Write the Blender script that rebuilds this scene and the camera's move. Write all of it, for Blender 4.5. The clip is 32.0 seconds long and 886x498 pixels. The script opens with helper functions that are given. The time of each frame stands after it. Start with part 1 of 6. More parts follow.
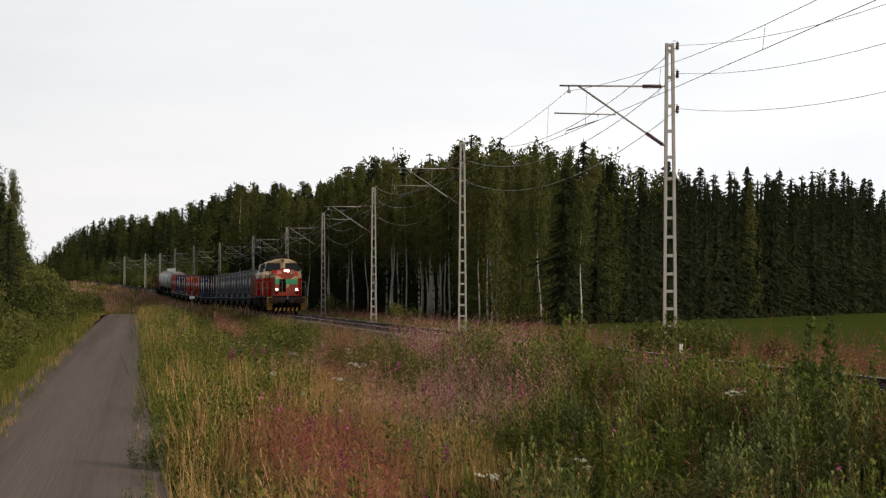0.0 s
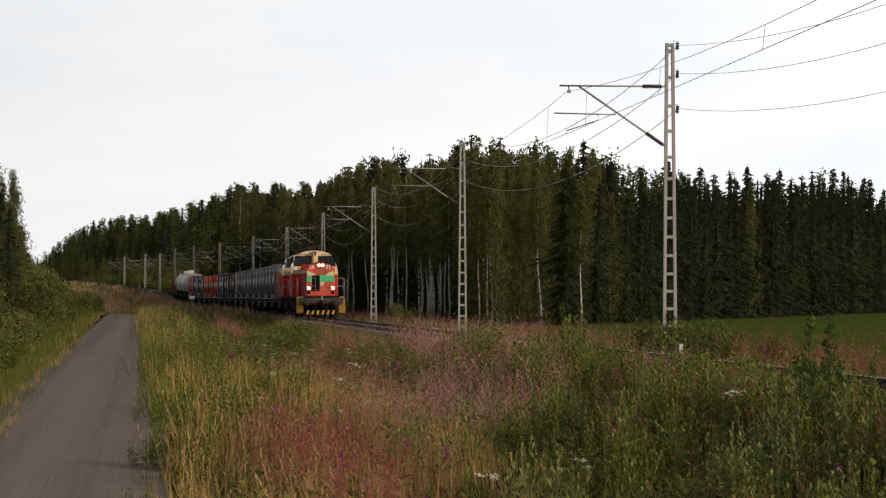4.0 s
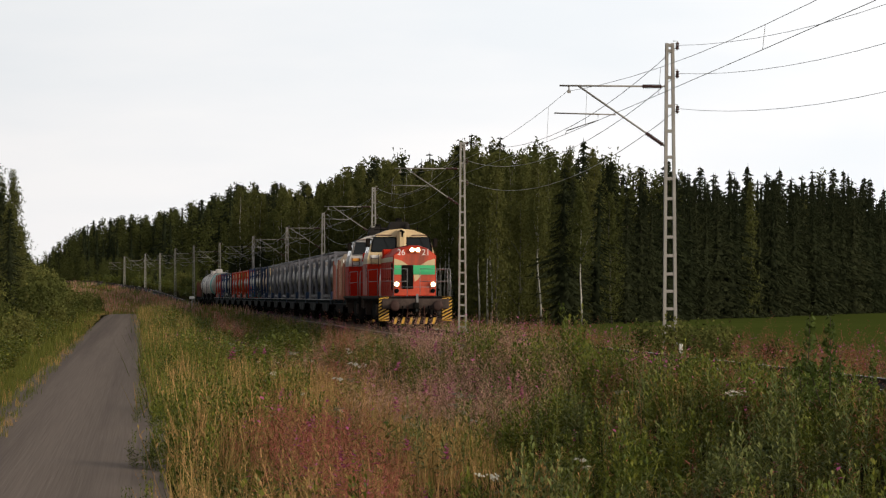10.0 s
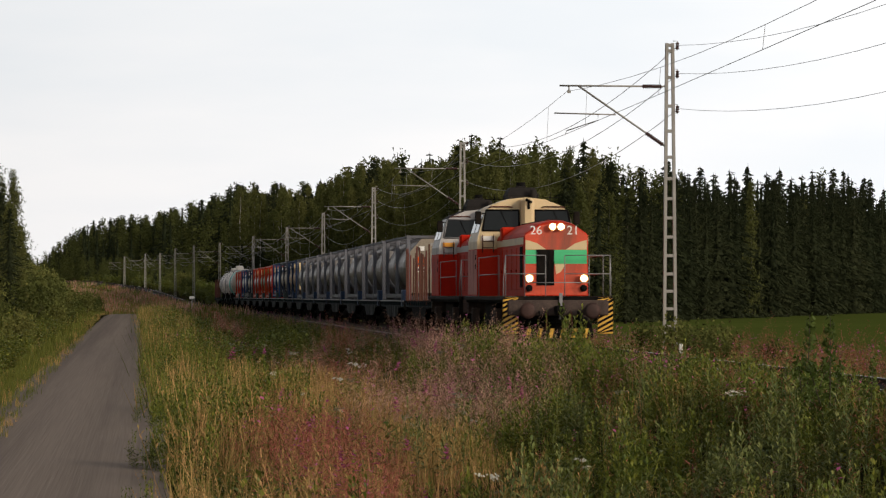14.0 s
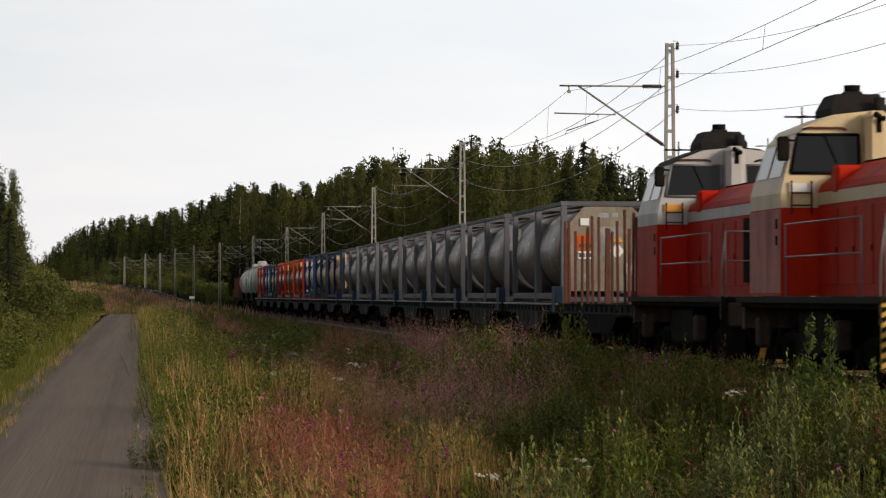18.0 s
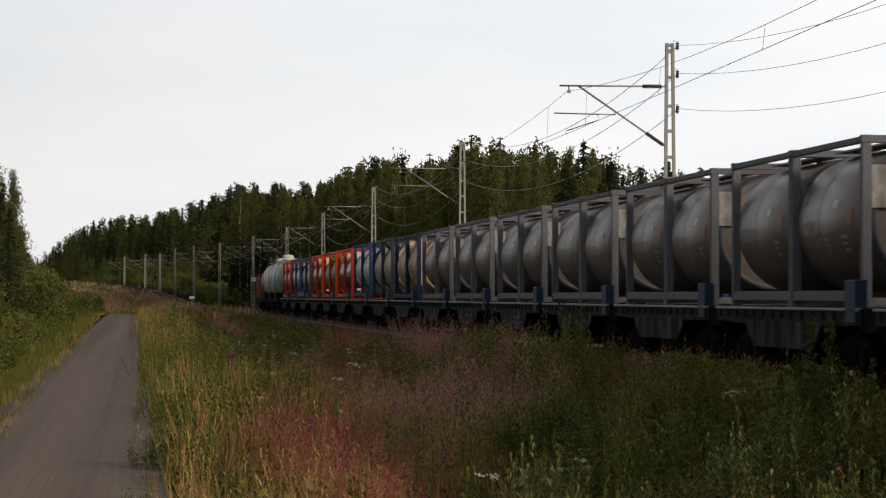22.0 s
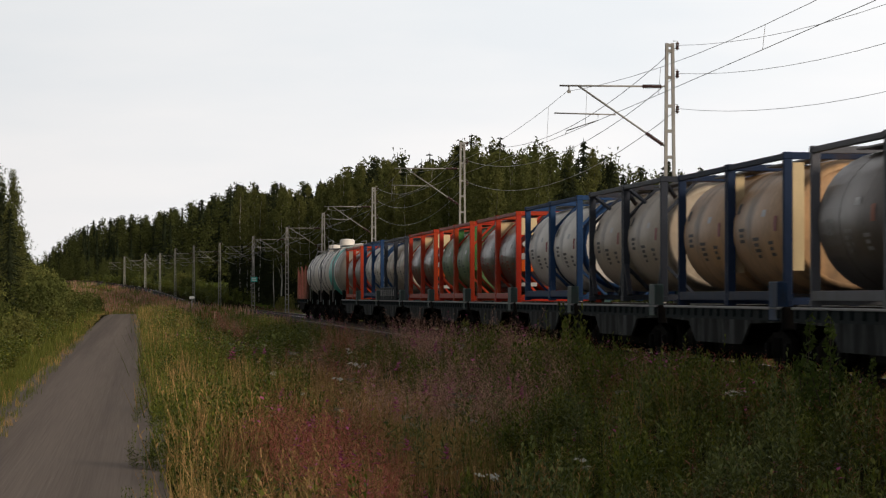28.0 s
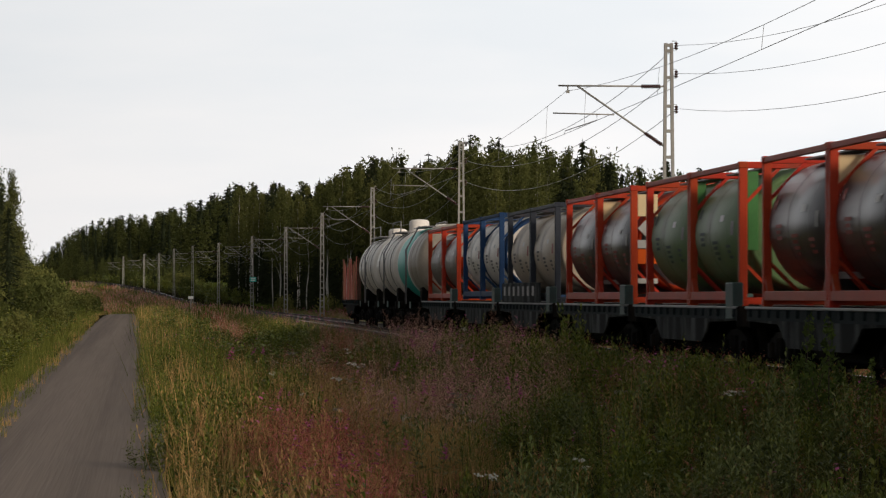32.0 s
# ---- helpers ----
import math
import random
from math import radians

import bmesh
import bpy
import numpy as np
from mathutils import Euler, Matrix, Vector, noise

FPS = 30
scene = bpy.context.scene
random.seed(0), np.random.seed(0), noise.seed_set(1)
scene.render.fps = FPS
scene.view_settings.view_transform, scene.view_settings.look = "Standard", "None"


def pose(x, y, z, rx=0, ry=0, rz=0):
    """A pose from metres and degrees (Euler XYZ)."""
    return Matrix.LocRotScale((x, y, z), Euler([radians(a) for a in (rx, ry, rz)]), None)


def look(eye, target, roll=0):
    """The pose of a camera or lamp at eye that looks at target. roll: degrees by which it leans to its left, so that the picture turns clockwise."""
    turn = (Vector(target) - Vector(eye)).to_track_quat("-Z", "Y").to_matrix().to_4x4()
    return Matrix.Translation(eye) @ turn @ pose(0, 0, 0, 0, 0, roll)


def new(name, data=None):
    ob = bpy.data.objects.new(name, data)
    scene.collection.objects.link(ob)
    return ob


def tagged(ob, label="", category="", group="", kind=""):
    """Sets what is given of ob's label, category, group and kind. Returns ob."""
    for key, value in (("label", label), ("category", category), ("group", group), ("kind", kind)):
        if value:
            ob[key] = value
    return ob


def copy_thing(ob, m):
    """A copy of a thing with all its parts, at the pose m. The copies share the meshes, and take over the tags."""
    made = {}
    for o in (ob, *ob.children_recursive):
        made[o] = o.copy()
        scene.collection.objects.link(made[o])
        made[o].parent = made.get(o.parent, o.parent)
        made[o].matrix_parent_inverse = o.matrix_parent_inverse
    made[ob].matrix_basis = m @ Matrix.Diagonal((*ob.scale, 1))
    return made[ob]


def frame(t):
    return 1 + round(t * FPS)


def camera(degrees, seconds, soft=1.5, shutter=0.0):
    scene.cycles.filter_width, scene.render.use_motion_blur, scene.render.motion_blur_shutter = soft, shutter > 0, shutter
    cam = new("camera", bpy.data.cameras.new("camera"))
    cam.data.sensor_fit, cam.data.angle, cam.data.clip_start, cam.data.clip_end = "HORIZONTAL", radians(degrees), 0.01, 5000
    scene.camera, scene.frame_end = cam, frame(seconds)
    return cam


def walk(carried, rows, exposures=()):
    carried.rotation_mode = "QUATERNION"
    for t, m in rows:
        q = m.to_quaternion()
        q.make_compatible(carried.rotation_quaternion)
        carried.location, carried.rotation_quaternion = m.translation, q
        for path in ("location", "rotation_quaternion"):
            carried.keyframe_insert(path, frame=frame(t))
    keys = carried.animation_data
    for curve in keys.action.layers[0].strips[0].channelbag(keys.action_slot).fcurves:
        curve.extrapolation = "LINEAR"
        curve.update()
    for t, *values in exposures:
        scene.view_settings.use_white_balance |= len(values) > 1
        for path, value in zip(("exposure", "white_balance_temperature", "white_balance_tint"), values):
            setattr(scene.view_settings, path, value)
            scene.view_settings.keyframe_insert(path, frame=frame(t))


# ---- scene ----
# Plan: rail top is z = 0; the camera looks along +y. The track is straight with the
# offset TX - TK * y, then bends left in two curves. s is the length along it, o the offset to its right.
TX, TK = 12.12, 0.083
ANG = math.atan(TK)
SPEED = 13.50
S_FRONT = 296.3          # where the first engine's nose stands at 0 s


def rise(s):
    """Height of the rails along the track: level, then climbing."""
    if s < 440:
        return 0.0
    e = min(s, 650) - 440
    return 0.000049 * e * e + 0.021 * max(0, min(s, 760) - 650) + 0.003 * max(0, s - 760)


def bend(s):
    """Curvature of the track to the left."""
    return 0.0 if s < 296 else 1 / 7400 if s < 640 else 1 / 1000 if s < 900 else 0.0


LINE = [(TX + 400 * math.sin(ANG), -400 * math.cos(ANG), ANG)]
for k in range(-400, 4400):
    lx, ly, la = LINE[-1]
    la2 = la + bend(k + 0.5) / 2
    LINE.append((lx - math.sin(la2), ly + math.cos(la2), la + bend(k + 0.5)))


def track(s, o=0.0):
    """Plan point at length s and offset o, with the way ahead."""
    k = min(len(LINE) - 2, max(0, int(math.floor(s + 400))))
    e = s + 400 - k
    (x0, y0, a0), (x1, y1, a1) = LINE[k], LINE[k + 1]
    a = a0 + (a1 - a0) * e
    return x0 + (x1 - x0) * e + math.cos(a) * o, y0 + (y1 - y0) * e + math.sin(a) * o, a


def along(x, y):
    """The length and offset of a plan point."""
    s = y
    for _ in range(6):
        lx, ly, a = track(s)
        s += -(x - lx) * math.sin(a) + (y - ly) * math.cos(a)
    lx, ly, a = track(s)
    return s, (x - lx) * math.cos(a) + (y - ly) * math.sin(a)


def shore(x, a, b):
    x = min(1.0, max(0.0, (x - a) / (b - a)))
    return x * x * (3 - 2 * x)


PROFILE = ((-1600, 6.0), (-300, 4.0), (-80, 2.5), (-40, 1.2), (-26, 0.3), (-19, -0.75), (-16.6, -1.22), (-15.7, -1.12),
           (-11.7, -1.12), (-10.6, -1.25), (-8.5, -1.5), (-6.0, -1.45), (-4.2, -1.05), (-2.9, -0.62), (-2.3, -0.5), (2.3, -0.5),
           (4.0, -0.75), (7, -0.95), (10, -0.6), (40, -0.35), (300, 0.2), (1600, 6.0))


ROAD_RISE = ((0, 0.0), (46, 0.0), (80, 0.20), (115, 0.42), (165, 0.60), (258, 1.14), (290, 1.10), (340, 0.5), (470, 0.0))


def lift(s):
    """How far the road and its banks climb over a low crest."""
    for (a, za), (b, zb) in zip(ROAD_RISE, ROAD_RISE[1:]):
        if a <= s < b:
            return za + (zb - za) * (s - a) / (b - a)
    return 0.0


def ground_z(s, o):
    o -= 0.005 * min(max(s, 0), 470) * shore(-o, 5, 10)
    for (a, za), (b, zb) in zip(PROFILE, PROFILE[1:]):
        if o <= b:
            k = (o - a) / (b - a)
            break
    z = za + (zb - za) * k + lift(s) * shore(-o, 5.5, 10.8)
    if -11.2 < o < -3.4 and s < 300:
        z += (0.26 * noise.noise((s * 0.13, o * 0.42, 11.0)) + 0.12 * noise.noise((s * 0.35, o * 0.8, 3.0))) * shore(-o, 3.4, 4.6) * (1 - shore(-o, 10.0, 11.2))
    z -= 0.5 * math.exp(-((s - 46) / 9) ** 2 - ((o + 7.5) / 1.2) ** 2)
    if abs(o) > 2.6 and not -16.2 < o < -11.2:
        z += 0.20 * noise.noise((s * 0.09, o * 0.30, 0.0)) + 0.06 * noise.noise((s * 0.4, o * 0.9, 5.0))
    return z + rise(s)


def spot(s, o, dz=0.0):
    x, y, a = track(s, o)
    return x, y, ground_z(s, o) + dz


# camera
cam = camera(13.55, 32.0, soft=1.2, shutter=0.5)
EYE = (0.0, 0.0, 1.42)
walk(cam, [(0.0, pose(*EYE, 90.72, 0, 0)), (27.0, pose(*EYE, 90.72, 0, 0)), (31.4, pose(*EYE, 90.72, 0, -0.004)), (32.0, pose(*EYE, 90.72, 0, -0.018))],
     exposures=((0.0, -0.05), (16.0, -0.06), (22.0, -0.13), (32.0, -0.13)))

# overcast evening sky
world = bpy.data.worlds.new("world")
scene.world = world
world.use_nodes = True
wn, wl = world.node_tree.nodes, world.node_tree.links
wn.clear()
w_out, w_bg, w_sky, w_mix = (wn.new(k) for k in ("ShaderNodeOutputWorld", "ShaderNodeBackground", "ShaderNodeTexSky", "ShaderNodeMix"))
w_sky.sky_type, w_sky.sun_disc = "NISHITA", False
w_sky.sun_elevation, w_sky.sun_rotation = radians(18), radians(133)
w_sky.air_density, w_sky.dust_density = 1.0, 3.0
w_tc, w_map, w_noise, w_ramp, w_mul = (wn.new(k) for k in ("ShaderNodeTexCoord", "ShaderNodeMapping", "ShaderNodeTexNoise", "ShaderNodeValToRGB", "ShaderNodeMix"))
w_map.inputs["Scale"].default_value = (5, 5, 22)
w_noise.inputs["Scale"].default_value, w_noise.inputs["Detail"].default_value = 1.3, 5
w_ramp.color_ramp.elements[0].position, w_ramp.color_ramp.elements[1].position = 0.34, 0.66
w_ramp.color_ramp.elements[0].color, w_ramp.color_ramp.elements[1].color = (10.6, 10.95, 11.35, 1), (12.2, 12.0, 12.0, 1)
w_mix.data_type = "RGBA"
w_mix.inputs["Factor"].default_value = 0.93
wl.new(w_tc.outputs["Generated"], w_map.inputs["Vector"])
wl.new(w_map.outputs["Vector"], w_noise.inputs["Vector"])
wl.new(w_noise.outputs["Fac"], w_ramp.inputs["Fac"])
wl.new(w_sky.outputs["Color"], w_mix.inputs["A"])
wl.new(w_ramp.outputs["Color"], w_mix.inputs["B"])
# hazy evening sky: brightest over the far horizon, dimmer overhead and to the west
w_sep, w_rng, w_rngy, w_bri = (wn.new(k) for k in ("ShaderNodeSeparateXYZ", "ShaderNodeMapRange", "ShaderNodeMapRange", "ShaderNodeMix"))
wl.new(w_tc.outputs["Generated"], w_sep.inputs["Vector"])
for node, lo, hi, a, b in ((w_rng, 0.10, 0.70, 1.0, 0.35), (w_rngy, -0.9, 0.25, 0.27, 1.0)):
    node.interpolation_type = "SMOOTHSTEP"
    node.inputs["From Min"].default_value, node.inputs["From Max"].default_value = lo, hi
    node.inputs["To Min"].default_value, node.inputs["To Max"].default_value = a, b
wl.new(w_sep.outputs["Z"], w_rng.inputs["Value"])
wl.new(w_sep.outputs["X"], w_rngy.inputs["Value"])
w_both = wn.new("ShaderNodeMath")
w_both.operation = "MULTIPLY"
wl.new(w_rng.outputs["Result"], w_both.inputs[0])
wl.new(w_rngy.outputs["Result"], w_both.inputs[1])
w_bri.data_type, w_bri.blend_type = "RGBA", "MULTIPLY"
w_bri.inputs["Factor"].default_value = 1.0
wl.new(w_mix.outputs["Result"], w_bri.inputs["A"])
wl.new(w_both.outputs[0], w_bri.inputs["B"])
wl.new(w_bri.outputs["Result"], w_bg.inputs["Color"])
w_bg.inputs["Strength"].default_value = 0.10
wl.new(w_bg.outputs["Background"], w_out.inputs["Surface"])
sun = new("sun", bpy.data.lights.new("sun", "SUN"))
sun.data.energy, sun.data.angle, sun.data.color = 2.6, radians(12), (1.0, 0.86, 0.70)
sun.matrix_world = look((0, 0, 60), Vector((0, 0, 60)) + Vector((-0.69, 0.64, -0.30)))


# ---- materials ----
def mat(name, colour, rough=0.7, metal=0.0, vary=0.25, scale=6.0, grain=60.0, bump=0.15, dirt=None, dirt_amount=0.4, island=0.0, random=0.0, emit=0.0, spec=0.5, leaf=0.0,
        stretch=(1, 1, 1)):
    """A surface with variation at two scales, relief, and stains of the colour dirt."""
    m = bpy.data.materials.new(name)
    m.use_nodes = True
    n, l = m.node_tree.nodes, m.node_tree.links
    b = n["Principled BSDF"]
    b.inputs["Roughness"].default_value, b.inputs["Metallic"].default_value = rough, metal
    b.inputs["Specular IOR Level"].default_value = spec
    tc, mp = n.new("ShaderNodeTexCoord"), n.new("ShaderNodeMapping")
    mp.inputs["Scale"].default_value = stretch
    l.new(tc.outputs["Object"], mp.inputs["Vector"])
    big, fine = n.new("ShaderNodeTexNoise"), n.new("ShaderNodeTexNoise")
    big.inputs["Scale"].default_value, big.inputs["Detail"].default_value = scale, 4
    fine.inputs["Scale"].default_value, fine.inputs["Detail"].default_value = grain, 3
    for t in (big, fine):
        l.new(mp.outputs["Vector"], t.inputs["Vector"])
    hsv = n.new("ShaderNodeHueSaturation")
    hsv.inputs["Color"].default_value = (*colour, 1)
    add = n.new("ShaderNodeMath")
    add.operation = "ADD"
    l.new(big.outputs["Fac"], add.inputs[0])
    l.new(fine.outputs["Fac"], add.inputs[1])
    rng = n.new("ShaderNodeMapRange")
    rng.inputs["From Min"].default_value, rng.inputs["From Max"].default_value = 0.6, 1.4
    rng.inputs["To Min"].default_value, rng.inputs["To Max"].default_value = 1 - vary, 1 + vary
    l.new(add.outputs[0], rng.inputs["Value"])
    value = rng.outputs["Result"]
    for amount, kind, out in ((island, "ShaderNodeNewGeometry", "Random Per Island"), (random, "ShaderNodeObjectInfo", "Random")):
        if amount:
            g, r2, mul = n.new(kind), n.new("ShaderNodeMapRange"), n.new("ShaderNodeMath")
            r2.inputs["To Min"].default_value, r2.inputs["To Max"].default_value = 1 - amount, 1 + amount
            mul.operation = "MULTIPLY"
            l.new(g.outputs[out], r2.inputs["Value"])
            l.new(value, mul.inputs[0])
            l.new(r2.outputs["Result"], mul.inputs[1])
            value = mul.outputs[0]
            r3 = n.new("ShaderNodeMapRange")
            r3.inputs["To Min"].default_value, r3.inputs["To Max"].default_value = 0.5 + amount * 0.06, 0.5 - amount * 0.06
            l.new(g.outputs[out], r3.inputs["Value"])
            l.new(r3.outputs["Result"], hsv.inputs["Hue"])
    l.new(value, hsv.inputs["Value"])
    colour_out = hsv.outputs["Color"]
    if dirt:
        st, cr, mx = n.new("ShaderNodeTexNoise"), n.new("ShaderNodeValToRGB"), n.new("ShaderNodeMix")
        st.inputs["Scale"].default_value, st.inputs["Detail"].default_value, st.inputs["Roughness"].default_value = scale * 0.6, 6, 0.65
        mp2 = n.new("ShaderNodeMapping")
        mp2.inputs["Scale"].default_value, mp2.inputs["Location"].default_value = (1, 1, 0.3), (3, 7, 1)
        l.new(tc.outputs["Object"], mp2.inputs["Vector"])
        l.new(mp2.outputs["Vector"], st.inputs["Vector"])
        cr.color_ramp.elements[0].position, cr.color_ramp.elements[1].position = 0.62 - 0.3 * dirt_amount, 0.80 - 0.2 * dirt_amount
        mx.data_type = "RGBA"
        mx.inputs["B"].default_value = (*dirt, 1)
        l.new(st.outputs["Fac"], cr.inputs["Fac"])
        l.new(cr.outputs["Color"], mx.inputs["Factor"])
        l.new(colour_out, mx.inputs["A"])
        colour_out = mx.outputs["Result"]
    l.new(colour_out, b.inputs["Base Color"])
    if leaf:
        tr, ms = n.new("ShaderNodeBsdfTranslucent"), n.new("ShaderNodeMixShader")
        ms.inputs["Fac"].default_value = leaf
        l.new(colour_out, tr.inputs["Color"])
        l.new(b.outputs["BSDF"], ms.inputs[1])
        l.new(tr.outputs["BSDF"], ms.inputs[2])
        l.new(ms.outputs["Shader"], n["Material Output"].inputs["Surface"])
    if bump:
        bp = n.new("ShaderNodeBump")
        bp.inputs["Strength"].default_value, bp.inputs["Distance"].default_value = bump, 0.02
        l.new(fine.outputs["Fac"], bp.inputs["Height"])
        l.new(bp.outputs["Normal"], b.inputs["Normal"])
    if emit:
        b.inputs["Emission Color"].default_value = (1.0, 0.9, 0.72, 1)
        b.inputs["Emission Strength"].default_value = emit
    return m


RUST, SOOT = (0.10, 0.045, 0.022), (0.02, 0.018, 0.017)
M_RED = mat("engine red paint", (0.50, 0.028, 0.011), 0.5, vary=0.15, scale=1.5, grain=30, bump=0.03, dirt=(0.20, 0.024, 0.014), dirt_amount=0.35, spec=0.03)
M_DARKRED = mat("weathered red paint", (0.46, 0.020, 0.009), 0.5, vary=0.2, scale=1.5, grain=30, bump=0.03, dirt=(0.15, 0.018, 0.012), dirt_amount=0.4, spec=0.03)
M_ORANGE = mat("faded orange red paint", (0.62, 0.070, 0.024), 0.55, vary=0.15, scale=1.5, grain=30, bump=0.03, dirt=(0.25, 0.06, 0.03), dirt_amount=0.3)
M_CREAM = mat("cream paint", (0.62, 0.47, 0.26), 0.45, vary=0.08, scale=1.2, grain=30, bump=0.03, dirt=(0.35, 0.26, 0.16), dirt_amount=0.3)
M_GREYWHITE = mat("grey white paint", (0.44, 0.42, 0.40), 0.45, vary=0.1, scale=1.2, grain=30, bump=0.03, dirt=(0.22, 0.19, 0.17), dirt_amount=0.35)
M_GREEN = mat("bright green paint", (0.06, 0.50, 0.20), 0.45, vary=0.1, scale=2, grain=30, bump=0.02)
M_ROOF = mat("sooty roof paint", (0.024, 0.021, 0.019), 0.8, spec=0.08, vary=0.3, scale=1.5, grain=20, bump=0.08, dirt=SOOT, dirt_amount=0.5)
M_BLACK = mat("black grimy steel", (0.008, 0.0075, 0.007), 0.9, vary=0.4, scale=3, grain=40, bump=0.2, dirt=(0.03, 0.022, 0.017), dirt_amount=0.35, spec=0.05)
M_YELLOW = mat("warning yellow paint", (0.60, 0.33, 0.03), 0.55, vary=0.15, scale=4, grain=30, bump=0.05, dirt=SOOT, dirt_amount=0.3)
M_RAIL = mat("grey handrail steel", (0.20, 0.195, 0.195), 0.5, 0.2, vary=0.2, scale=4, bump=0.03)
M_WHITE = mat("white lettering paint", (0.78, 0.76, 0.72), 0.5, vary=0.06, scale=3, bump=0.02)
M_SCREEN = mat("dark window glass", (0.006, 0.008, 0.008), 0.06, vary=0.2, scale=1, bump=0.0, spec=0.2)
M_LAMP = mat("lit headlamp glass", (0.9, 0.85, 0.7), 0.2, vary=0.0, bump=0, emit=9.0)
M_FADED = mat("chalky pink faded paint", (0.55, 0.24, 0.21), 0.7, vary=0.2, scale=1.2, grain=12, bump=0.04, dirt=(0.22, 0.07, 0.06), dirt_amount=0.4, spec=0.1)
M_BEAM = mat("rusty grey brown beam paint", (0.070, 0.050, 0.042), 0.8, vary=0.4, scale=2.5, grain=25, bump=0.15, dirt=(0.02, 0.016, 0.014), dirt_amount=0.5, spec=0.15)
# emissive orange for the halo drawn round the lit lamps
M_GLOW = mat("warm lamp reflector", (0.8, 0.5, 0.2), 0.3, vary=0.0, bump=0, emit=1.0)
M_GLOW.node_tree.nodes["Principled BSDF"].inputs["Emission Color"].default_value = (1.0, 0.45, 0.10, 1)
M_SUNGREEN = mat("vivid green end paint", (0.028, 0.14, 0.022), 0.5, vary=0.15, scale=2, grain=20, bump=0.03)
M_GREYFRAME = mat("grey container frame paint", (0.125, 0.126, 0.14), 0.6, 0.0, vary=0.15, scale=2, grain=30, bump=0.05, dirt=(0.10, 0.085, 0.075), dirt_amount=0.4, random=0.12, spec=0.15)
M_STEEL = mat("dull stainless tank sheet", (0.150, 0.124, 0.108), 0.42, 0.4, vary=0.22, scale=1.2, grain=9, bump=0.04, dirt=(0.13, 0.115, 0.105), dirt_amount=0.4, random=0.12)
M_NAVY = mat("dark blue frame paint", (0.014, 0.026, 0.060), 0.65, vary=0.2, scale=2, grain=30, bump=0.05, dirt=(0.05, 0.035, 0.03), dirt_amount=0.35, spec=0.15)
M_BLUE = mat("blue frame paint", (0.018, 0.048, 0.120), 0.65, vary=0.2, scale=2, grain=30, bump=0.05, dirt=(0.06, 0.045, 0.04), dirt_amount=0.3, spec=0.15)
M_DARKFRAME = mat("blackish frame paint", (0.03, 0.034, 0.045), 0.55, vary=0.25, scale=2, grain=30, bump=0.05, dirt=RUST, dirt_amount=0.35, spec=0.15)
M_REDFRAME = mat("orange red frame paint", (0.36, 0.034, 0.011), 0.5, vary=0.15, scale=2, grain=30, bump=0.04, dirt=(0.20, 0.05, 0.03), dirt_amount=0.35, random=0.1, spec=0.15)
M_TAN = mat("tan tank paint", (0.52, 0.31, 0.155), 0.5, vary=0.2, scale=1.2, grain=9, bump=0.04, dirt=(0.13, 0.09, 0.06), dirt_amount=0.45)
M_BEIGE = mat("beige tank paint", (0.47, 0.385, 0.29), 0.5, vary=0.15, scale=1.2, grain=9, bump=0.04, dirt=(0.2, 0.16, 0.13), dirt_amount=0.4)
M_TANKWHITE = mat("dirty white tank paint", (0.74, 0.68, 0.61), 0.45, vary=0.12, scale=1.2, grain=9, bump=0.03, dirt=(0.22, 0.19, 0.18), dirt_amount=0.4)
M_TANKDARK = mat("dark violet grey tank paint", (0.034, 0.027, 0.031), 0.30, 0.0, spec=0.35, vary=0.2, scale=1.2, grain=9, bump=0.03, dirt=(0.07, 0.04, 0.035), dirt_amount=0.45)
M_TANKGREEN = mat("pale green tank paint", (0.110, 0.180, 0.075), 0.45, spec=0.25, vary=0.15, scale=1.2, grain=9, bump=0.03, dirt=(0.09, 0.10, 0.06), dirt_amount=0.4)
M_TURQUOISE = mat("turquoise band paint", (0.015, 0.42, 0.35), 0.45, vary=0.1, scale=2, grain=20, bump=0.02)
M_WAGON = mat("grimy green grey wagon paint", (0.010, 0.012, 0.012), 0.85, vary=0.5, scale=2.2, grain=25, bump=0.12, dirt=(0.10, 0.106, 0.106), dirt_amount=0.50, random=0.3, spec=0.08)
M_TEAL = mat("dark teal wagon paint", (0.011, 0.048, 0.042), 0.6, vary=0.25, scale=2, grain=25, bump=0.08, dirt=SOOT, dirt_amount=0.35)
M_WAGONBLUE = mat("dark blue wagon paint", (0.008, 0.034, 0.090), 0.6, spec=0.15, vary=0.25, scale=2, grain=25, bump=0.08, dirt=SOOT, dirt_amount=0.3)
M_RUST = mat("rust red stake paint", (0.11, 0.040, 0.028), 0.75, vary=0.35, scale=3, grain=30, bump=0.15, dirt=(0.05, 0.028, 0.022), dirt_amount=0.5, random=0.3, spec=0.2)
M_AMBER = mat("amber sign paint", (0.75, 0.32, 0.03), 0.5, vary=0.1, bump=0.02)
M_SIGN = mat("orange placard paint", (0.62, 0.095, 0.012), 0.6, spec=0.1, vary=0.1, bump=0.02)
M_GALV = mat("galvanised mast steel", (0.27, 0.255, 0.23), 0.6, 0.25, vary=0.2, scale=2, grain=30, bump=0.05, dirt=(0.2, 0.15, 0.11), dirt_amount=0.3)
M_INSUL = mat("brown glazed insulator", (0.05, 0.022, 0.018), 0.25, vary=0.2, bump=0)
M_WIRE = mat("weathered copper wire", (0.30, 0.295, 0.285), 0.5, 0.3, vary=0.2, bump=0)
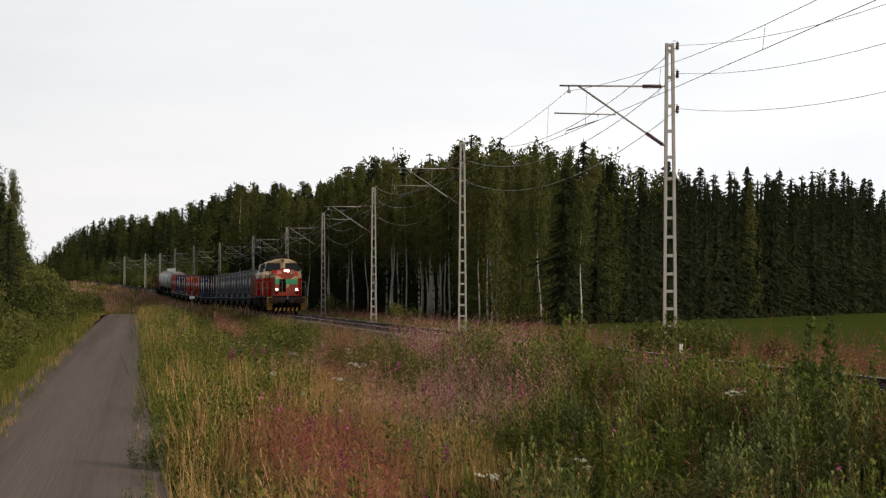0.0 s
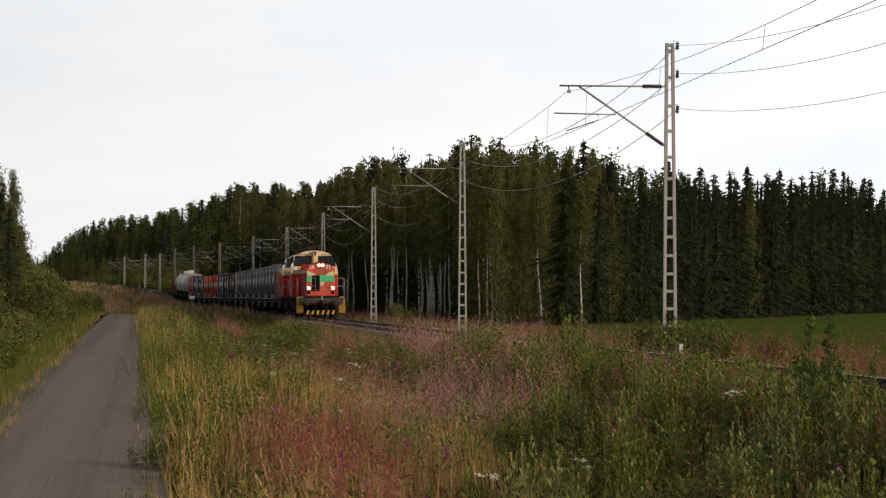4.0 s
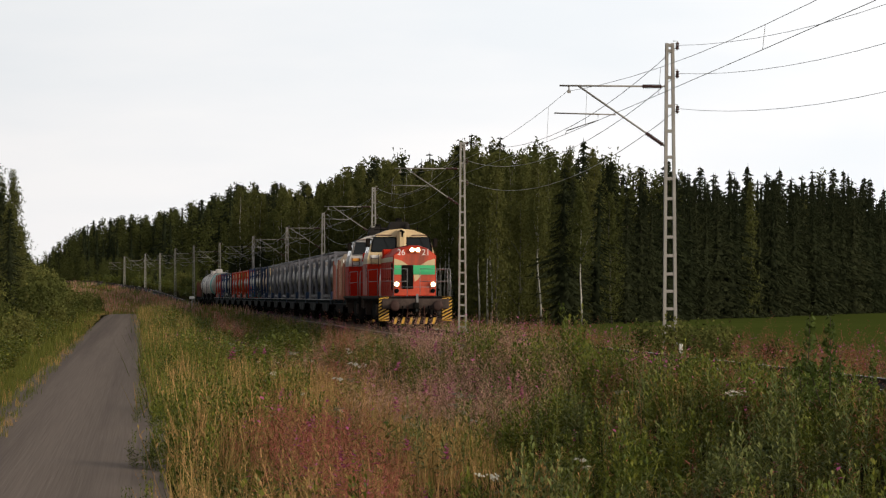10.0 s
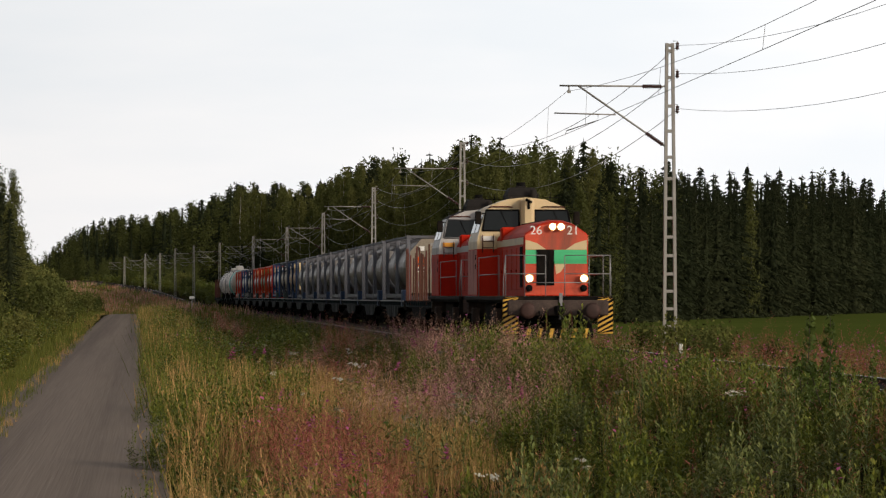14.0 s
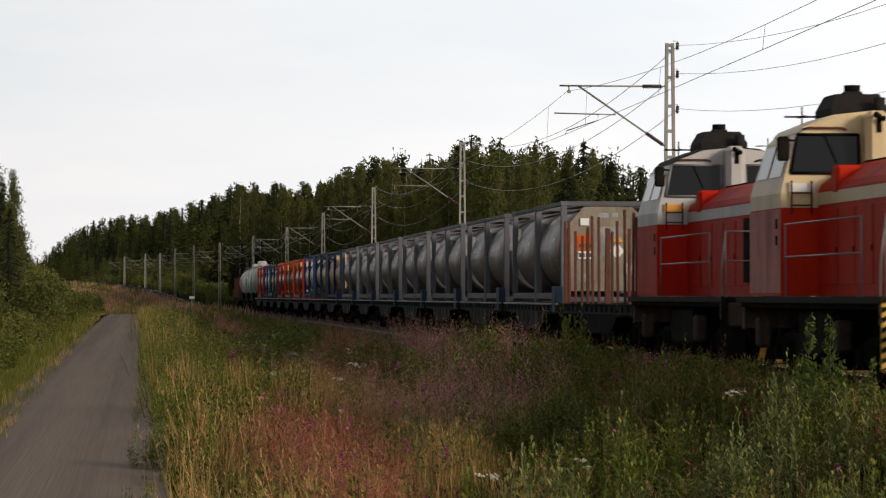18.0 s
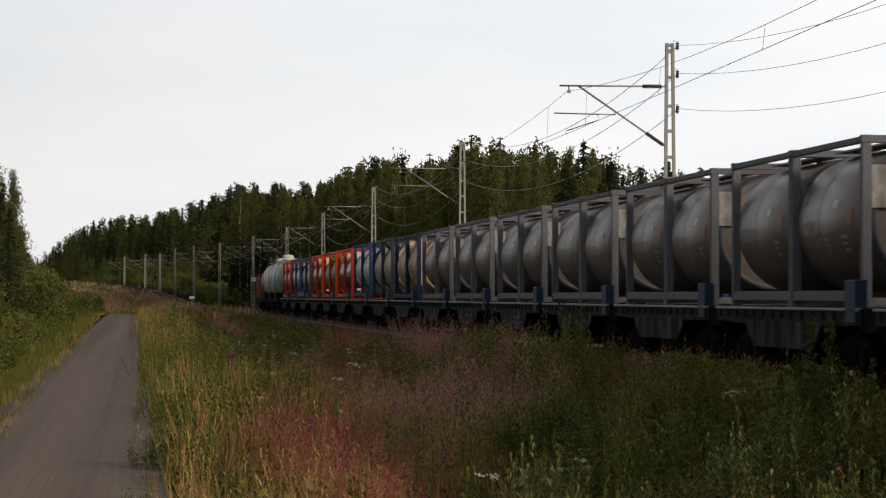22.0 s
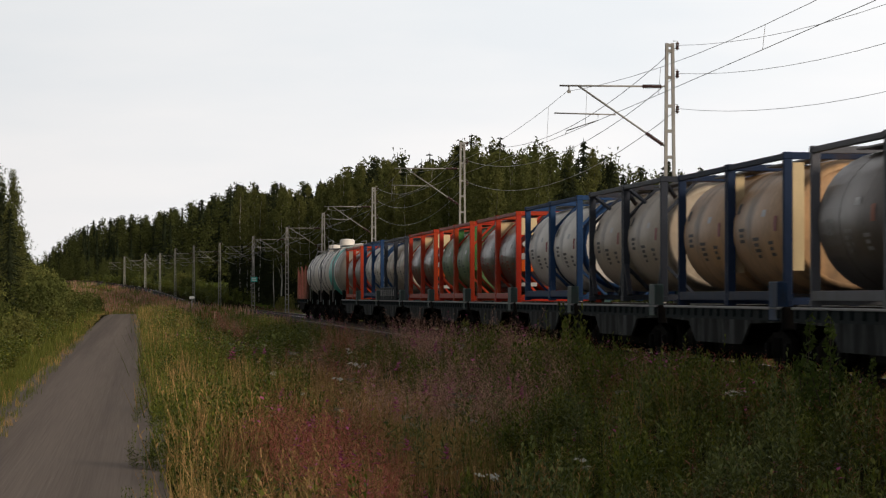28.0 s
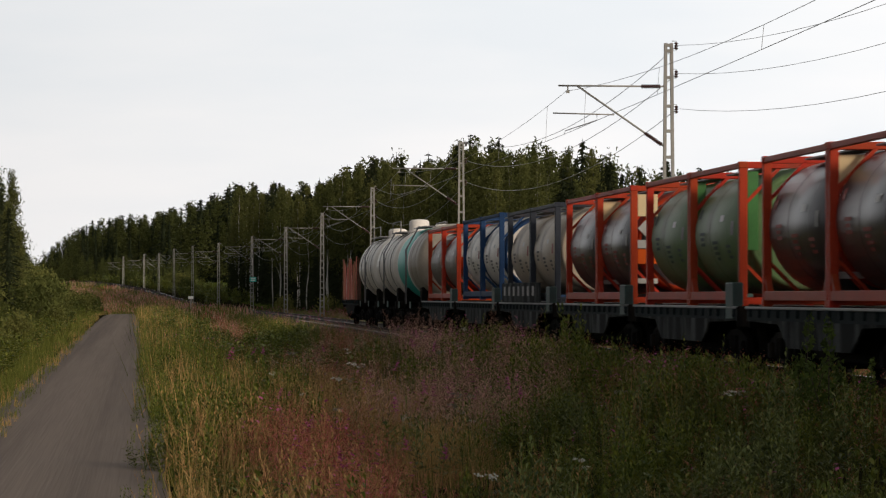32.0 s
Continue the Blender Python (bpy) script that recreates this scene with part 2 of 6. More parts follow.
M_RAILTOP = mat("rolled rail steel", (0.50, 0.48, 0.46), 0.22, 1.0, vary=0.3, scale=2, grain=20, bump=0.05)
M_SLEEPER = mat("grey concrete sleeper", (0.22, 0.205, 0.19), 0.9, vary=0.25, scale=5, grain=60, bump=0.2, random=0.2)
M_BALLAST = mat("crushed stone ballast", (0.030, 0.025, 0.022), 1.0, vary=0.5, scale=10, grain=22, bump=1.0, dirt=(0.035, 0.027, 0.022), dirt_amount=0.4, spec=0.05)
M_RAILSIDE = mat("rusty rail steel", (0.035, 0.022, 0.017), 0.8, 0.2, vary=0.3, scale=2, grain=20, bump=0.1, spec=0.2)
M_GROUND = mat("meadow soil and thatch", (0.015, 0.015, 0.007), 1.0, vary=0.5, scale=0.5, grain=7, bump=0.8, dirt=(0.06, 0.045, 0.020), dirt_amount=0.4, spec=0.0)
M_FIELD = mat("short green field", (0.064, 0.082, 0.017), 1.0, vary=0.18, scale=0.05, grain=2.5, bump=0.4, spec=0.0, dirt=(0.076, 0.088, 0.020), dirt_amount=0.3)
M_ROAD = mat("worn grey gravel road", (0.180, 0.146, 0.122), 1.0, vary=0.16, scale=0.8, grain=14, bump=0.35, dirt=(0.098, 0.080, 0.068), dirt_amount=0.6, spec=0.05, stretch=(1.3, 0.012, 1.0))
for n in M_ROAD.node_tree.nodes:          # streaks run along the road
    if n.bl_idname == "ShaderNodeMapping":
        n.vector_type = "TEXTURE"
        n.inputs["Rotation"].default_value = (0, 0, ANG - 0.005)
        n.inputs["Scale"].default_value = (0.5, 90.0, 1.0)
M_BIRCHBARK = mat("white birch bark", (0.46, 0.43, 0.39), 0.8, vary=0.25, scale=3, grain=20, bump=0.2, dirt=(0.05, 0.045, 0.04), dirt_amount=0.45, spec=0.1)
M_ASPENBARK = mat("grey green aspen bark", (0.10, 0.098, 0.075), 0.9, vary=0.3, scale=3, grain=20, bump=0.25, dirt=(0.04, 0.038, 0.03), dirt_amount=0.4, spec=0.1)
M_BARK = mat("brown spruce bark", (0.07, 0.055, 0.042), 0.95, vary=0.35, scale=4, grain=25, bump=0.4, spec=0.1)
M_LEAF = mat("birch leaves", (0.090, 0.095, 0.029), 0.9, vary=0.2, scale=0.5, grain=3, bump=0, island=0.14, random=0.18, spec=0.03, leaf=0.30)
M_NEEDLE = mat("spruce needles", (0.026, 0.031, 0.0145), 0.95, vary=0.3, scale=0.6, grain=4, bump=0, island=0.2, random=0.2, spec=0.03, leaf=0.1)
M_WILLOW = mat("willow leaves", (0.105, 0.112, 0.032), 0.9, vary=0.3, scale=0.9, grain=3, bump=0, island=0.22, random=0.42, spec=0.03, leaf=0.3)
M_SAPLING = mat("glossy sapling leaves", (0.080, 0.110, 0.022), 0.7, vary=0.25, scale=0.5, grain=3, bump=0, island=0.4, random=0.2, spec=0.15, leaf=0.3)
M_GRASS = mat("green meadow grass", (0.130, 0.140, 0.030), 0.9, vary=0.5, scale=0.6, grain=2, bump=0, island=0.25, spec=0.05, leaf=0.3)
M_STRAW = mat("dry straw grass", (0.44, 0.285, 0.110), 0.9, vary=0.25, scale=0.5, grain=2, bump=0, island=0.35, spec=0.05, leaf=0.25)
M_HERB = mat("herb leaves", (0.130, 0.152, 0.026), 0.5, vary=0.5, scale=0.7, grain=2, bump=0, island=0.5, spec=0.15, leaf=0.25)
M_SAGE = mat("grey green mugwort leaves", (0.150, 0.172, 0.054), 0.5, vary=0.45, scale=0.7, grain=2, bump=0, island=0.5, spec=0.18, leaf=0.2)
M_PODS = mat("reddish fireweed seed pods", (0.40, 0.140, 0.095), 0.9, vary=0.3, scale=0.5, grain=2, bump=0, island=0.3, spec=0.03, leaf=0.25)
M_FLUFF = mat("pale pink fireweed haze", (0.50, 0.295, 0.215), 0.9, vary=0.25, scale=0.5, grain=2, bump=0, island=0.25, spec=0.03, leaf=0.25)
M_PINK = mat("pink fireweed petals", (0.46, 0.115, 0.26), 0.85, vary=0.2, scale=0.5, grain=2, bump=0, island=0.25, spec=0.03, leaf=0.25)
M_UMBEL = mat("white umbel flowers", (0.46, 0.44, 0.36), 0.85, vary=0.15, scale=2, grain=5, bump=0, island=0.2, spec=0.05)


# ---- mesh helpers ----
class Geo:
    """Collects faces for one mesh; each face keeps a material slot."""

    def __init__(self):
        self.v, self.f, self.m, self.smooth = [], [], [], []

    def add(self, verts, faces, slot=0, smooth=False):
        k = len(self.v)
        self.v += [tuple(p) for p in verts]
        self.f += [tuple(i + k for i in f) for f in faces]
        self.m += [slot] * len(faces)
        self.smooth += [smooth] * len(faces)
        return self

    def box(self, x0, x1, y0, y1, z0, z1, bevel=0.0, slot=0):
        b = min(bevel, abs(x1 - x0) / 3, abs(y1 - y0) / 3, abs(z1 - z0) / 3)
        if b <= 0:
            v = [(x, y, z) for z in (z0, z1) for x, y in ((x0, y0), (x1, y0), (x1, y1), (x0, y1))]
            return self.add(v, [(3, 2, 1, 0), (4, 5, 6, 7), (0, 1, 5, 4), (1, 2, 6, 5), (2, 3, 7, 6), (3, 0, 4, 7)], slot)
        bm = bmesh.new()
        bmesh.ops.create_cube(bm, size=1)
        for p in bm.verts:
            p.co = Vector(((x0 + x1) / 2 + p.co.x * (x1 - x0), (y0 + y1) / 2 + p.co.y * (y1 - y0), (z0 + z1) / 2 + p.co.z * (z1 - z0)))
        bmesh.ops.bevel(bm, geom=bm.edges[:], offset=b, segments=1, affect="EDGES", profile=0.5)
        bm.verts.index_update()
        self.add([p.co[:] for p in bm.verts], [[p.index for p in f.verts] for f in bm.faces], slot)
        bm.free()
        return self

    def beam(self, a, b, w, h=None, slot=0):
        """A rectangular bar from a to b."""
        a, b = Vector(a), Vector(b)
        d = (b - a).normalized()
        up = Vector((0, 0, 1)) if abs(d.z) < 0.95 else Vector((1, 0, 0))
        s = d.cross(up).normalized() * (w / 2)
        u = s.cross(d).normalized() * ((h or w) / 2)
        v = [p + i * s + j * u for p in (a, b) for i, j in ((-1, -1), (1, -1), (1, 1), (-1, 1))]
        return self.add(v, [(3, 2, 1, 0), (4, 5, 6, 7), (0, 1, 5, 4), (1, 2, 6, 5), (2, 3, 7, 6), (3, 0, 4, 7)], slot)

    def tube(self, pts, r, n=6, slot=0):
        """A round bar along pts; r may be a list of radii."""
        pts = [Vector(p) for p in pts]
        rs = r if isinstance(r, (list, tuple)) else [r] * len(pts)
        v, f = [], []
        for i, p in enumerate(pts):
            d = (pts[min(i + 1, len(pts) - 1)] - pts[max(i - 1, 0)]).normalized()
            up = Vector((0, 0, 1)) if abs(d.z) < 0.9 else Vector((1, 0, 0))
            s = d.cross(up).normalized()
            u = s.cross(d)
            v += [p + rs[i] * (math.cos(2 * math.pi * k / n) * s + math.sin(2 * math.pi * k / n) * u) for k in range(n)]
        for i in range(len(pts) - 1):
            f += [(i * n + k, i * n + (k + 1) % n, (i + 1) * n + (k + 1) % n, (i + 1) * n + k) for k in range(n)]
        f += [tuple(range(n - 1, -1, -1)), tuple((len(pts) - 1) * n + k for k in range(n))]
        return self.add(v, f, slot, True)

    def lathe(self, profile, axis="x", centre=(0, 0, 0), n=24, slot=0, arc=None):
        """Turns (along, radius) pairs about an axis."""
        c, v, f = Vector(centre), [], []
        a0, a1 = arc or (0, 2 * math.pi)
        m = n if arc is None else n + 1
        for t, r in profile:
            for k in range(m):
                a = a0 + (a1 - a0) * k / n
                p, q = r * math.cos(a), r * math.sin(a)
                v.append(c + Vector({"x": (t, p, q), "y": (p, t, q), "z": (p, q, t)}[axis]))
        for i in range(len(profile) - 1):
            f += [(i * m + k, i * m + (k + 1) % m, (i + 1) * m + (k + 1) % m, (i + 1) * m + k) for k in range(m if arc is None else n)]
        return self.add(v, f, slot, True)

    def loft(self, sections, slot=0, caps=True, smooth=False):
        """Joins closed sections of equal count."""
        n, v, f = len(sections[0]), [], []
        for s in sections:
            v += list(s)
        for i in range(len(sections) - 1):
            f += [(i * n + k, i * n + (k + 1) % n, (i + 1) * n + (k + 1) % n, (i + 1) * n + k) for k in range(n)]
        if caps:
            f += [tuple(range(n - 1, -1, -1)), tuple((len(sections) - 1) * n + k for k in range(n))]
        return self.add(v, f, slot, smooth)

    def prism(self, outline, axis, a, b, slot=0):
        """An outline of 2D points drawn out along an axis from a to b."""
        put = {"x": lambda t, p: (t, p[0], p[1]), "y": lambda t, p: (p[0], t, p[1]), "z": lambda t, p: (p[0], p[1], t)}[axis]
        return self.loft([[put(t, p) for p in outline] for t in (a, b)], slot)

    def mesh(self, name, *mats):
        me = bpy.data.meshes.new(name)
        me.from_pydata(self.v, [], self.f)
        for m in mats:
            me.materials.append(m)
        me.polygons.foreach_set("material_index", self.m)
        me.polygons.foreach_set("use_smooth", self.smooth)
        me.update()
        bm = bmesh.new()
        bm.from_mesh(me)
        bmesh.ops.recalc_face_normals(bm, faces=bm.faces[:])
        bm.to_mesh(me)
        bm.free()
        return me


def part(name, geo, material, parent, label="", at=None):
    """Links one mesh under a thing or a part."""
    data = geo if isinstance(geo, bpy.types.Mesh) else geo.mesh(name, *(material if isinstance(material, (list, tuple)) else [material]))
    ob = new(name, data)
    ob.parent = parent
    if at is not None:
        ob.matrix_basis = at
    return tagged(ob, label)


def thing(name, label, category, group="", kind="", at=None):
    ob = new(name)
    ob.empty_display_size = 0.3
    if at is not None:
        ob.matrix_basis = at
    return tagged(ob, label, category, group, kind)


def big_mesh(name, verts, faces, slots, *mats):
    """A mesh from arrays of triangles or quads."""
    me = bpy.data.meshes.new(name)
    nv, nf, k = len(verts), len(faces), faces.shape[1]
    me.vertices.add(nv)
    me.vertices.foreach_set("co", np.ascontiguousarray(verts, dtype=np.float32).ravel())
    me.loops.add(nf * k)
    me.loops.foreach_set("vertex_index", np.ascontiguousarray(faces, dtype=np.int32).ravel())
    me.polygons.add(nf)
    me.polygons.foreach_set("loop_start", np.arange(0, nf * k, k, dtype=np.int32))
    for m in mats:
        me.materials.append(m)
    me.polygons.foreach_set("material_index", np.ascontiguousarray(slots, dtype=np.int32))
    me.update(calc_edges=True)
    me.validate()
    return me


# ---- ground, road, track ----
def make_ground():
    ss = [-400, -200, -90, -40] + list(np.arange(0, 30, 10.0)) + list(np.arange(30, 260, 2.5)) + list(np.arange(260, 720, 10.0)) + [760, 820, 900, 1000, 1200, 1500, 2200, 4200]
    oo = [-1500, -700, -300, -150, -80, -50, -36, -26, -22] + list(np.arange(-19, -16, 0.75)) + [-15.7, -13.7, -11.7] + list(np.arange(-11.2, -2.6, 0.6)) + [-2.3, 0, 2.3, 3, 4, 5.5, 7, 10, 16, 25, 40, 80, 160, 300, 700, 1500]
    v = [spot(s, o) for s in ss for o in oo]
    n = len(oo)
    f, slots = [], []
    for i in range(len(ss) - 1):
        for j in range(n - 1):
            f.append((i * n + j, i * n + j + 1, (i + 1) * n + j + 1, (i + 1) * n + j))
            mid = (oo[j] + oo[j + 1]) / 2
            slots.append(1 if mid > 9 else 0)
    me = big_mesh("ground", np.array(v), np.array(f), np.array(slots), M_GROUND, M_FIELD)
    me.polygons.foreach_set("use_smooth", [True] * len(f))
    tagged(new("ground", me), "rough meadow bank running into a mown green field", "ground", kind="structure")


def ribbon(name, material, s_list, section, label, category, dz=0.0):
    """A strip along the track with the given (offset, height) section."""
    v, f = [], []
    n = len(section)
    for s in s_list:
        for o, z in section:
            x, y, a = track(s, o)
            v.append((x, y, z + dz + rise(s)))
    for i in range(len(s_list) - 1):
        f += [(i * n + j, i * n + j + 1, (i + 1) * n + j + 1, (i + 1) * n + j) for j in range(n - 1)]
    return tagged(new(name, big_mesh(name, np.array(v), np.array(f), np.zeros(len(f)), material)), label, category, kind="structure")


def make_track():
    far = list(np.arange(-60, 372, 12.0)) + list(np.arange(372, 900, 8.0))
    bed = ribbon("railway_ballast", M_BALLAST, far, [(-2.9, -0.7), (-1.75, -0.21), (1.75, -0.21), (2.9, -0.7)], "grey crushed stone ballast under the track", "ballast")
    sleeper = Geo().box(-1.27, 1.27, -0.13, 0.13, -0.36, -0.176, 0.02).mesh("sleeper", M_SLEEPER)
    for k in range(300):
        x, y, a = track(68 + 0.61 * k)
        part("sleeper", sleeper, None, bed, at=pose(x, y, 0, 0, 0, math.degrees(a)))
    for side in (-0.797, 0.797):
        sec = [(side - 0.075, -0.172), (side - 0.075, -0.155), (side - 0.012, -0.13), (side - 0.012, -0.045), (side - 0.036, -0.035), (side - 0.036, -0.004), (side - 0.028, 0.0),
               (side + 0.028, 0.0), (side + 0.036, -0.004), (side + 0.036, -0.035), (side + 0.012, -0.045), (side + 0.012, -0.13), (side + 0.075, -0.155), (side + 0.075, -0.172)]
        r = ribbon("rail", M_RAILSIDE, far, sec, "rusty steel rail with a bright running surface", "rail")
        top = ribbon("running_surface", M_RAILTOP, far, [(side - 0.024, 0.004), (side + 0.024, 0.004)], "bright worn running surface", "")
        top.parent = r
        del top["kind"]


def make_road():
    ss = list(np.arange(-20, 470, 6.0))
    v, f = [], []
    cols = [(-15.35, -1.11), (-15.1, -1.085), (-14.6, -1.07), (-13.65, -1.055), (-12.7, -1.07), (-12.1, -1.085), (-11.85, -1.11)]
    for s in ss:
        for j, (o, z) in enumerate(cols):
            drift = 0.005 * s
            edge = 0.16 * noise.noise((s * 0.16, j * 3.0, 2.0)) if j in (0, 6) else 0
            x, y, a = track(s, o + drift + edge)
            v.append((x, y, z + rise(s) + lift(s) + 0.01 * noise.noise((s * 0.3, o, 9.0))))
    n = len(cols)
    for i in range(len(ss) - 1):
        f += [(i * n + j, i * n + j + 1, (i + 1) * n + j + 1, (i + 1) * n + j) for j in range(n - 1)]
    me = big_mesh("road", np.array(v), np.array(f), np.zeros(len(f)), M_ROAD)
    me.polygons.foreach_set("use_smooth", [True] * len(f))
    tagged(new("road", me), "narrow grey gravel road beside the railway", "road", kind="structure")


make_ground()
make_track()
make_road()


# ---- overhead line ----
MAST_S = (106.0, 173.0, 237.0, 300.0, 363.5, 435.0, 517.0, 587.5, 641.5, 677.0, 703.5, 735.0)
MAST_DROP = (0.0, 0.06, 0.30, 0.52, 0.48, 0.25, 0.15, 0.35, 1.1, 2.2, 2.6, 3.4)   # lower footings
MAST_O = 3.1


def post_frame(s, o, drop=0.0):
    x, y, a = track(s, o)
    return pose(x, y, rise(s) - drop, 0, 0, math.degrees(a))


def mast_kit():
    """Meshes of a ladder mast with its cantilever; local -x points to the track."""
    kit = {}
    for name, sx in (("leg", -1), ("leg.far", 1)):
        g = Geo()
        b, t, w = 0.215, 0.125, 0.085
        xs = lambda z, k: sx * (b + (t - b) * (z + 0.9) / 9.5 - k)
        g.loft([[(xs(z, 0), y, z) for y in (-0.07,)] + [(xs(z, w), -0.07, z), (xs(z, w), 0.07, z), (xs(z, 0), 0.07, z)] for z in (-0.9, 8.6)])
        kit[name] = g.mesh("mast_leg", M_GALV)
    kit["batten"] = Geo().box(-0.5, 0.5, -0.055, 0.055, -0.045, 0.045, 0.01).mesh("batten", M_GALV)
    kit["top_tube"] = Geo().tube([(-0.12, 0, 7.37), (-0.75, 0, 7.37)], 0.026).tube([(-0.75, 0, 7.37), (-3.15, 0, 7.38)], 0.028).mesh("top_tube", M_GALV)
    kit["stay_tube"] = Geo().tube([(-0.12, 0, 5.66), (-2.62, 0, 7.38)], 0.030).mesh("stay_tube", M_GALV)
    kit["registration_tube"] = Geo().tube([(-1.55, 0, 6.56), (-3.3, 0, 6.60)], 0.022).mesh("registration_tube", M_GALV)
    kit["steady_arm"] = Geo().tube([(-2.05, 0, 6.58), (-2.05, 0, 6.40), (-2.95, 0, 6.10), (-2.98, 0, 6.0)], 0.016).mesh("steady_arm", M_GALV)
    kit["drop_bracket"] = Geo().tube([(-2.88, 0, 7.38), (-2.88, 0, 7.22)], 0.022).box(-2.93, -2.83, -0.03, 0.03, 7.17, 7.25).mesh("drop_bracket", M_GALV)

    def insulator(a, b):
        a, b = Vector(a), Vector(b)
        g, n = Geo(), 9
        for i in range(n):
            p = a + (b - a) * (i + 0.5) / n
            h = (b - a) / n * 0.32
            g.tube([p - h, p, p + h], [0.045, 0.072, 0.05], 8)
        return g.tube([a, b], 0.04, 8).mesh("insulator", M_INSUL)
    kit["insulator.top"] = insulator((-0.24, 0, 7.37), (-0.78, 0, 7.37))
    kit["insulator.stay"] = insulator((-0.20, 0, 5.715), (-0.68, 0, 6.045))
    g = Geo()
    for i in range(3):
        g.tube([(0.22, 0, -0.10 + i * 0.07), (0.22, 0, -0.07 + i * 0.07), (0.22, 0, -0.04 + i * 0.07)], [0.03, 0.062, 0.035], 8)
    kit["post_insulator"] = g.mesh("post_insulator", M_INSUL)
    kit["bracket"] = Geo().tube([(0.10, 0, -0.12), (0.22, 0, -0.12), (0.22, 0, 0.14), (0.10, 0, 0.14)], 0.014, 5).mesh("bracket", M_GALV)
    return kit


FEEDER_Z = (8.52, 7.72, 6.72)


def make_masts():
    kit = mast_kit()
    first = thing("catenary_mast", "grey steel ladder mast with a cantilever arm beside the railway", "railway mast", "masts along the line")
    part("leg", kit["leg"], None, first)
    part("leg", kit["leg.far"], None, first)
    for z in (0.05, 0.55, 1.05, 1.55, 2.04, 2.56, 3.09, 3.63, 4.18, 4.75, 5.36, 6.10, 6.81, 7.62, 8.38, 8.54):
        w = 2 * (0.215 + (0.125 - 0.215) * (z + 0.9) / 9.5) - 0.02
        part("batten", kit["batten"], None, first, at=Matrix.LocRotScale((0, 0, z), None, (w, 1, 1)))
    for name in ("top_tube", "stay_tube", "registration_tube", "steady_arm", "drop_bracket"):
        part(name, kit[name], None, first)
    part("insulator", kit["insulator.top"], None, first, "brown ribbed insulator")
    part("insulator", kit["insulator.stay"], None, first, "brown ribbed insulator")
    for z in FEEDER_Z:
        part("feeder_insulator", kit["post_insulator"], None, first, "small dark insulator", pose(0, 0, z))
        part("feeder_bracket", kit["bracket"], None, first, at=pose(0, 0, z))
    first.matrix_basis = post_frame(MAST_S[0], MAST_O)
    for s, drop in zip(MAST_S[1:], MAST_DROP[1:]):
        copy_thing(first, post_frame(s, MAST_O, drop))
    x, y, a = track(433.0, MAST_O)
    sign = thing("kilometre_sign", "small green sign board on a mast", "sign", at=pose(x, y, 3.0, 0, 0, math.degrees(a)))
    board = part("board", Geo().box(-0.38, 0.38, -0.25, -0.22, 0.05, 0.60, 0.01), M_TURQUOISE, sign)
    part("bracket", Geo().beam((0, -0.22, 0.3), (0, 1.95, 0.3), 0.05), M_GALV, sign)
    for z in (0.18, 0.40):
        part("bar", Geo().box(-0.26, 0.26, -0.256, -0.25, z, z + 0.10), M_WHITE, board)
    x, y, z = spot(101.5, 2.75)
    post = thing("marker_post", "short white marker post beside the track", "marker post", at=pose(x, y, z))
    part("post", Geo().box(-0.05, 0.05, -0.05, 0.05, -0.1, 0.75, 0.015), M_WHITE, post)
    x, y, z = spot(452.0, -3.4)
    box_ = thing("cable_cabinet", "small white equipment box on a post beside the track", "equipment box", at=pose(x, y, z))
    part("post", Geo().box(-0.06, 0.06, -0.06, 0.06, -0.1, 1.75), M_GALV, box_)
    part("case", Geo().box(-0.3, 0.3, -0.2, 0.2, 1.75, 2.08, 0.03), M_WHITE, box_)


def make_wires():
    stops = [-34.0, 36.0] + list(MAST_S)
    drops = dict(zip(MAST_S, MAST_DROP))

    def span_points(o, z, sag, n, near=(0.0, 0.0)):
        """Points of each span; near: how far the wire stands off and rises at the mast beside the camera."""
        for a, b in zip(stops, stops[1:]):
            pts = []
            for k in range(n + 1):
                s = a + (b - a) * k / n
                w = (k / n if b == 36.0 else 1 - k / n if a == 36.0 else 0.0)
                pts.append((*track(s, o + near[0] * w)[:2], z + near[1] * w + rise(s) - drops.get(a, 0) * (1 - k / n) - drops.get(b, 0) * k / n - sag * 4 * (k / n) * (1 - k / n)))
            yield pts
    o_c = MAST_O - 2.98
    contact = thing("contact_wire", "thin grooved copper contact wire over the track", "overhead wire")
    for pts in span_points(o_c, 6.0, 0.03, 4, (-0.6, 0.25)):
        part("wire_span", Geo().tube(pts, 0.0075, 5), M_WIRE, contact)
    bearer = thing("catenary_wire", "sagging carrying wire with droppers over the track", "overhead wire")
    for pts, low in zip(span_points(o_c + 0.05, 7.22, 0.70, 14, (-0.6, 0.1)), span_points(o_c, 6.0, 0.03, 14, (-0.6, 0.25))):
        part("wire_span", Geo().tube(pts, 0.0065, 5), M_WIRE, bearer)
        for k in (1, 4, 7, 10, 13):
            part("dropper", Geo().tube([pts[k], low[k]], 0.005, 4), M_WIRE, bearer)
    for z in FEEDER_Z:
        wire = thing("feeder_wire", "slack aluminium feeder wire hung on small insulators", "overhead wire", "feeder wires")
        for k, pts in enumerate(span_points(MAST_O + 0.25, z + 0.02, 1.15, 16)):
            part("wire_span", Geo().tube(pts, 0.0065 if k < 2 else 0.0105, 5), M_WIRE, wire)


make_masts()
make_wires()


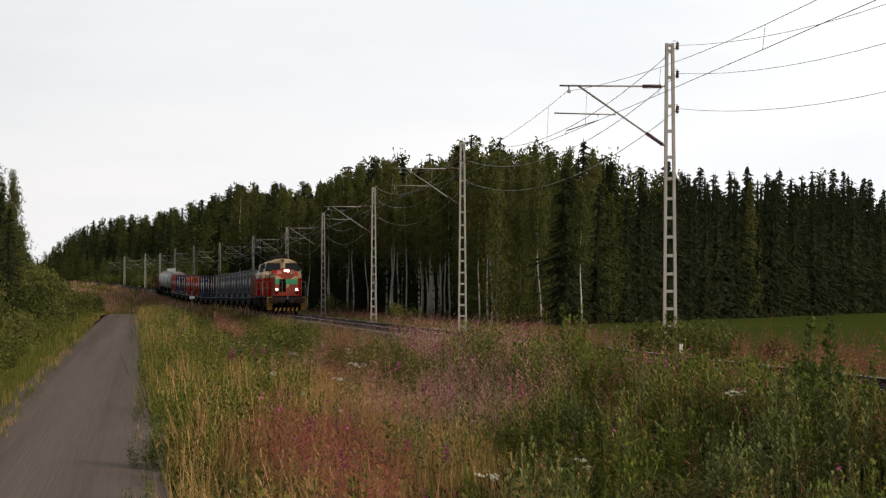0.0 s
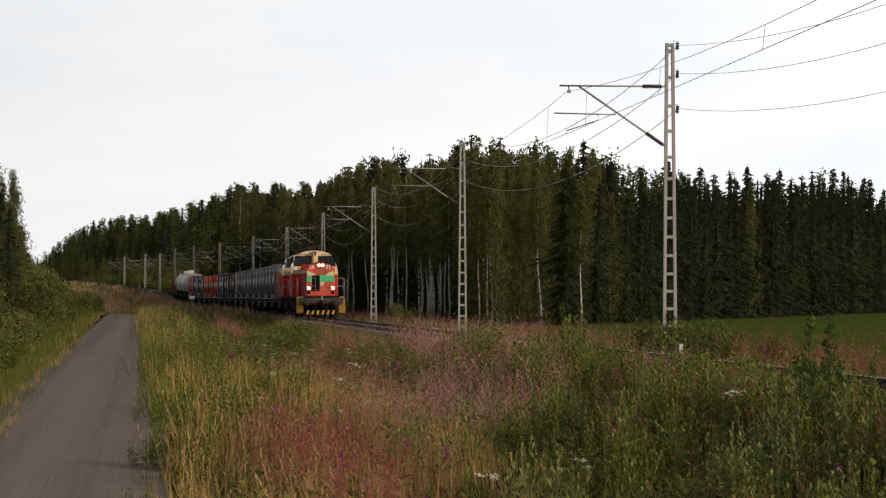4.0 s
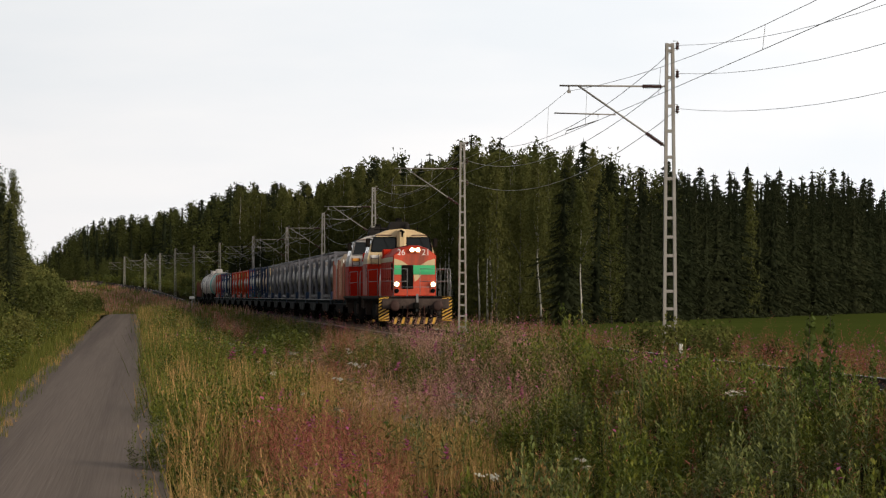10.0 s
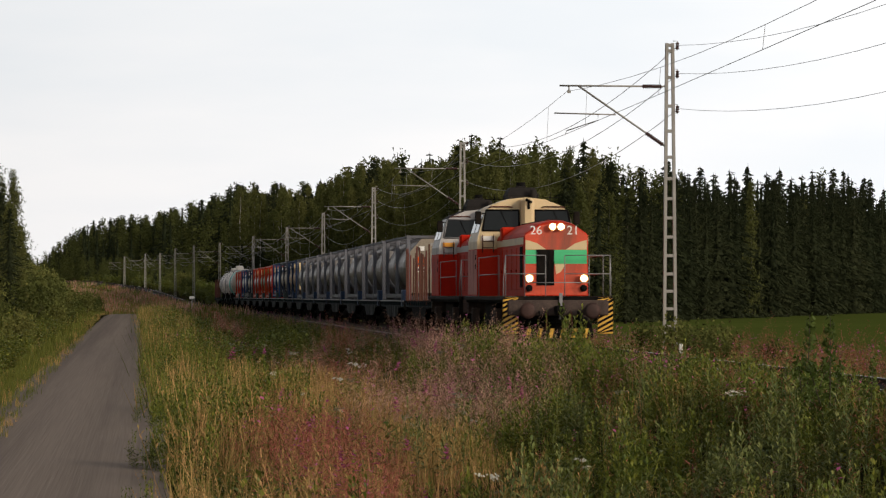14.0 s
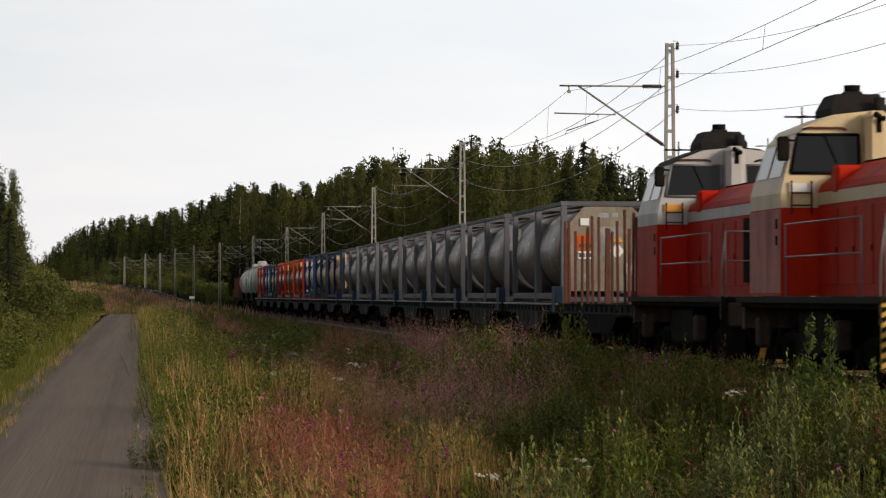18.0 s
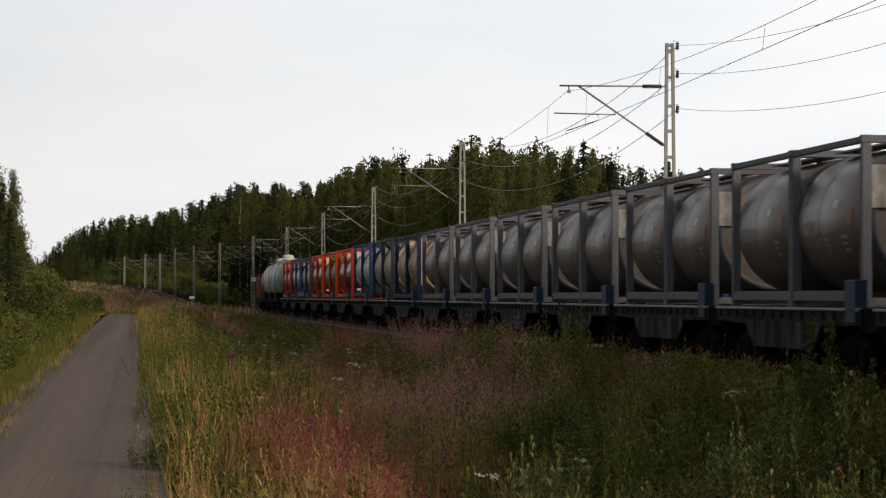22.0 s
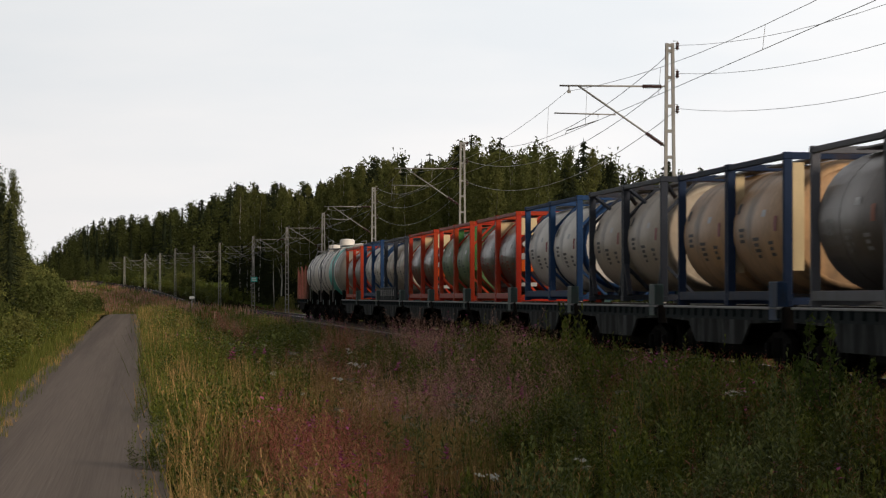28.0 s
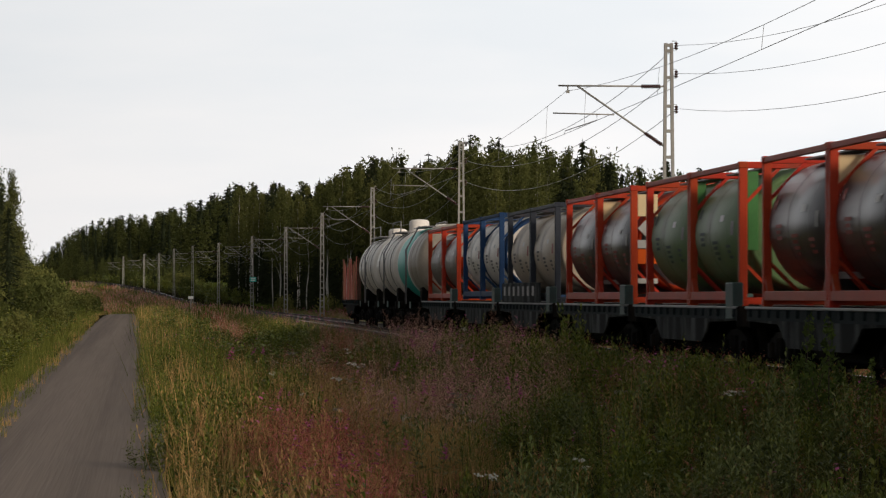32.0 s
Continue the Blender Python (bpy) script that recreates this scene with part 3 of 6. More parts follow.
# ---- train ----
def wheelset(parent, x, r=0.475, mat_=None):
    """Two wheels on an axle."""
    ax = part("axle", Geo().tube([(x, -0.8, r), (x, 0.8, r)], 0.08, 8), M_BLACK, parent)
    for y in (-0.797, 0.797):
        k = 1 if y > 0 else -1
        prof = [(-0.07 * k, r - 0.12), (-0.07 * k, r + 0.028), (-0.04 * k, r + 0.028), (-0.03 * k, r), (0.065 * k, r - 0.005), (0.065 * k, r - 0.07), (0.03 * k, r - 0.10), (0.035 * k, 0.12), (0.09 * k, 0.10), (0.09 * k, 0.001)]
        part("wheel", Geo().lathe(prof, "y", (x, y, r), 20), M_BLACK, ax)


def bogie(parent, x, base=1.85):
    g = Geo()
    for y in (-1.02, 1.02):
        out = [(-base / 2 - 0.28, 0.42), (-base / 2 - 0.28, 0.66), (-0.55, 0.80), (0.55, 0.80), (base / 2 + 0.28, 0.66), (base / 2 + 0.28, 0.42), (base / 2 - 0.2, 0.42), (0.42, 0.28), (-0.42, 0.28), (-base / 2 + 0.2, 0.42)]
        g.prism([(x + p, q) for p, q in out], "y", y - 0.06, y + 0.06)
        for i in (-0.2, 0, 0.2):
            g.tube([(x + i, y * 1.06, 0.36), (x + i, y * 1.06, 0.70)], 0.07, 8)
        for i in (-1, 1):
            g.box(x + i * base / 2 - 0.14, x + i * base / 2 + 0.14, y * 1.06 - 0.08, y * 1.06 + 0.08, 0.34, 0.62, 0.03)
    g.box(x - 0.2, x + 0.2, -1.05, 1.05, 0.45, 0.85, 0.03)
    # solid filler added to stop daylight showing through the bogie
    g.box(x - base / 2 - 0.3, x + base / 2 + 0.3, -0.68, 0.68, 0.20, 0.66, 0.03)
    frame_ = part("bogie", g, M_BLACK, parent, "black grimy bogie frame with an added filler box")
    for i in (-1, 1):
        wheelset(frame_, x + i * base / 2)
    return frame_


def text_mesh(body, size, depth, m):
    c = bpy.data.curves.new("lettering", "FONT")
    c.body, c.size, c.extrude, c.align_x, c.align_y = body, size, depth, "CENTER", "CENTER"
    tmp = bpy.data.objects.new("lettering", c)
    me = bpy.data.meshes.new_from_object(tmp)
    bpy.data.objects.remove(tmp)
    me.materials.clear()
    me.materials.append(m)
    return me


def hood_section(x, w, shoulder, crown, z0=1.42):
    pts = [(-w, z0), (-w, shoulder - 0.10), (-w + 0.05, shoulder), (-w * 0.55, shoulder + (crown - shoulder) * 0.72), (-w * 0.2, crown), (w * 0.2, crown), (w * 0.55, shoulder + (crown - shoulder) * 0.72), (w - 0.05, shoulder), (w, shoulder - 0.10), (w, z0)]
    return [(x, y, z) for y, z in pts]


def make_engine(upper, name_label, number):
    """A diesel shunting engine: long hood ahead of the cab, short one behind. +x is ahead."""
    e = thing("diesel_locomotive", name_label, "locomotive", "engines of the train")
    lower = M_RED if number else M_DARKRED
    XF, XC, XB = 5.9, -2.0, -5.0
    part("underframe", Geo().box(-6.35, 6.35, -1.50, 1.50, 1.22, 1.40, 0.02), M_BLACK, e)
    part("walkway_edge", Geo().box(-6.36, 6.36, -1.58, -1.50, 1.30, 1.41, 0.01).box(-6.36, 6.36, 1.50, 1.58, 1.30, 1.41, 0.01), M_ROOF, e)
    part("fuel_tank", Geo().box(-1.5, 1.5, -1.35, 1.35, 0.45, 1.2, 0.08), M_BLACK, e)
    # long hood
    part("hood", Geo().loft([hood_section(XC + 0.01, 0.93, 3.24, 3.60), hood_section(XF - 0.35, 0.93, 3.24, 3.60), hood_section(XF - 0.06, 0.925, 3.22, 3.56), hood_section(XF, 0.90, 3.18, 3.50)]), lower, e)
    part("hood_box", Geo().box(XC + 1.3, XC + 1.8, -0.97, -0.55, 3.05, 3.50, 0.05), lower, e)
    part("hood_box", Geo().box(XC + 1.3, XC + 1.8, 0.55, 0.97, 3.05, 3.50, 0.05), lower, e)
    for y in (-0.937, 0.937):
        part("hood_stripe", Geo().box(XC + 0.02, XF - 0.1, y - 0.004, y + 0.004, 2.90, 3.10), upper, e, "pale stripe along the hood")
        for i in range(5):
            x = XC + 0.5 + i * 1.42
            d = part("hood_door", Geo().box(x, x + 1.25, y - 0.012, y + 0.012, 1.60, 2.82, 0.008), lower, e)
            if i in (0, 3):
                g = Geo()
                for k in range(12):
                    g.box(x + 0.15, x + 0.55, y - 0.025, y + 0.025, 1.78 + k * 0.08, 1.815 + k * 0.08)
                part("louvre", g, lower, d)
        part("side_grille", Geo().box(XF - 0.95, XF - 0.30, y - 0.016, y + 0.016, 1.66, 2.84, 0.006), M_BLACK, e, "black side grille")
        for k in range(5):
            part("hood_latch", Geo().box(XC + 1.70 + k * 1.42 - 0.03, XC + 1.70 + k * 1.42 + 0.03, y - 0.03, y + 0.03, 2.1, 2.2, 0.008), M_BLACK, e)
    part("hood_roof_seam", Geo().box(XC + 0.1, XF - 0.4, -0.2, 0.2, 3.60, 3.625, 0.01), M_ROOF, e)
    # nose
    nose = part("nose_panel", Geo().prism([(-0.89, 1.45), (-0.89, 3.16), (-0.5, 3.42), (-0.15, 3.50), (0.15, 3.50), (0.5, 3.42), (0.89, 3.16), (0.89, 1.45)], "x", XF, XF + 0.02), M_ORANGE, e, "faded orange red nose")
    part("visor", Geo().box(XF, XF + 0.035, -0.93, 0.93, 3.14, 3.17), M_ORANGE, nose)
    part("green_band", Geo().box(XF + 0.02, XF + 0.028, -0.885, 0.885, 2.34, 2.74), M_GREEN, nose, "bright green band")
    for k in (-1, 1):
        part("cream_wing", Geo().prism([(k * 0.885, 2.748), (k * 0.885, 3.03), (k * 0.55, 2.93), (k * 0.28, 2.748)], "x", XF + 0.02, XF + 0.027), M_CREAM, nose, "cream swept wing")
    part("cream_point", Geo().prism([(-0.04, 2.332), (0.28, 2.332), (0.12, 2.10), (0.0, 2.04)], "x", XF + 0.02, XF + 0.027), M_CREAM, nose)
    g = Geo().box(XF + 0.028, XF + 0.045, -0.57, -0.06, 1.72, 2.75)
    grille = part("radiator_grille", g, M_BLACK, nose, "black radiator opening")
    for i in range(5):
        y = -0.54 + i * 0.11
        part("bar", Geo().box(XF + 0.045, XF + 0.065, y - 0.012, y + 0.012, 1.74, 2.73), M_BLACK, grille)
    for y, z, r in ((-0.785, 1.92, 0.095), (0.785, 1.92, 0.095), (-0.12, 3.40, 0.088), (0.12, 3.40, 0.088)):
        h = part("headlamp", Geo().lathe([(0.0, r * 0.5), (0.12, r * 1.12), (0.15, r * 1.12), (0.15, r * 1.0)], "x", (XF + 0.02, y, z), 20), M_BLACK if z < 3 else M_RED, e)
        if number:
            # added glowing ring: imitates the warm halo round the lit lens
            part("reflector", Geo().lathe([(0.150, r * 1.28), (0.158, r * 1.26), (0.158, r * 0.98)], "x", (XF + 0.02, y, z), 20), M_GLOW, h, "glowing ring that imitates the warm lamp halo")
        part("lens", Geo().lathe([(0.13, r * 1.0), (0.155, r * 0.7), (0.165, 0.001)], "x", (XF + 0.02, y, z), 20), M_LAMP if number else M_SCREEN, h, "lit headlamp lens" if number else "")
    for k in (-0.785, 0.785):
        part("tail_lamp", Geo().lathe([(0.0, 0.10), (0.08, 0.10), (0.09, 0.001)], "x", (XF + 0.02, k, 1.64), 14), M_BLACK, e)
    if number:
        for body, y in (("26", -0.58), ("21", 0.48)):
            part("number", text_mesh(body, 0.36, 0.004, M_WHITE), None, nose, "white painted numeral", Matrix.Translation((XF + 0.028, y, 3.29)) @ pose(0, 0, 0, 90, 0, 90))
    # cab
    lo = part("cab_lower", Geo().loft([[(x, y, z) for y, z in ((-1.55, 1.42), (-1.55, 2.86), (1.55, 2.86), (1.55, 1.42))] for x in (XB, XC)]), lower, e, "red lower cab wall")
    for y in (-1, 1):
        side = part("cab_side", Geo().box(XB + 0.01, XC - 0.01, min(y * 1.550, y * 1.562), max(y * 1.550, y * 1.562), 1.46, 2.84, 0.004), M_FADED if number else lower, lo, "chalky faded side panel" if number else "")
        for z in (2.25, 2.52):
            part("grab_recess", Geo().box(XC - 0.42, XC - 0.24, min(y * 1.562, y * 1.57), max(y * 1.562, y * 1.57), z, z + 0.16), M_BLACK, side)
    cab = part("cab", Geo().loft([[(x - l * max(0, z - 3.1), y, z) for y, z in ((-1.545, 2.86), (-1.55, 3.10), (-1.50, 3.30), (-1.30, 3.98), (-1.12, 4.16), (-0.60, 4.36), (0, 4.42), (0.60, 4.36), (1.12, 4.16), (1.30, 3.98), (1.50, 3.30), (1.55, 3.10), (1.545, 2.86))] for x, l in ((XB, -0.25), (XC, 0.10))]), upper, e, "pale upper cab with rounded roof")
    roof_pts = [(-1.20, 4.10), (-1.10, 4.20), (-0.60, 4.40), (0, 4.465), (0.60, 4.40), (1.10, 4.20), (1.20, 4.10), (0.6, 4.3), (0, 4.36), (-0.6, 4.3)]
    part("roof", Geo().prism(roof_pts, "x", XB + 0.2, XC - 0.35), M_ROOF if not number else upper, e)
    # windows lie on the leaning front wall
    for y0, y1 in ((-1.38, -0.25), (0.25, 1.38)):
        xa = lambda z: XC - 0.10 * max(0, z - 3.1) + 0.006
        w0, w1 = (0.12, 0.0) if y0 < 0 else (0.0, 0.12)
        win = part("front_window", Geo().loft([[(xa(z) + d, a, z) for a, z in ((y0, 3.43), (y1, 3.43), (y1 - w1, 4.06), (y0 + w0, 4.06))] for d in (0.0, 0.012)]), M_SCREEN, cab, "dark front window")
        ring = [(y0, 3.43), (y1, 3.43), (y1 - w1, 4.06), (y0 + w0, 4.06)]
        g = Geo()
        for (a, z), (b, q) in zip(ring, ring[1:] + ring[:1]):
            g.tube([(xa(z) + 0.012, a, z), (xa(q) + 0.012, b, q)], 0.028, 6)
        part("seal", g, M_BLACK if number else M_RAIL, win)
        part("brow", Geo().tube([(xa(4.14) + 0.02, y0 + 0.2, 4.14), (xa(4.17) + 0.05, y0 + 0.3, 4.17), (xa(4.17) + 0.05, y1 - 0.3, 4.17), (xa(4.14) + 0.02, y1 - 0.2, 4.14)], 0.018, 5), M_RUST, cab)
        part("wiper", Geo().beam((xa(4.05) + 0.03, (y0 + y1) / 2, 4.05), (xa(3.6) + 0.03, (y0 + y1) / 2 + 0.2, 3.6), 0.02), M_BLACK, win)
    for y in (-1, 1):
        for x0, x1 in ((XB + 0.35, XB + 1.35), (XB + 1.55, XC - 0.35)):
            f = lambda z: y * (1.50 - (z - 3.30) * 0.294 + 0.006)
            win = part("side_window", Geo().loft([[(x, f(z) + y * d, z) for x, z in ((x0, 3.38), (x1, 3.38), (x1, 3.92), (x0, 3.92))] for d in (0.0, 0.012)]), M_SCREEN, cab, "dark side window")
    part("exhaust_column", Geo().box(XC - 0.1, XC + 0.34, -0.20, 0.20, 3.3, 4.44, 0.10), upper, e)
    part("horn", Geo().tube([(XC + 0.33, -0.06, 4.36), (XC + 0.50, -0.06, 4.36)], [0.02, 0.055], 8).tube([(XC + 0.33, 0.06, 4.30), (XC + 0.46, 0.06, 4.30)], [0.02, 0.05], 8).box(XC + 0.33, XC + 0.36, -0.03, 0.05, 4.08, 4.38), M_BLACK, e)
    part("roof_box", Geo().loft([[(x, y, z) for x, y in ((XC - 1.2 - i, -0.48 + i * 0.5), (XC - 1.2 - i, 0.48 - i * 0.5), (XB + 0.3 + i, 0.48 - i * 0.5), (XB + 0.3 + i, -0.48 + i * 0.5))] for z, i in ((4.38, 0), (4.56, 0), (4.80, 0.22))]), M_ROOF, e, "sooty exhaust housing on the roof")
    part("exhaust_pipe", Geo().lathe([(4.85, 0.14), (4.97, 0.14), (4.97, 0.11), (4.86, 0.11)], "z", (XC - 1.9, 0, 0), 12), M_BLACK, e)
    part("roof_aerial", Geo().tube([(XC - 0.3, 0.75, 4.32), (XC - 0.3, 0.75, 4.62)], 0.012).tube([(XC - 0.3, 0.5, 4.46), (XC - 0.3, 1.0, 4.46)], 0.012), M_BLACK, e)
    part("roof_aerial", Geo().tube([(XB + 0.8, -0.8, 4.28), (XB + 0.8, -0.8, 4.62)], 0.014).tube([(XB + 0.8, -1.1, 4.45), (XB + 0.8, -0.5, 4.45)], 0.018).tube([(XB + 0.5, -0.8, 4.45), (XB + 1.1, -0.8, 4.45)], 0.018), M_BLACK, e)
    part("roof_pipe", Geo().tube([(XB + 0.15, -0.3, 4.4), (XB + 0.15, -0.3, 4.62)], 0.09, 10).tube([(XC - 1.05, 0.3, 4.4), (XC - 1.05, 0.3, 4.72)], 0.10, 10), M_ROOF, e)
    part("roof_cap", Geo().box(XB + 0.95, XC - 1.75, -0.16, 0.16, 4.80, 4.86, 0.02), M_ROOF, e)
    for y in (-1, 1):
        m = part("mirror", Geo().box(XC + 0.02, XC + 0.12, y * 1.52 - 0.10, y * 1.52 + 0.10, 3.62, 4.02, 0.03), M_BLACK, e, "black rear-view mirror")
        part("mirror_arm", Geo().tube([(XC, y * 1.32, 3.95), (XC + 0.07, y * 1.52, 3.98)], 0.02), M_BLACK, m)
    part("amber_plate" if not number else "ladder_plate", Geo().box(XC, XC + 0.015, -1.42, -1.0, 3.12, 3.26), M_AMBER if not number else M_WHITE, e)
    for y in (-1.38, -1.05):
        part("ladder_rail", Geo().tube([(XC + 0.06, y, 2.75), (XC + 0.06, y, 3.30)], 0.016), M_RUST, e)
    for z in (2.9, 3.1):
        part("ladder_rung", Geo().tube([(XC + 0.06, -1.38, z), (XC + 0.06, -1.05, z)], 0.014), M_RUST, e)
    part("short_hood", Geo().loft([hood_section(XB - 0.005, 0.93, 2.9, 3.1), hood_section(-6.15, 0.92, 2.9, 3.1), hood_section(-6.22, 0.86, 2.85, 3.0)]), lower, e)
    # handrails
    def rail_run(pts, name="handrail", r=0.02):
        part(name, Geo().tube(pts, r, 6), M_RAIL, e)
    for z in (2.58, 2.05):
        rail_run([(6.32, -0.35, z), (6.32, -1.5, z)], r=0.015)
        rail_run([(6.32, 0.2, z), (6.32, 1.5, z)], r=0.015)
        for y in (-1.52, 1.52):
            rail_run([(XC + 0.25, y, z), (4.6, y, z)], r=0.017)
    rail_run([(6.32, -0.9, 1.80), (6.32, 0.9, 1.80)], r=0.015)
    for x, y in [(6.32, k) for k in (-1.5, -0.95, -0.35, 0.2, 0.9, 1.5)] + [(x, k) for k in (-1.52, 1.52) for x in (XC + 0.25, 4.6)]:
        rail_run([(x, y, 1.38), (x, y, 2.58)], "rail_post", 0.014)
    for y in (-1.5, 1.5):
        rail_run([(6.32, y, 2.58), (6.15, y * 1.03, 1.9), (6.05, y * 1.03, 1.0)], "step_handrail", 0.016)
    # front end
    for end in (1, -1):
        part("buffer_beam", Geo().box(end * 6.25, end * 6.42, -1.45, 1.45, 0.86, 1.30, 0.03), M_BEAM, e)
        for y in (-0.92, 0.92):
            part("buffer", Geo().lathe([(0, 0.14), (0.32, 0.14), (0.32, 0.10), (0.52, 0.10), (0.53, 0.23), (0.57, 0.235), (0.59, 0.15), (0.595, 0.001)], "x", (6.40, y, 1.0), 18) if end > 0 else
                 Geo().lathe([(0, 0.14), (-0.32, 0.14), (-0.52, 0.10), (-0.53, 0.23), (-0.59, 0.15), (-0.595, 0.001)], "x", (-6.40, y, 1.0), 18), M_BUFFER, e, "rusty round buffer")
        part("coupler", Geo().box(min(end * 6.4, end * 6.95), max(end * 6.4, end * 6.95), -0.12, 0.12, 0.88, 1.14, 0.04).tube([(end * 6.55, 0.1, 0.9), (end * 6.62, 0.12, 0.5)], 0.04), M_BLACK, e)
        for y in (-0.55, -0.34, 0.36, 0.56):
            part("air_hose", Geo().tube([(end * 6.42, y, 0.98), (end * 6.54, y, 0.92), (end * 6.56, y * 1.04, 0.66), (end * 6.50, y * 1.12, 0.46)], 0.024, 6), M_BLACK if abs(y) > 0.4 else M_RUST, e)
        part("coupler_bar", Geo().box(end * 6.44 - 0.02, end * 6.44 + 0.02, 0.02, 0.12, 0.75, 1.50, 0.01), M_RAIL, e)
    for y in (-1, 1):
        st = part("step_plate", Geo().box(6.30, 6.36, y * 1.36 - 0.22, y * 1.36 + 0.22, 0.34, 1.38, 0.01), M_YELLOW if number else M_BLACK, e, "yellow and black striped step plate" if number else "")
        for k in range(9 if number else 0):
            z = 0.16 + k * 0.145
            q = [(y * 1.36 - 0.22, z), (y * 1.36 - 0.22, z + 0.075), (y * 1.36 + 0.22, z + 0.075 + 0.24), (y * 1.36 + 0.22, z + 0.24)]
            q = [(a, min(1.375, max(0.345, b))) for a, b in q]
            part("stripe", Geo().prism(q, "x", 6.36, 6.366), M_BLACK, st)
        for z in (0.45, 0.78, 1.1):
            part("step", Geo().box(6.05, 6.30, y * 1.36 - 0.22, y * 1.36 + 0.22, z, z + 0.04), M_BLACK, e)
    pl = part("snow_plough", Geo().prism([(6.30, 0.20), (6.30, 0.50), (6.36, 0.50), (6.46, 0.20)], "y", -1.0, 1.0), M_BLACK, e)
    for k in range(6):
        y = -0.95 + k * 0.33
        ring = ((y, 0.22), (y + 0.11, 0.22), (y + 0.19, 0.49), (y + 0.08, 0.49))
        part("plough_stripe", Geo().loft([[(6.362 + d + (0.50 - z) * 0.334, a, z) for a, z in ring] for d in (0.0, 0.006)]), M_YELLOW, pl)
    for x in (3.6, -3.6):
        bogie(e, x, 2.3)
        for y in (-1.3, 1.3):
            part("sandbox", Geo().box(x - 1.70, x - 1.40, y - 0.12, y + 0.12, 0.55, 1.05, 0.04), M_BEAM, e)
    return e


# near black: teal of the ribs, and painted shade of the recess between them
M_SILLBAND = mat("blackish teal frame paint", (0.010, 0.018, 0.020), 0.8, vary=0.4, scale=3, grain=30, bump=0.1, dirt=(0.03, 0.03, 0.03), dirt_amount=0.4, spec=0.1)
M_TANKBEIGE = mat("pale beige tank paint", (0.34, 0.29, 0.23), 0.45, vary=0.15, scale=1.2, grain=9, bump=0.03, dirt=(0.2, 0.16, 0.13), dirt_amount=0.4)
M_ENDPANEL = mat("weathered beige cladding", (0.26, 0.22, 0.17), 0.6, vary=0.2, scale=1.5, grain=12, bump=0.04, dirt=(0.13, 0.10, 0.08), dirt_amount=0.45, spec=0.15)
M_BUFFER = mat("rusty greased buffer steel", (0.048, 0.024, 0.019), 0.6, 0.3, vary=0.35, scale=4, grain=30, bump=0.1, dirt=(0.02, 0.014, 0.012), dirt_amount=0.5, spec=0.3)
M_LABEL = mat("faded grey label", (0.30, 0.285, 0.27), 0.6, vary=0.35, scale=5, grain=25, bump=0.02, dirt=(0.10, 0.09, 0.085), dirt_amount=0.5)
M_DARKLABEL = mat("dark label", (0.06, 0.05, 0.05), 0.6, vary=0.35, scale=5, grain=25, bump=0.02)
M_REDLABEL = mat("faded red mark", (0.28, 0.05, 0.04), 0.6, vary=0.3, scale=5, grain=25, bump=0.02)
M_OLDSIGN = mat("faded orange plate", (0.36, 0.10, 0.035), 0.6, vary=0.25, scale=5, grain=25, bump=0.02)
CONT_L, CONT_W, CONT_H, FLOOR_Z = 6.058, 2.438, 2.591, 1.27


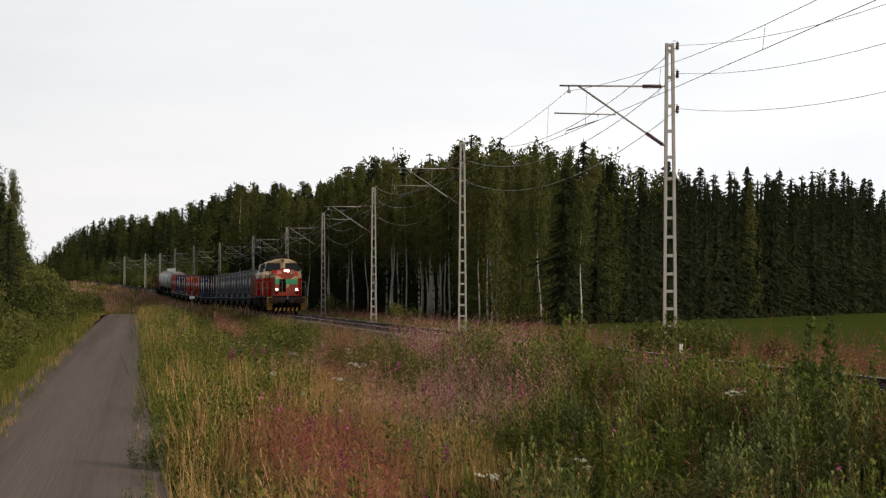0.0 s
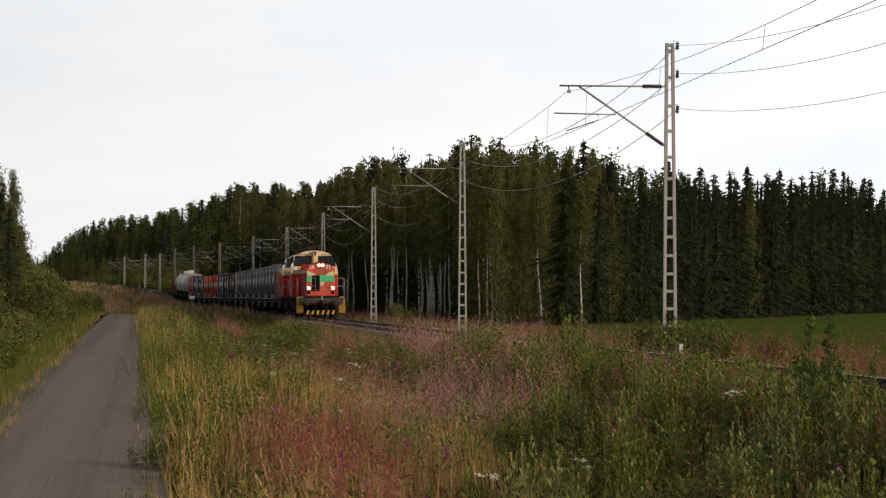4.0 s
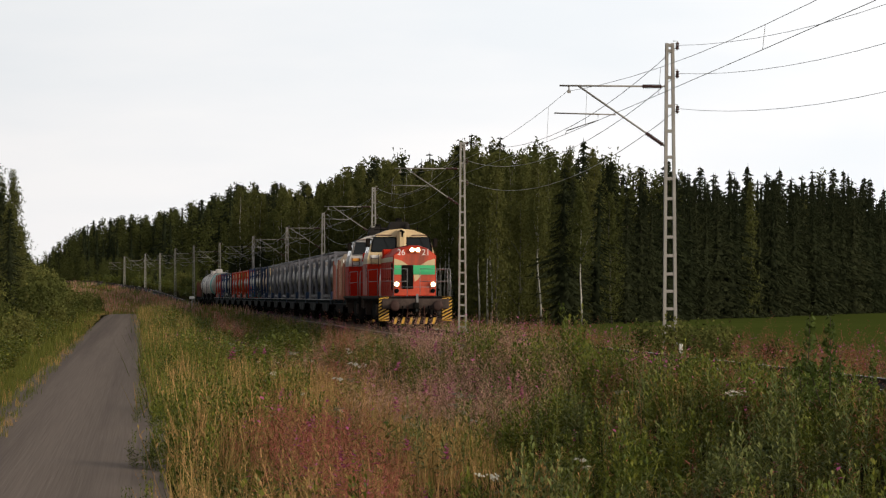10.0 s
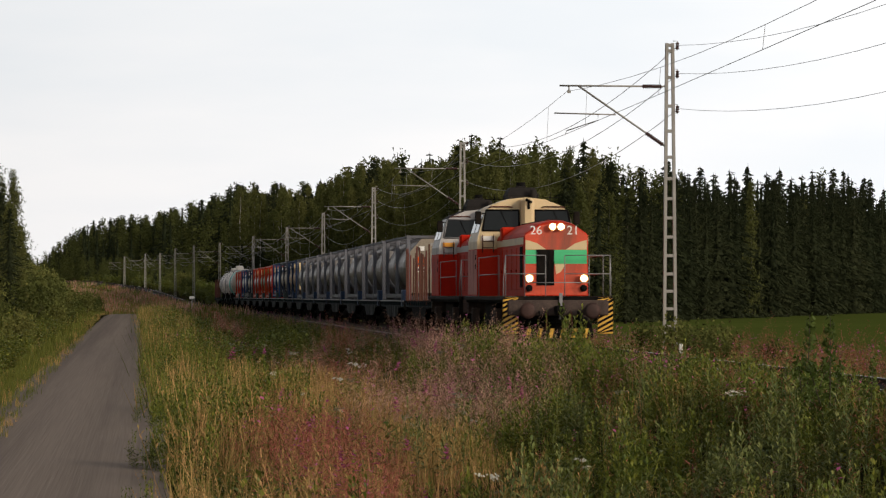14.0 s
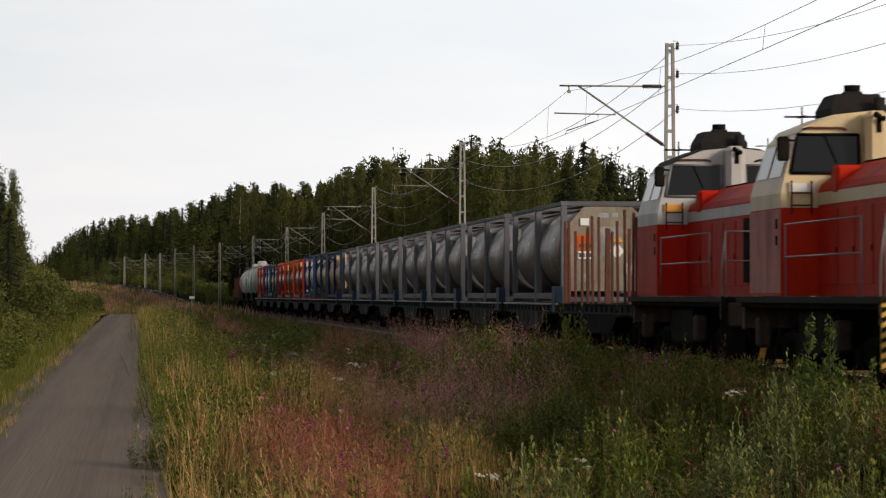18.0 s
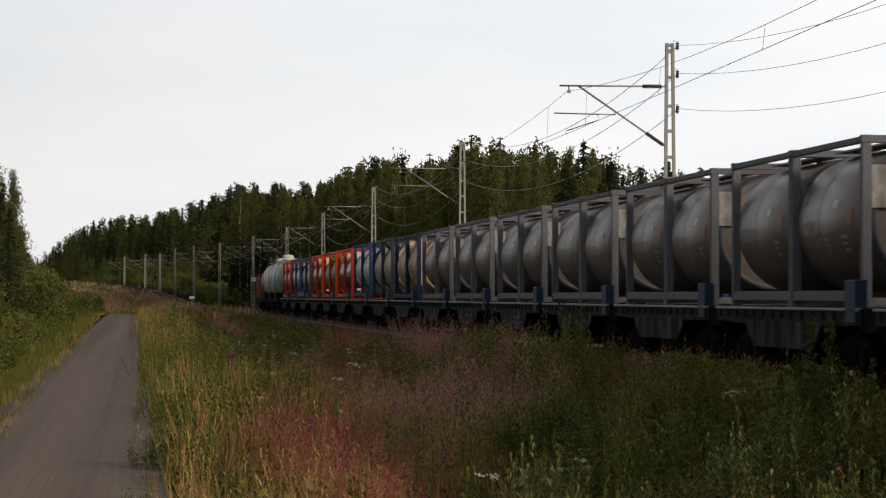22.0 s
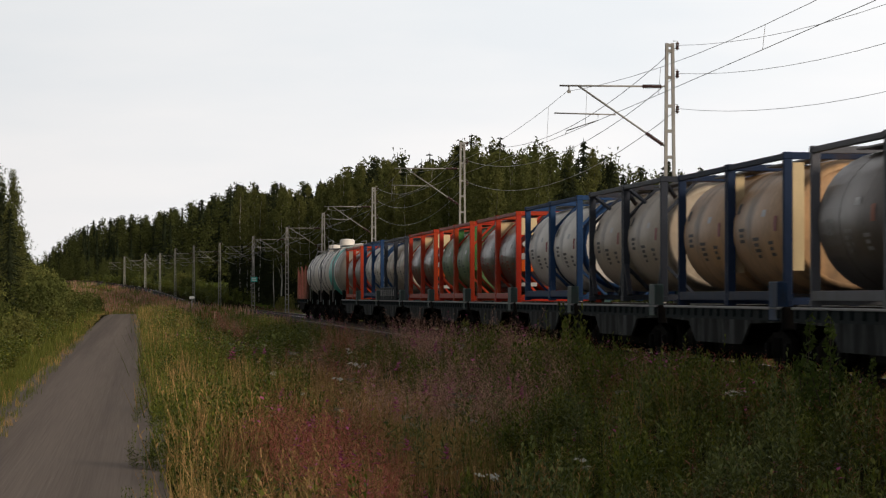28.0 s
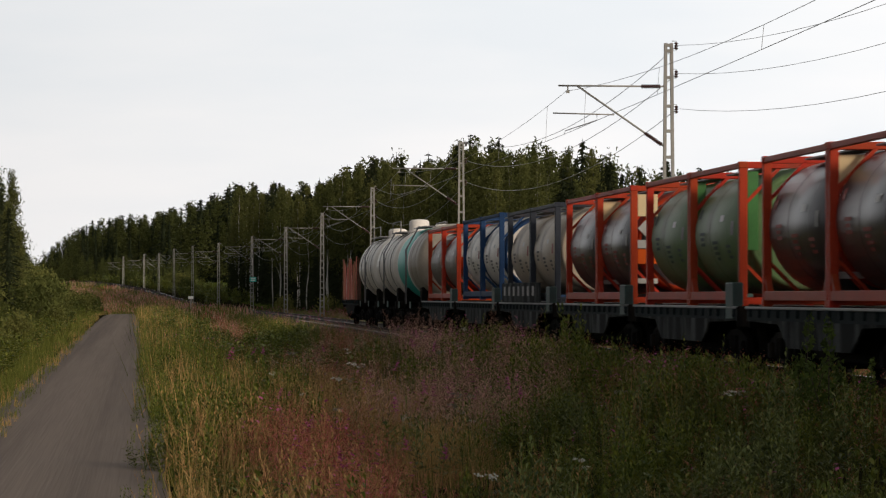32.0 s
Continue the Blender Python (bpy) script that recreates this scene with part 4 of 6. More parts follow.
def make_container(frame_mat, tank_mat, style, label, end_mat=None, placards=True, band=None, label_mat=None, sign_mat=None, plated=False):
    """A twenty foot tank container, its middle at x = 0, its foot at z = 0."""
    c = thing("tank_container", label, "tank container")
    label_mat, sign_mat = label_mat or M_LABEL, sign_mat or M_OLDSIGN
    L, W, H, p = CONT_L / 2, CONT_W / 2, CONT_H, 0.075
    post = Geo().box(-p, p, -p, p, 0.0, H, 0.012).mesh("corner_post", frame_mat)
    cast = Geo().box(-0.092, 0.092, -0.085, 0.085, 0, 0.118, 0.012).mesh("corner_casting", frame_mat)
    for sx in (-1, 1):
        for sy in (-1, 1):
            q = part("corner_post", post, None, c, at=pose(sx * (L - p), sy * (W - p), 0))
            for z in (-0.004, H - 0.114):
                cc = part("corner_casting", cast, None, q, at=pose(0, 0, z))
        for z in (0.09, H - 0.06):
            part("end_beam", Geo().box(sx * (L - p) - 0.06, sx * (L - p) + 0.06, -W + 2 * p, W - 2 * p, z - 0.06, z + 0.06, 0.01), frame_mat, c)
        for sy in (-1, 1) if style != "beam" else ():
            part("end_brace", Geo().beam((sx * (L - 0.09), sy * (W - 0.12), H - 0.75), (sx * (L - 0.09), sy * (W - 0.75), H - 0.1), 0.09, 0.06), frame_mat, c)
            part("end_brace", Geo().beam((sx * (L - 0.09), sy * (W - 0.12), 0.75), (sx * (L - 0.09), sy * (W - 0.75), 0.12), 0.09, 0.06), frame_mat, c)
    for sy in (-1, 1):
        part("top_rail", Geo().box(-L + 2 * p, L - 2 * p, sy * (W - 0.05) - 0.045, sy * (W - 0.05) + 0.045, H - 0.115, H - 0.015, 0.01), frame_mat, c)
        if style != "open":
            part("bottom_rail", Geo().box(-L + 2 * p, L - 2 * p, sy * (W - 0.06) - 0.05, sy * (W - 0.06) + 0.05, 0.10, 0.26, 0.01), frame_mat, c)
        for sx in (-1, 1):
            if style in ("gusset", "open"):
                r = 1.0 if style == "open" else 0.62
                part("corner_brace", Geo().beam((sx * (L - 2 * p), sy * (W - 0.07), r * 0.8), (sx * (L - 2 * p - r * 0.62), sy * (W - 0.07), 0.14), 0.10, 0.08), frame_mat, c)
            if style == "open":
                part("corner_brace", Geo().beam((sx * (L - 2 * p), sy * (W - 0.07), H - 0.06), (sx * (L - 2 * p - 0.75), sy * (W - 0.5), H - 0.5), 0.08, 0.06), frame_mat, c)
    r, zc, h = 1.14, 1.36, L - 0.21
    half = [(h - 0.07, r), (h - 0.015, r - 0.05), (h + 0.03, 0.96), (h + 0.07, 0.70), (h + 0.095, 0.35), (h + 0.10, 0.001)]
    tank = part("tank", Geo().lathe([(-a, b) for a, b in reversed(half)] + half, "x", (0, 0, zc), 36), tank_mat, c, "rounded tank shell")
    if plated:
        out = [(-1.06, 0.30), (-1.06, 1.95), (-0.62, 2.46), (0.62, 2.46), (1.06, 1.95), (1.06, 0.30)]
        panel = part("end_panel", Geo().prism(out, "x", L - 0.105, L - 0.065), M_ENDPANEL, c, "pale beige panelled end")
        for y0, y1, z0, z1 in ((-0.25, 0.25, 2.18, 2.30), (-0.22, 0.20, 1.35, 1.95), (-0.22, 0.20, 1.05, 1.28), (-0.75, -0.55, 0.55, 0.75)):
            part("data_plate", Geo().box(L - 0.065, L - 0.055, y0, y1, z0, z1), M_LABEL, panel)
    for x in (-0.95, 0.95):
        part("clad_band", Geo().lathe([(x - 0.025, r + 0.001), (x - 0.02, r + 0.004), (x + 0.02, r + 0.004), (x + 0.025, r + 0.001)], "x", (0, 0, zc), 36), band or tank_mat, tank)
    for sx in (-1, 1):
        part("end_skirt", Geo().lathe([(sx * (L - 0.08), 0.98), (sx * (L - 0.08), 1.02), (sx * (h - 0.03), 1.13), (sx * (h - 0.03), 1.08)], "x", (0, 0, zc), 28), end_mat or frame_mat, c)
    if tank_mat is M_TANKDARK:
        for z0, z1, m, lab in ((1.92, 2.40, M_CREAM, "cream end plate"), (1.22, 1.40, M_GREYWHITE, "white plate"), (0.88, 1.20, M_SIGN, "orange hazard plate"), (0.45, 0.56, M_GREYWHITE, "grey label")):
            part("plate", Geo().box(L - 0.06, L - 0.03, -1.06, -0.62, z0, z1, 0.004), m, c, lab)
        part("diamond_plate", Geo().prism([(-1.06, 1.66), (-0.84, 1.88), (-0.62, 1.66), (-0.84, 1.44)], "x", L - 0.06, L - 0.03), M_GREYWHITE, c, "white hazard diamond")
    elif tank_mat is M_STEEL and not plated:
        part("end_plate", Geo().box(L - 0.08, L - 0.05, -1.06, -0.72, 1.50, 2.15, 0.006), M_LABEL, c, "faded grey plate")
    elif tank_mat in (M_TAN, M_TANKGREEN):
        # narrow added strip; its bright colour stands for sunlight on the tank end
        part("end_panel", Geo().box(L - 0.09, L - 0.06, -1.06, -0.86, 0.6 if tank_mat is M_TAN else 1.0, 2.42, 0.006), M_SUNGREEN if tank_mat is M_TANKGREEN else M_CREAM, c, "vivid green strip coloured as the sunlit tank end" if tank_mat is M_TANKGREEN else "cream strip coloured as the sunlit tank end")
    part("walkway", Geo().box(-2.2, 2.2, -0.62, -0.22, 2.50, 2.53).box(-2.2, 2.2, 0.22, 0.62, 2.50, 2.53), M_RAIL, c)
    part("manhole", Geo().lathe([(2.46, 0.27), (2.56, 0.27), (2.58, 0.20), (2.58, 0.001)], "z", (0.3, 0, 0), 16), M_RAIL, c)
    if placards:
        marks = [(1.75, 1.42, 0.34, 0.26, sign_mat), (0.45, 1.62, 0.42, 0.12, M_GREYWHITE), (-2.35, 1.75, 0.28, 0.20, label_mat)]
        for x0, z0, w0, rows in ((-1.75, 1.36, 0.60, 3), (-0.30, 1.18, 0.66, 4), (1.15, 1.10, 0.50, 3)):
            marks += [(x0 - 0.04 * (q % 2), z0 - 0.10 * q, w0 * (1.0, 0.7, 0.85, 0.5)[q], 0.06, label_mat) for q in range(rows)]
        for x, z, w, hh, m in marks:
            a0 = math.asin((z - zc) / r)
            g = Geo()
            n = 5
            pts = []
            for k in range(n + 1):
                a = a0 + hh / r * (k / n - 0.5)
                pts.append((-(r + 0.012) * math.cos(a), zc + (r + 0.012) * math.sin(a)))
            g.add([(x + d, y, q) for y, q in pts for d in (-w / 2, w / 2)], [(2 * k, 2 * k + 1, 2 * k + 3, 2 * k + 2) for k in range(n)])
            part("placard", g, m, tank)
    return c


WAGON_PITCH = 14.62


def make_wagon(sill_mat, label, bracket_mat, stakes=False, heavy=True):
    """A four axle flat wagon; its middle at x = 0, the rails at z = 0."""
    w = thing("flat_wagon", label, "railway wagon", "wagons of the train")
    hl = 6.7
    part("deck", Geo().box(-hl, hl, -1.30, 1.30, 1.10, 1.20, 0.02), M_BLACK, w)
    for y in (-1.36, 1.36):
        out = [(-hl, 0.98), (-hl, 1.22), (hl, 1.22), (hl, 0.98), (3.6, 0.94), (2.7, 0.56), (-2.7, 0.56), (-3.6, 0.94)]
        s = part("side_sill", Geo().prism(out, "y", y - 0.02, y + 0.02), sill_mat, w, "grimy fish-bellied side sill")
        k = 1 if y > 0 else -1
        part("sill_flange", Geo().box(-hl, hl, y - 0.06, y + 0.06, 1.19, 1.235, 0.008), M_RAIL if heavy else sill_mat, s)
        # flat strip whose dark colour stands in for the shade of a recess
        part("sill_band", Geo().box(-hl + 0.02, hl - 0.02, min(y + k * 0.02, y + k * 0.026), max(y + k * 0.02, y + k * 0.026), 1.0, 1.19), M_SILLBAND, s, "flat dark strip painted as recess shade under the deck")
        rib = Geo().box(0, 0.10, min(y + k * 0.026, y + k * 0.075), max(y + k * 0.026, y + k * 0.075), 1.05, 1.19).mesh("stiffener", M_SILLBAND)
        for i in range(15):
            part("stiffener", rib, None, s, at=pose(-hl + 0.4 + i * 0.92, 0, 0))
        if not stakes:
            for x in (6.1,):
                part("corner_bracket", Geo().box(x - 0.35, x + 0.50, min(k * 1.23, k * 1.42), max(k * 1.23, k * 1.42), 1.0, 1.66 if heavy else 1.4, 0.02), bracket_mat, w)
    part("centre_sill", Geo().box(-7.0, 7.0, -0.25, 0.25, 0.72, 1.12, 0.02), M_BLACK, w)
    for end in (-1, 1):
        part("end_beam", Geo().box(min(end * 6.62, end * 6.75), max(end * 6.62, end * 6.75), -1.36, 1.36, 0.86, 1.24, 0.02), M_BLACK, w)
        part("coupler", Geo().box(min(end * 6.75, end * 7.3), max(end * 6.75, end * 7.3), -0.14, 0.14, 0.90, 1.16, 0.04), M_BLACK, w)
    # added box between the bogies: blocks daylight and keeps the underside dark
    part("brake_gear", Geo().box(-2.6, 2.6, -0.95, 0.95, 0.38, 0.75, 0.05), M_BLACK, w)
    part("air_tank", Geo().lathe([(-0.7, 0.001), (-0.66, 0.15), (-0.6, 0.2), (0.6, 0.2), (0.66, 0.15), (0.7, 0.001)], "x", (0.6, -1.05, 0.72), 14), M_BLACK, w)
    for x in (-4.86, 4.86):
        bogie(w, x)
    if stakes:
        st = Geo().box(-0.04, 0.04, -0.03, 0.03, 1.15, 3.25, 0.008).mesh("stake", M_RUST)
        for i in range(12):
            x = -6.3 + i * 12.6 / 11
            for y in (-1.38, 1.38):
                part("stake", st, None, w, "rust red steel stake", Matrix.Translation((x, y, 0)) @ Matrix.Rotation(0.012 * math.sin(7 * i + y), 4, "Y") @ Matrix.Rotation(0.010 * math.sin(11 * i + 2 * y), 4, "X") @ Matrix.Scale(0.95 + 0.07 * math.sin(5 * i + 3 * y), 4, (0, 0, 1)))
        for x in (-6.5, 6.5):
            for i in range(6):
                part("end_post", Geo().box(x - 0.05, x + 0.05, -1.3 + i * 0.52 - 0.04, -1.3 + i * 0.52 + 0.04, 1.2, 3.1, 0.01), M_RUST, w)
    return w


def make_tank_car(paint, band, domes, label):
    """A four axle railway tank wagon; its middle at x = 0."""
    w = thing("tank_wagon", label, "tank wagon", "tank wagons of the train")
    r, zc, h = 1.45, 2.68, 5.4
    prof = [(-h - 0.35, 0.001), (-h - 0.33, 0.4), (-h - 0.25, 0.85), (-h - 0.1, 1.2), (-h + 0.1, 1.40), (-h + 0.3, r), (h - 0.3, r), (h - 0.1, 1.40), (h + 0.1, 1.2), (h + 0.25, 0.85), (h + 0.33, 0.4), (h + 0.35, 0.001)]
    shell = part("tank", Geo().lathe(prof, "x", (0, 0, zc), 40), paint, w, "dirty tank shell")
    if band:
        part("colour_band", Geo().lathe([(-4.9, r + 0.001), (-4.88, r + 0.006), (0.28, r + 0.006), (0.3, r + 0.001)], "x", (0, 0, zc), 40), M_TURQUOISE, shell, "turquoise band")
        part("white_band", Geo().lathe([(-5.08, r + 0.001), (-5.07, r + 0.006), (-4.92, r + 0.006), (-4.905, r + 0.001)], "x", (0, 0, zc), 40), M_WHITE, shell, "white band")
        part("white_band", Geo().lathe([(0.305, r + 0.001), (0.32, r + 0.006), (0.95, r + 0.006), (0.96, r + 0.001)], "x", (0, 0, zc), 40), M_WHITE, shell, "white band")
    for x in (-3.4, 0.0, 3.4) if not band else (2.2, 4.2):
        part("strap", Geo().lathe([(x - 0.05, r + 0.001), (x - 0.04, r + 0.016), (x + 0.04, r + 0.016), (x + 0.05, r + 0.001)], "x", (0, 0, zc), 40), M_BLACK if not band else paint, shell)
    top = {0: 4.22, 1: 4.50, 2: 4.66}[domes]
    part("dome", Geo().lathe([(4.0, 0.42), (top - 0.1, 0.42), (top - 0.03, 0.33), (top, 0.001)], "z", (0.2, 0, 0), 24), M_TANKWHITE, w, "white filling dome")
    for y in (-0.75, 0.75):
        part("catwalk", Geo().box(-2.6, 2.6, y - 0.22, y + 0.22, 4.06, 4.10), M_RAIL, w)
        if domes:
            part("catwalk_rail", Geo().tube([(-2.4, y * 1.25, 4.1), (-2.4, y * 1.25, 4.52), (2.4, y * 1.25, 4.52), (2.4, y * 1.25, 4.1)], 0.025), M_RAIL, w)
    for y in (-1.5, 1.5):
        for x in (0.0, 0.42):
            part("ladder_rail", Geo().tube([(x, y, 1.1), (x, y, 3.2), (x, y * 0.66, 4.12)], 0.022), M_RAIL, w)
        for i in range(7):
            part("ladder_rung", Geo().tube([(0.0, y, 1.3 + i * 0.28), (0.42, y, 1.3 + i * 0.28)], 0.016), M_RAIL, w)
    part("frame", Geo().box(-5.9, 5.9, -0.35, 0.35, 0.8, 1.2, 0.03), M_BLACK, w)
    for x in (-5.65, 5.65):
        part("end_platform", Geo().box(x - 0.3, x + 0.3, -1.4, 1.4, 0.9, 1.2, 0.02), M_BLACK, w)
    for x in (-3.9, 3.9):
        part("saddle", Geo().box(x - 0.4, x + 0.4, -1.2, 1.2, 1.1, 1.75, 0.05), M_BLACK, w)
        bogie(w, x)
    for end in (-1, 1):
        part("coupler", Geo().box(min(end * 5.9, end * 6.34), max(end * 5.9, end * 6.34), -0.14, 0.14, 0.9, 1.16), M_BLACK, w)
    for x in (-4.6, 1.4):
        part("data_plate", Geo().box(x - 0.35, x + 0.35, -1.43, -1.41, 0.94, 1.2), M_TEAL, w)
    return w


TRAIN = []    # (thing, metres behind the nose lamps, half the bogie distance, height)
e1 = make_engine(M_CREAM, "red and cream diesel locomotive with green nose band, lamps lit", True)
e2 = make_engine(M_GREYWHITE, "red and greyish white diesel locomotive running second", False)
TRAIN += [(e1, 5.9, 3.6, 0.0), (e2, 5.9 + 14.35, 3.6, 0.0)]
W1_CORNER = 42.15       # leading corner of the first container behind the nose
barrier = make_wagon(M_BLACK, "empty rust-stained flat wagon with red stakes", M_RUST, stakes=True, heavy=False)
TRAIN.append((barrier, W1_CORNER + 6.1 - WAGON_PITCH, 4.86, 0.0))
kinds = {
    "steel": (M_GREYFRAME, M_STEEL, "beam", "dull steel tank container in a grey frame"),
    "tan": (M_NAVY, M_TAN, "beam", "tan tank container in a dark blue frame"),
    "greybeige": (M_DARKFRAME, M_BEIGE, "open", "stained beige tank container in a blackish frame"),
    "whiteblue": (M_BLUE, M_TANKWHITE, "gusset", "dirty white tank container in a blue frame"),
    "dark": (M_REDFRAME, M_TANKDARK, "gusset", "dark tank container in an orange red frame"),
    "green": (M_REDFRAME, M_TANKGREEN, "gusset", "pale green tank container in an orange red frame"),
    "beige": (M_DARKFRAME, M_BEIGE, "beam", "beige tank container in a blackish frame"),
    "redsteel": (M_REDFRAME, M_STEEL, "gusset", "steel tank container in an orange red frame"),
}
order = ["steel"] * 7 + ["tan", "greybeige", "whiteblue", "dark", "green", "dark", "beige", "whiteblue", "redsteel"]
made, wag = {}, {}
for i, key in enumerate(order):
    back = W1_CORNER + 6.1 + i * WAGON_PITCH
    wkey = "blue" if i < 8 else "teal"
    if wkey not in wag:
        wag[wkey] = wagon = make_wagon(M_WAGON, "grimy grey flat wagon carrying tank containers", M_WAGONBLUE if wkey == "blue" else M_TEAL)
    else:
        wagon = copy_thing(wag[wkey], Matrix())
    TRAIN.append((wagon, back, 4.86, 0.0))
    if i == 13:
        case = part("side_bunker", Geo().box(-5.6, 4.2, -1.44, -1.38, 1.24, 1.78, 0.02), M_WAGON, wagon, "grey slotted side panel")
        for k in range(7):
            part("slot", Geo().box(-4.9 + k * 1.25, -4.45 + k * 1.25, -1.452, -1.442, 1.42, 1.68), M_LABEL, case)
    for dx in (3.07, -3.07):
        if key not in made:
            f, tm, style, label = kinds[key]
            pale = key in ("whiteblue", "beige", "greybeige", "tan")
            lab = {"dark": (M_REDLABEL, M_LABEL), "green": (M_TEAL, M_LABEL)}.get(key, (M_DARKLABEL, M_REDLABEL) if pale else (None, None))
            made[key] = box = make_container(f, tm, style, label, end_mat=tm if key in ("greybeige", "tan", "beige", "green") else None,
                                             label_mat=lab[0], sign_mat=lab[1], plated=i == 0 and dx > 0)
            tagged(box, group="tank containers of the train")
        else:
            box = copy_thing(made[key], Matrix())
        if i == 0 and dx > 0:
            tagged(box, label="dull steel tank container with hazard plates on its end")
            del made[key]
        TRAIN.append((box, (back, dx), 4.86, 1.30 if key in ("greybeige", "whiteblue") else 1.24))
lead = TRAIN[4][0]      # the foremost container shows its plated end
for y0, y1, z0, z1, m, label in ((-0.80, -0.40, 1.56, 1.74, M_SIGN, "orange hazard plate"), (-0.80, -0.40, 1.36, 1.54, M_SIGN, "orange hazard plate"), (-0.78, -0.40, 1.12, 1.32, M_WHITE, "white plate"), (-0.72, -0.50, 1.98, 2.16, M_WHITE, "white label"), (0.42, 0.62, 0.72, 1.00, M_GREYWHITE, "grey label")):
    part("plate", Geo().box(CONT_L / 2 - 0.03, CONT_L / 2 - 0.015, y0, y1, z0, z1), m, lead, label)
for k in range(4):
    part("plate_mark", Geo().box(CONT_L / 2 - 0.014, CONT_L / 2 - 0.010, -0.76 + 0.09 * k, -0.70 + 0.09 * k, 1.17, 1.27), M_DARKLABEL, lead)
    part("plate_mark", Geo().box(CONT_L / 2 - 0.014, CONT_L / 2 - 0.010, -0.76 + 0.09 * k, -0.70 + 0.09 * k, 1.41, 1.50), M_DARKLABEL, lead)
for z, m in ((1.32, M_WHITE), (1.56, M_AMBER)):
    part("diamond_plate", Geo().prism([(0.02, z), (0.22, z + 0.2), (0.42, z), (0.22, z - 0.2)] if m is M_WHITE else [(0.04, z), (0.22, z + 0.16), (0.40, z)], "x", CONT_L / 2 - 0.03, CONT_L / 2 - 0.012 - (0.004 if m is M_WHITE else 0)), m, lead, "hazard diamond")
for k in range(6):
    part("rung", Geo().tube([(CONT_L / 2 - 0.04, 0.72, 0.5 + k * 0.34), (CONT_L / 2 - 0.04, 1.08, 0.5 + k * 0.34)], 0.016), M_RAIL, lead)
tail = W1_CORNER + 6.1 + 15 * WAGON_PITCH
for k, (paint, band, domes, label) in enumerate(((M_TANKBEIGE, True, 0, "beige and white railway tank wagon with a turquoise band"), (M_TANKWHITE, False, 2, "white railway tank wagon with a tall filling dome"),
                                                (M_TANKWHITE, False, 1, "white railway tank wagon with a low dome"))):
    car = make_tank_car(paint, band, domes, label)
    TRAIN.append((car, tail + 7.31 + 6.35 + 12.7 * k, 3.9, 0.0))
last = copy_thing(barrier, Matrix())
TRAIN.append((last, tail + 7.31 + 38.1 + 7.0, 4.86, 0.0))


def vehicle_pose(s, half):
    ax, ay, _ = track(s - half)
    bx, by, _ = track(s + half)
    za, zb = rise(s - half), rise(s + half)
    fwd = Vector((ax - bx, ay - by, za - zb)).normalized()
    side = Vector((0, 0, 1)).cross(fwd).normalized()
    up = fwd.cross(side)
    m = Matrix((fwd, side, up)).transposed().to_4x4()
    m.translation = ((ax + bx) / 2, (ay + by) / 2, (za + zb) / 2)
    return m


def motions():
    times = [0, 1, 2, 3, 4, 5, 6, 7, 8, 9, 10, 11, 12, 14, 16, 18, 20, 22, 24, 26, 28, 30, 32]
    for ob, back, half, lift in TRAIN:
        dx = 0.0
        if isinstance(back, tuple):
            back, dx = back
        walk(ob, [(t, vehicle_pose(S_FRONT - SPEED * t + back, half) @ Matrix.Translation((dx, 0, lift))) for t in times])


# ---- woods ----
rnd = np.random.default_rng(7)


def leaf_quads(centres, size, hang=0.0, slim=0.75):
    """Leaf sprays: one blade at each centre, turned at random or hanging."""
    n = len(centres)
    a = rnd.normal(size=(n, 3))
    a[:, 2] -= hang
    a /= np.linalg.norm(a, axis=1)[:, None]
    b = rnd.normal(size=(n, 3))
    b -= (b * a).sum(1)[:, None] * a
    b /= np.linalg.norm(b, axis=1)[:, None]
    s = size * rnd.uniform(0.6, 1.3, n)[:, None]
    a, b = a * s, b * s * slim
    v = np.stack([centres - a * 0.5 - b * 0.5, centres - a * 0.4 + b * 0.5, centres + a * 0.7], 1).reshape(-1, 3)
    return v, np.arange(3 * n).reshape(n, 3)


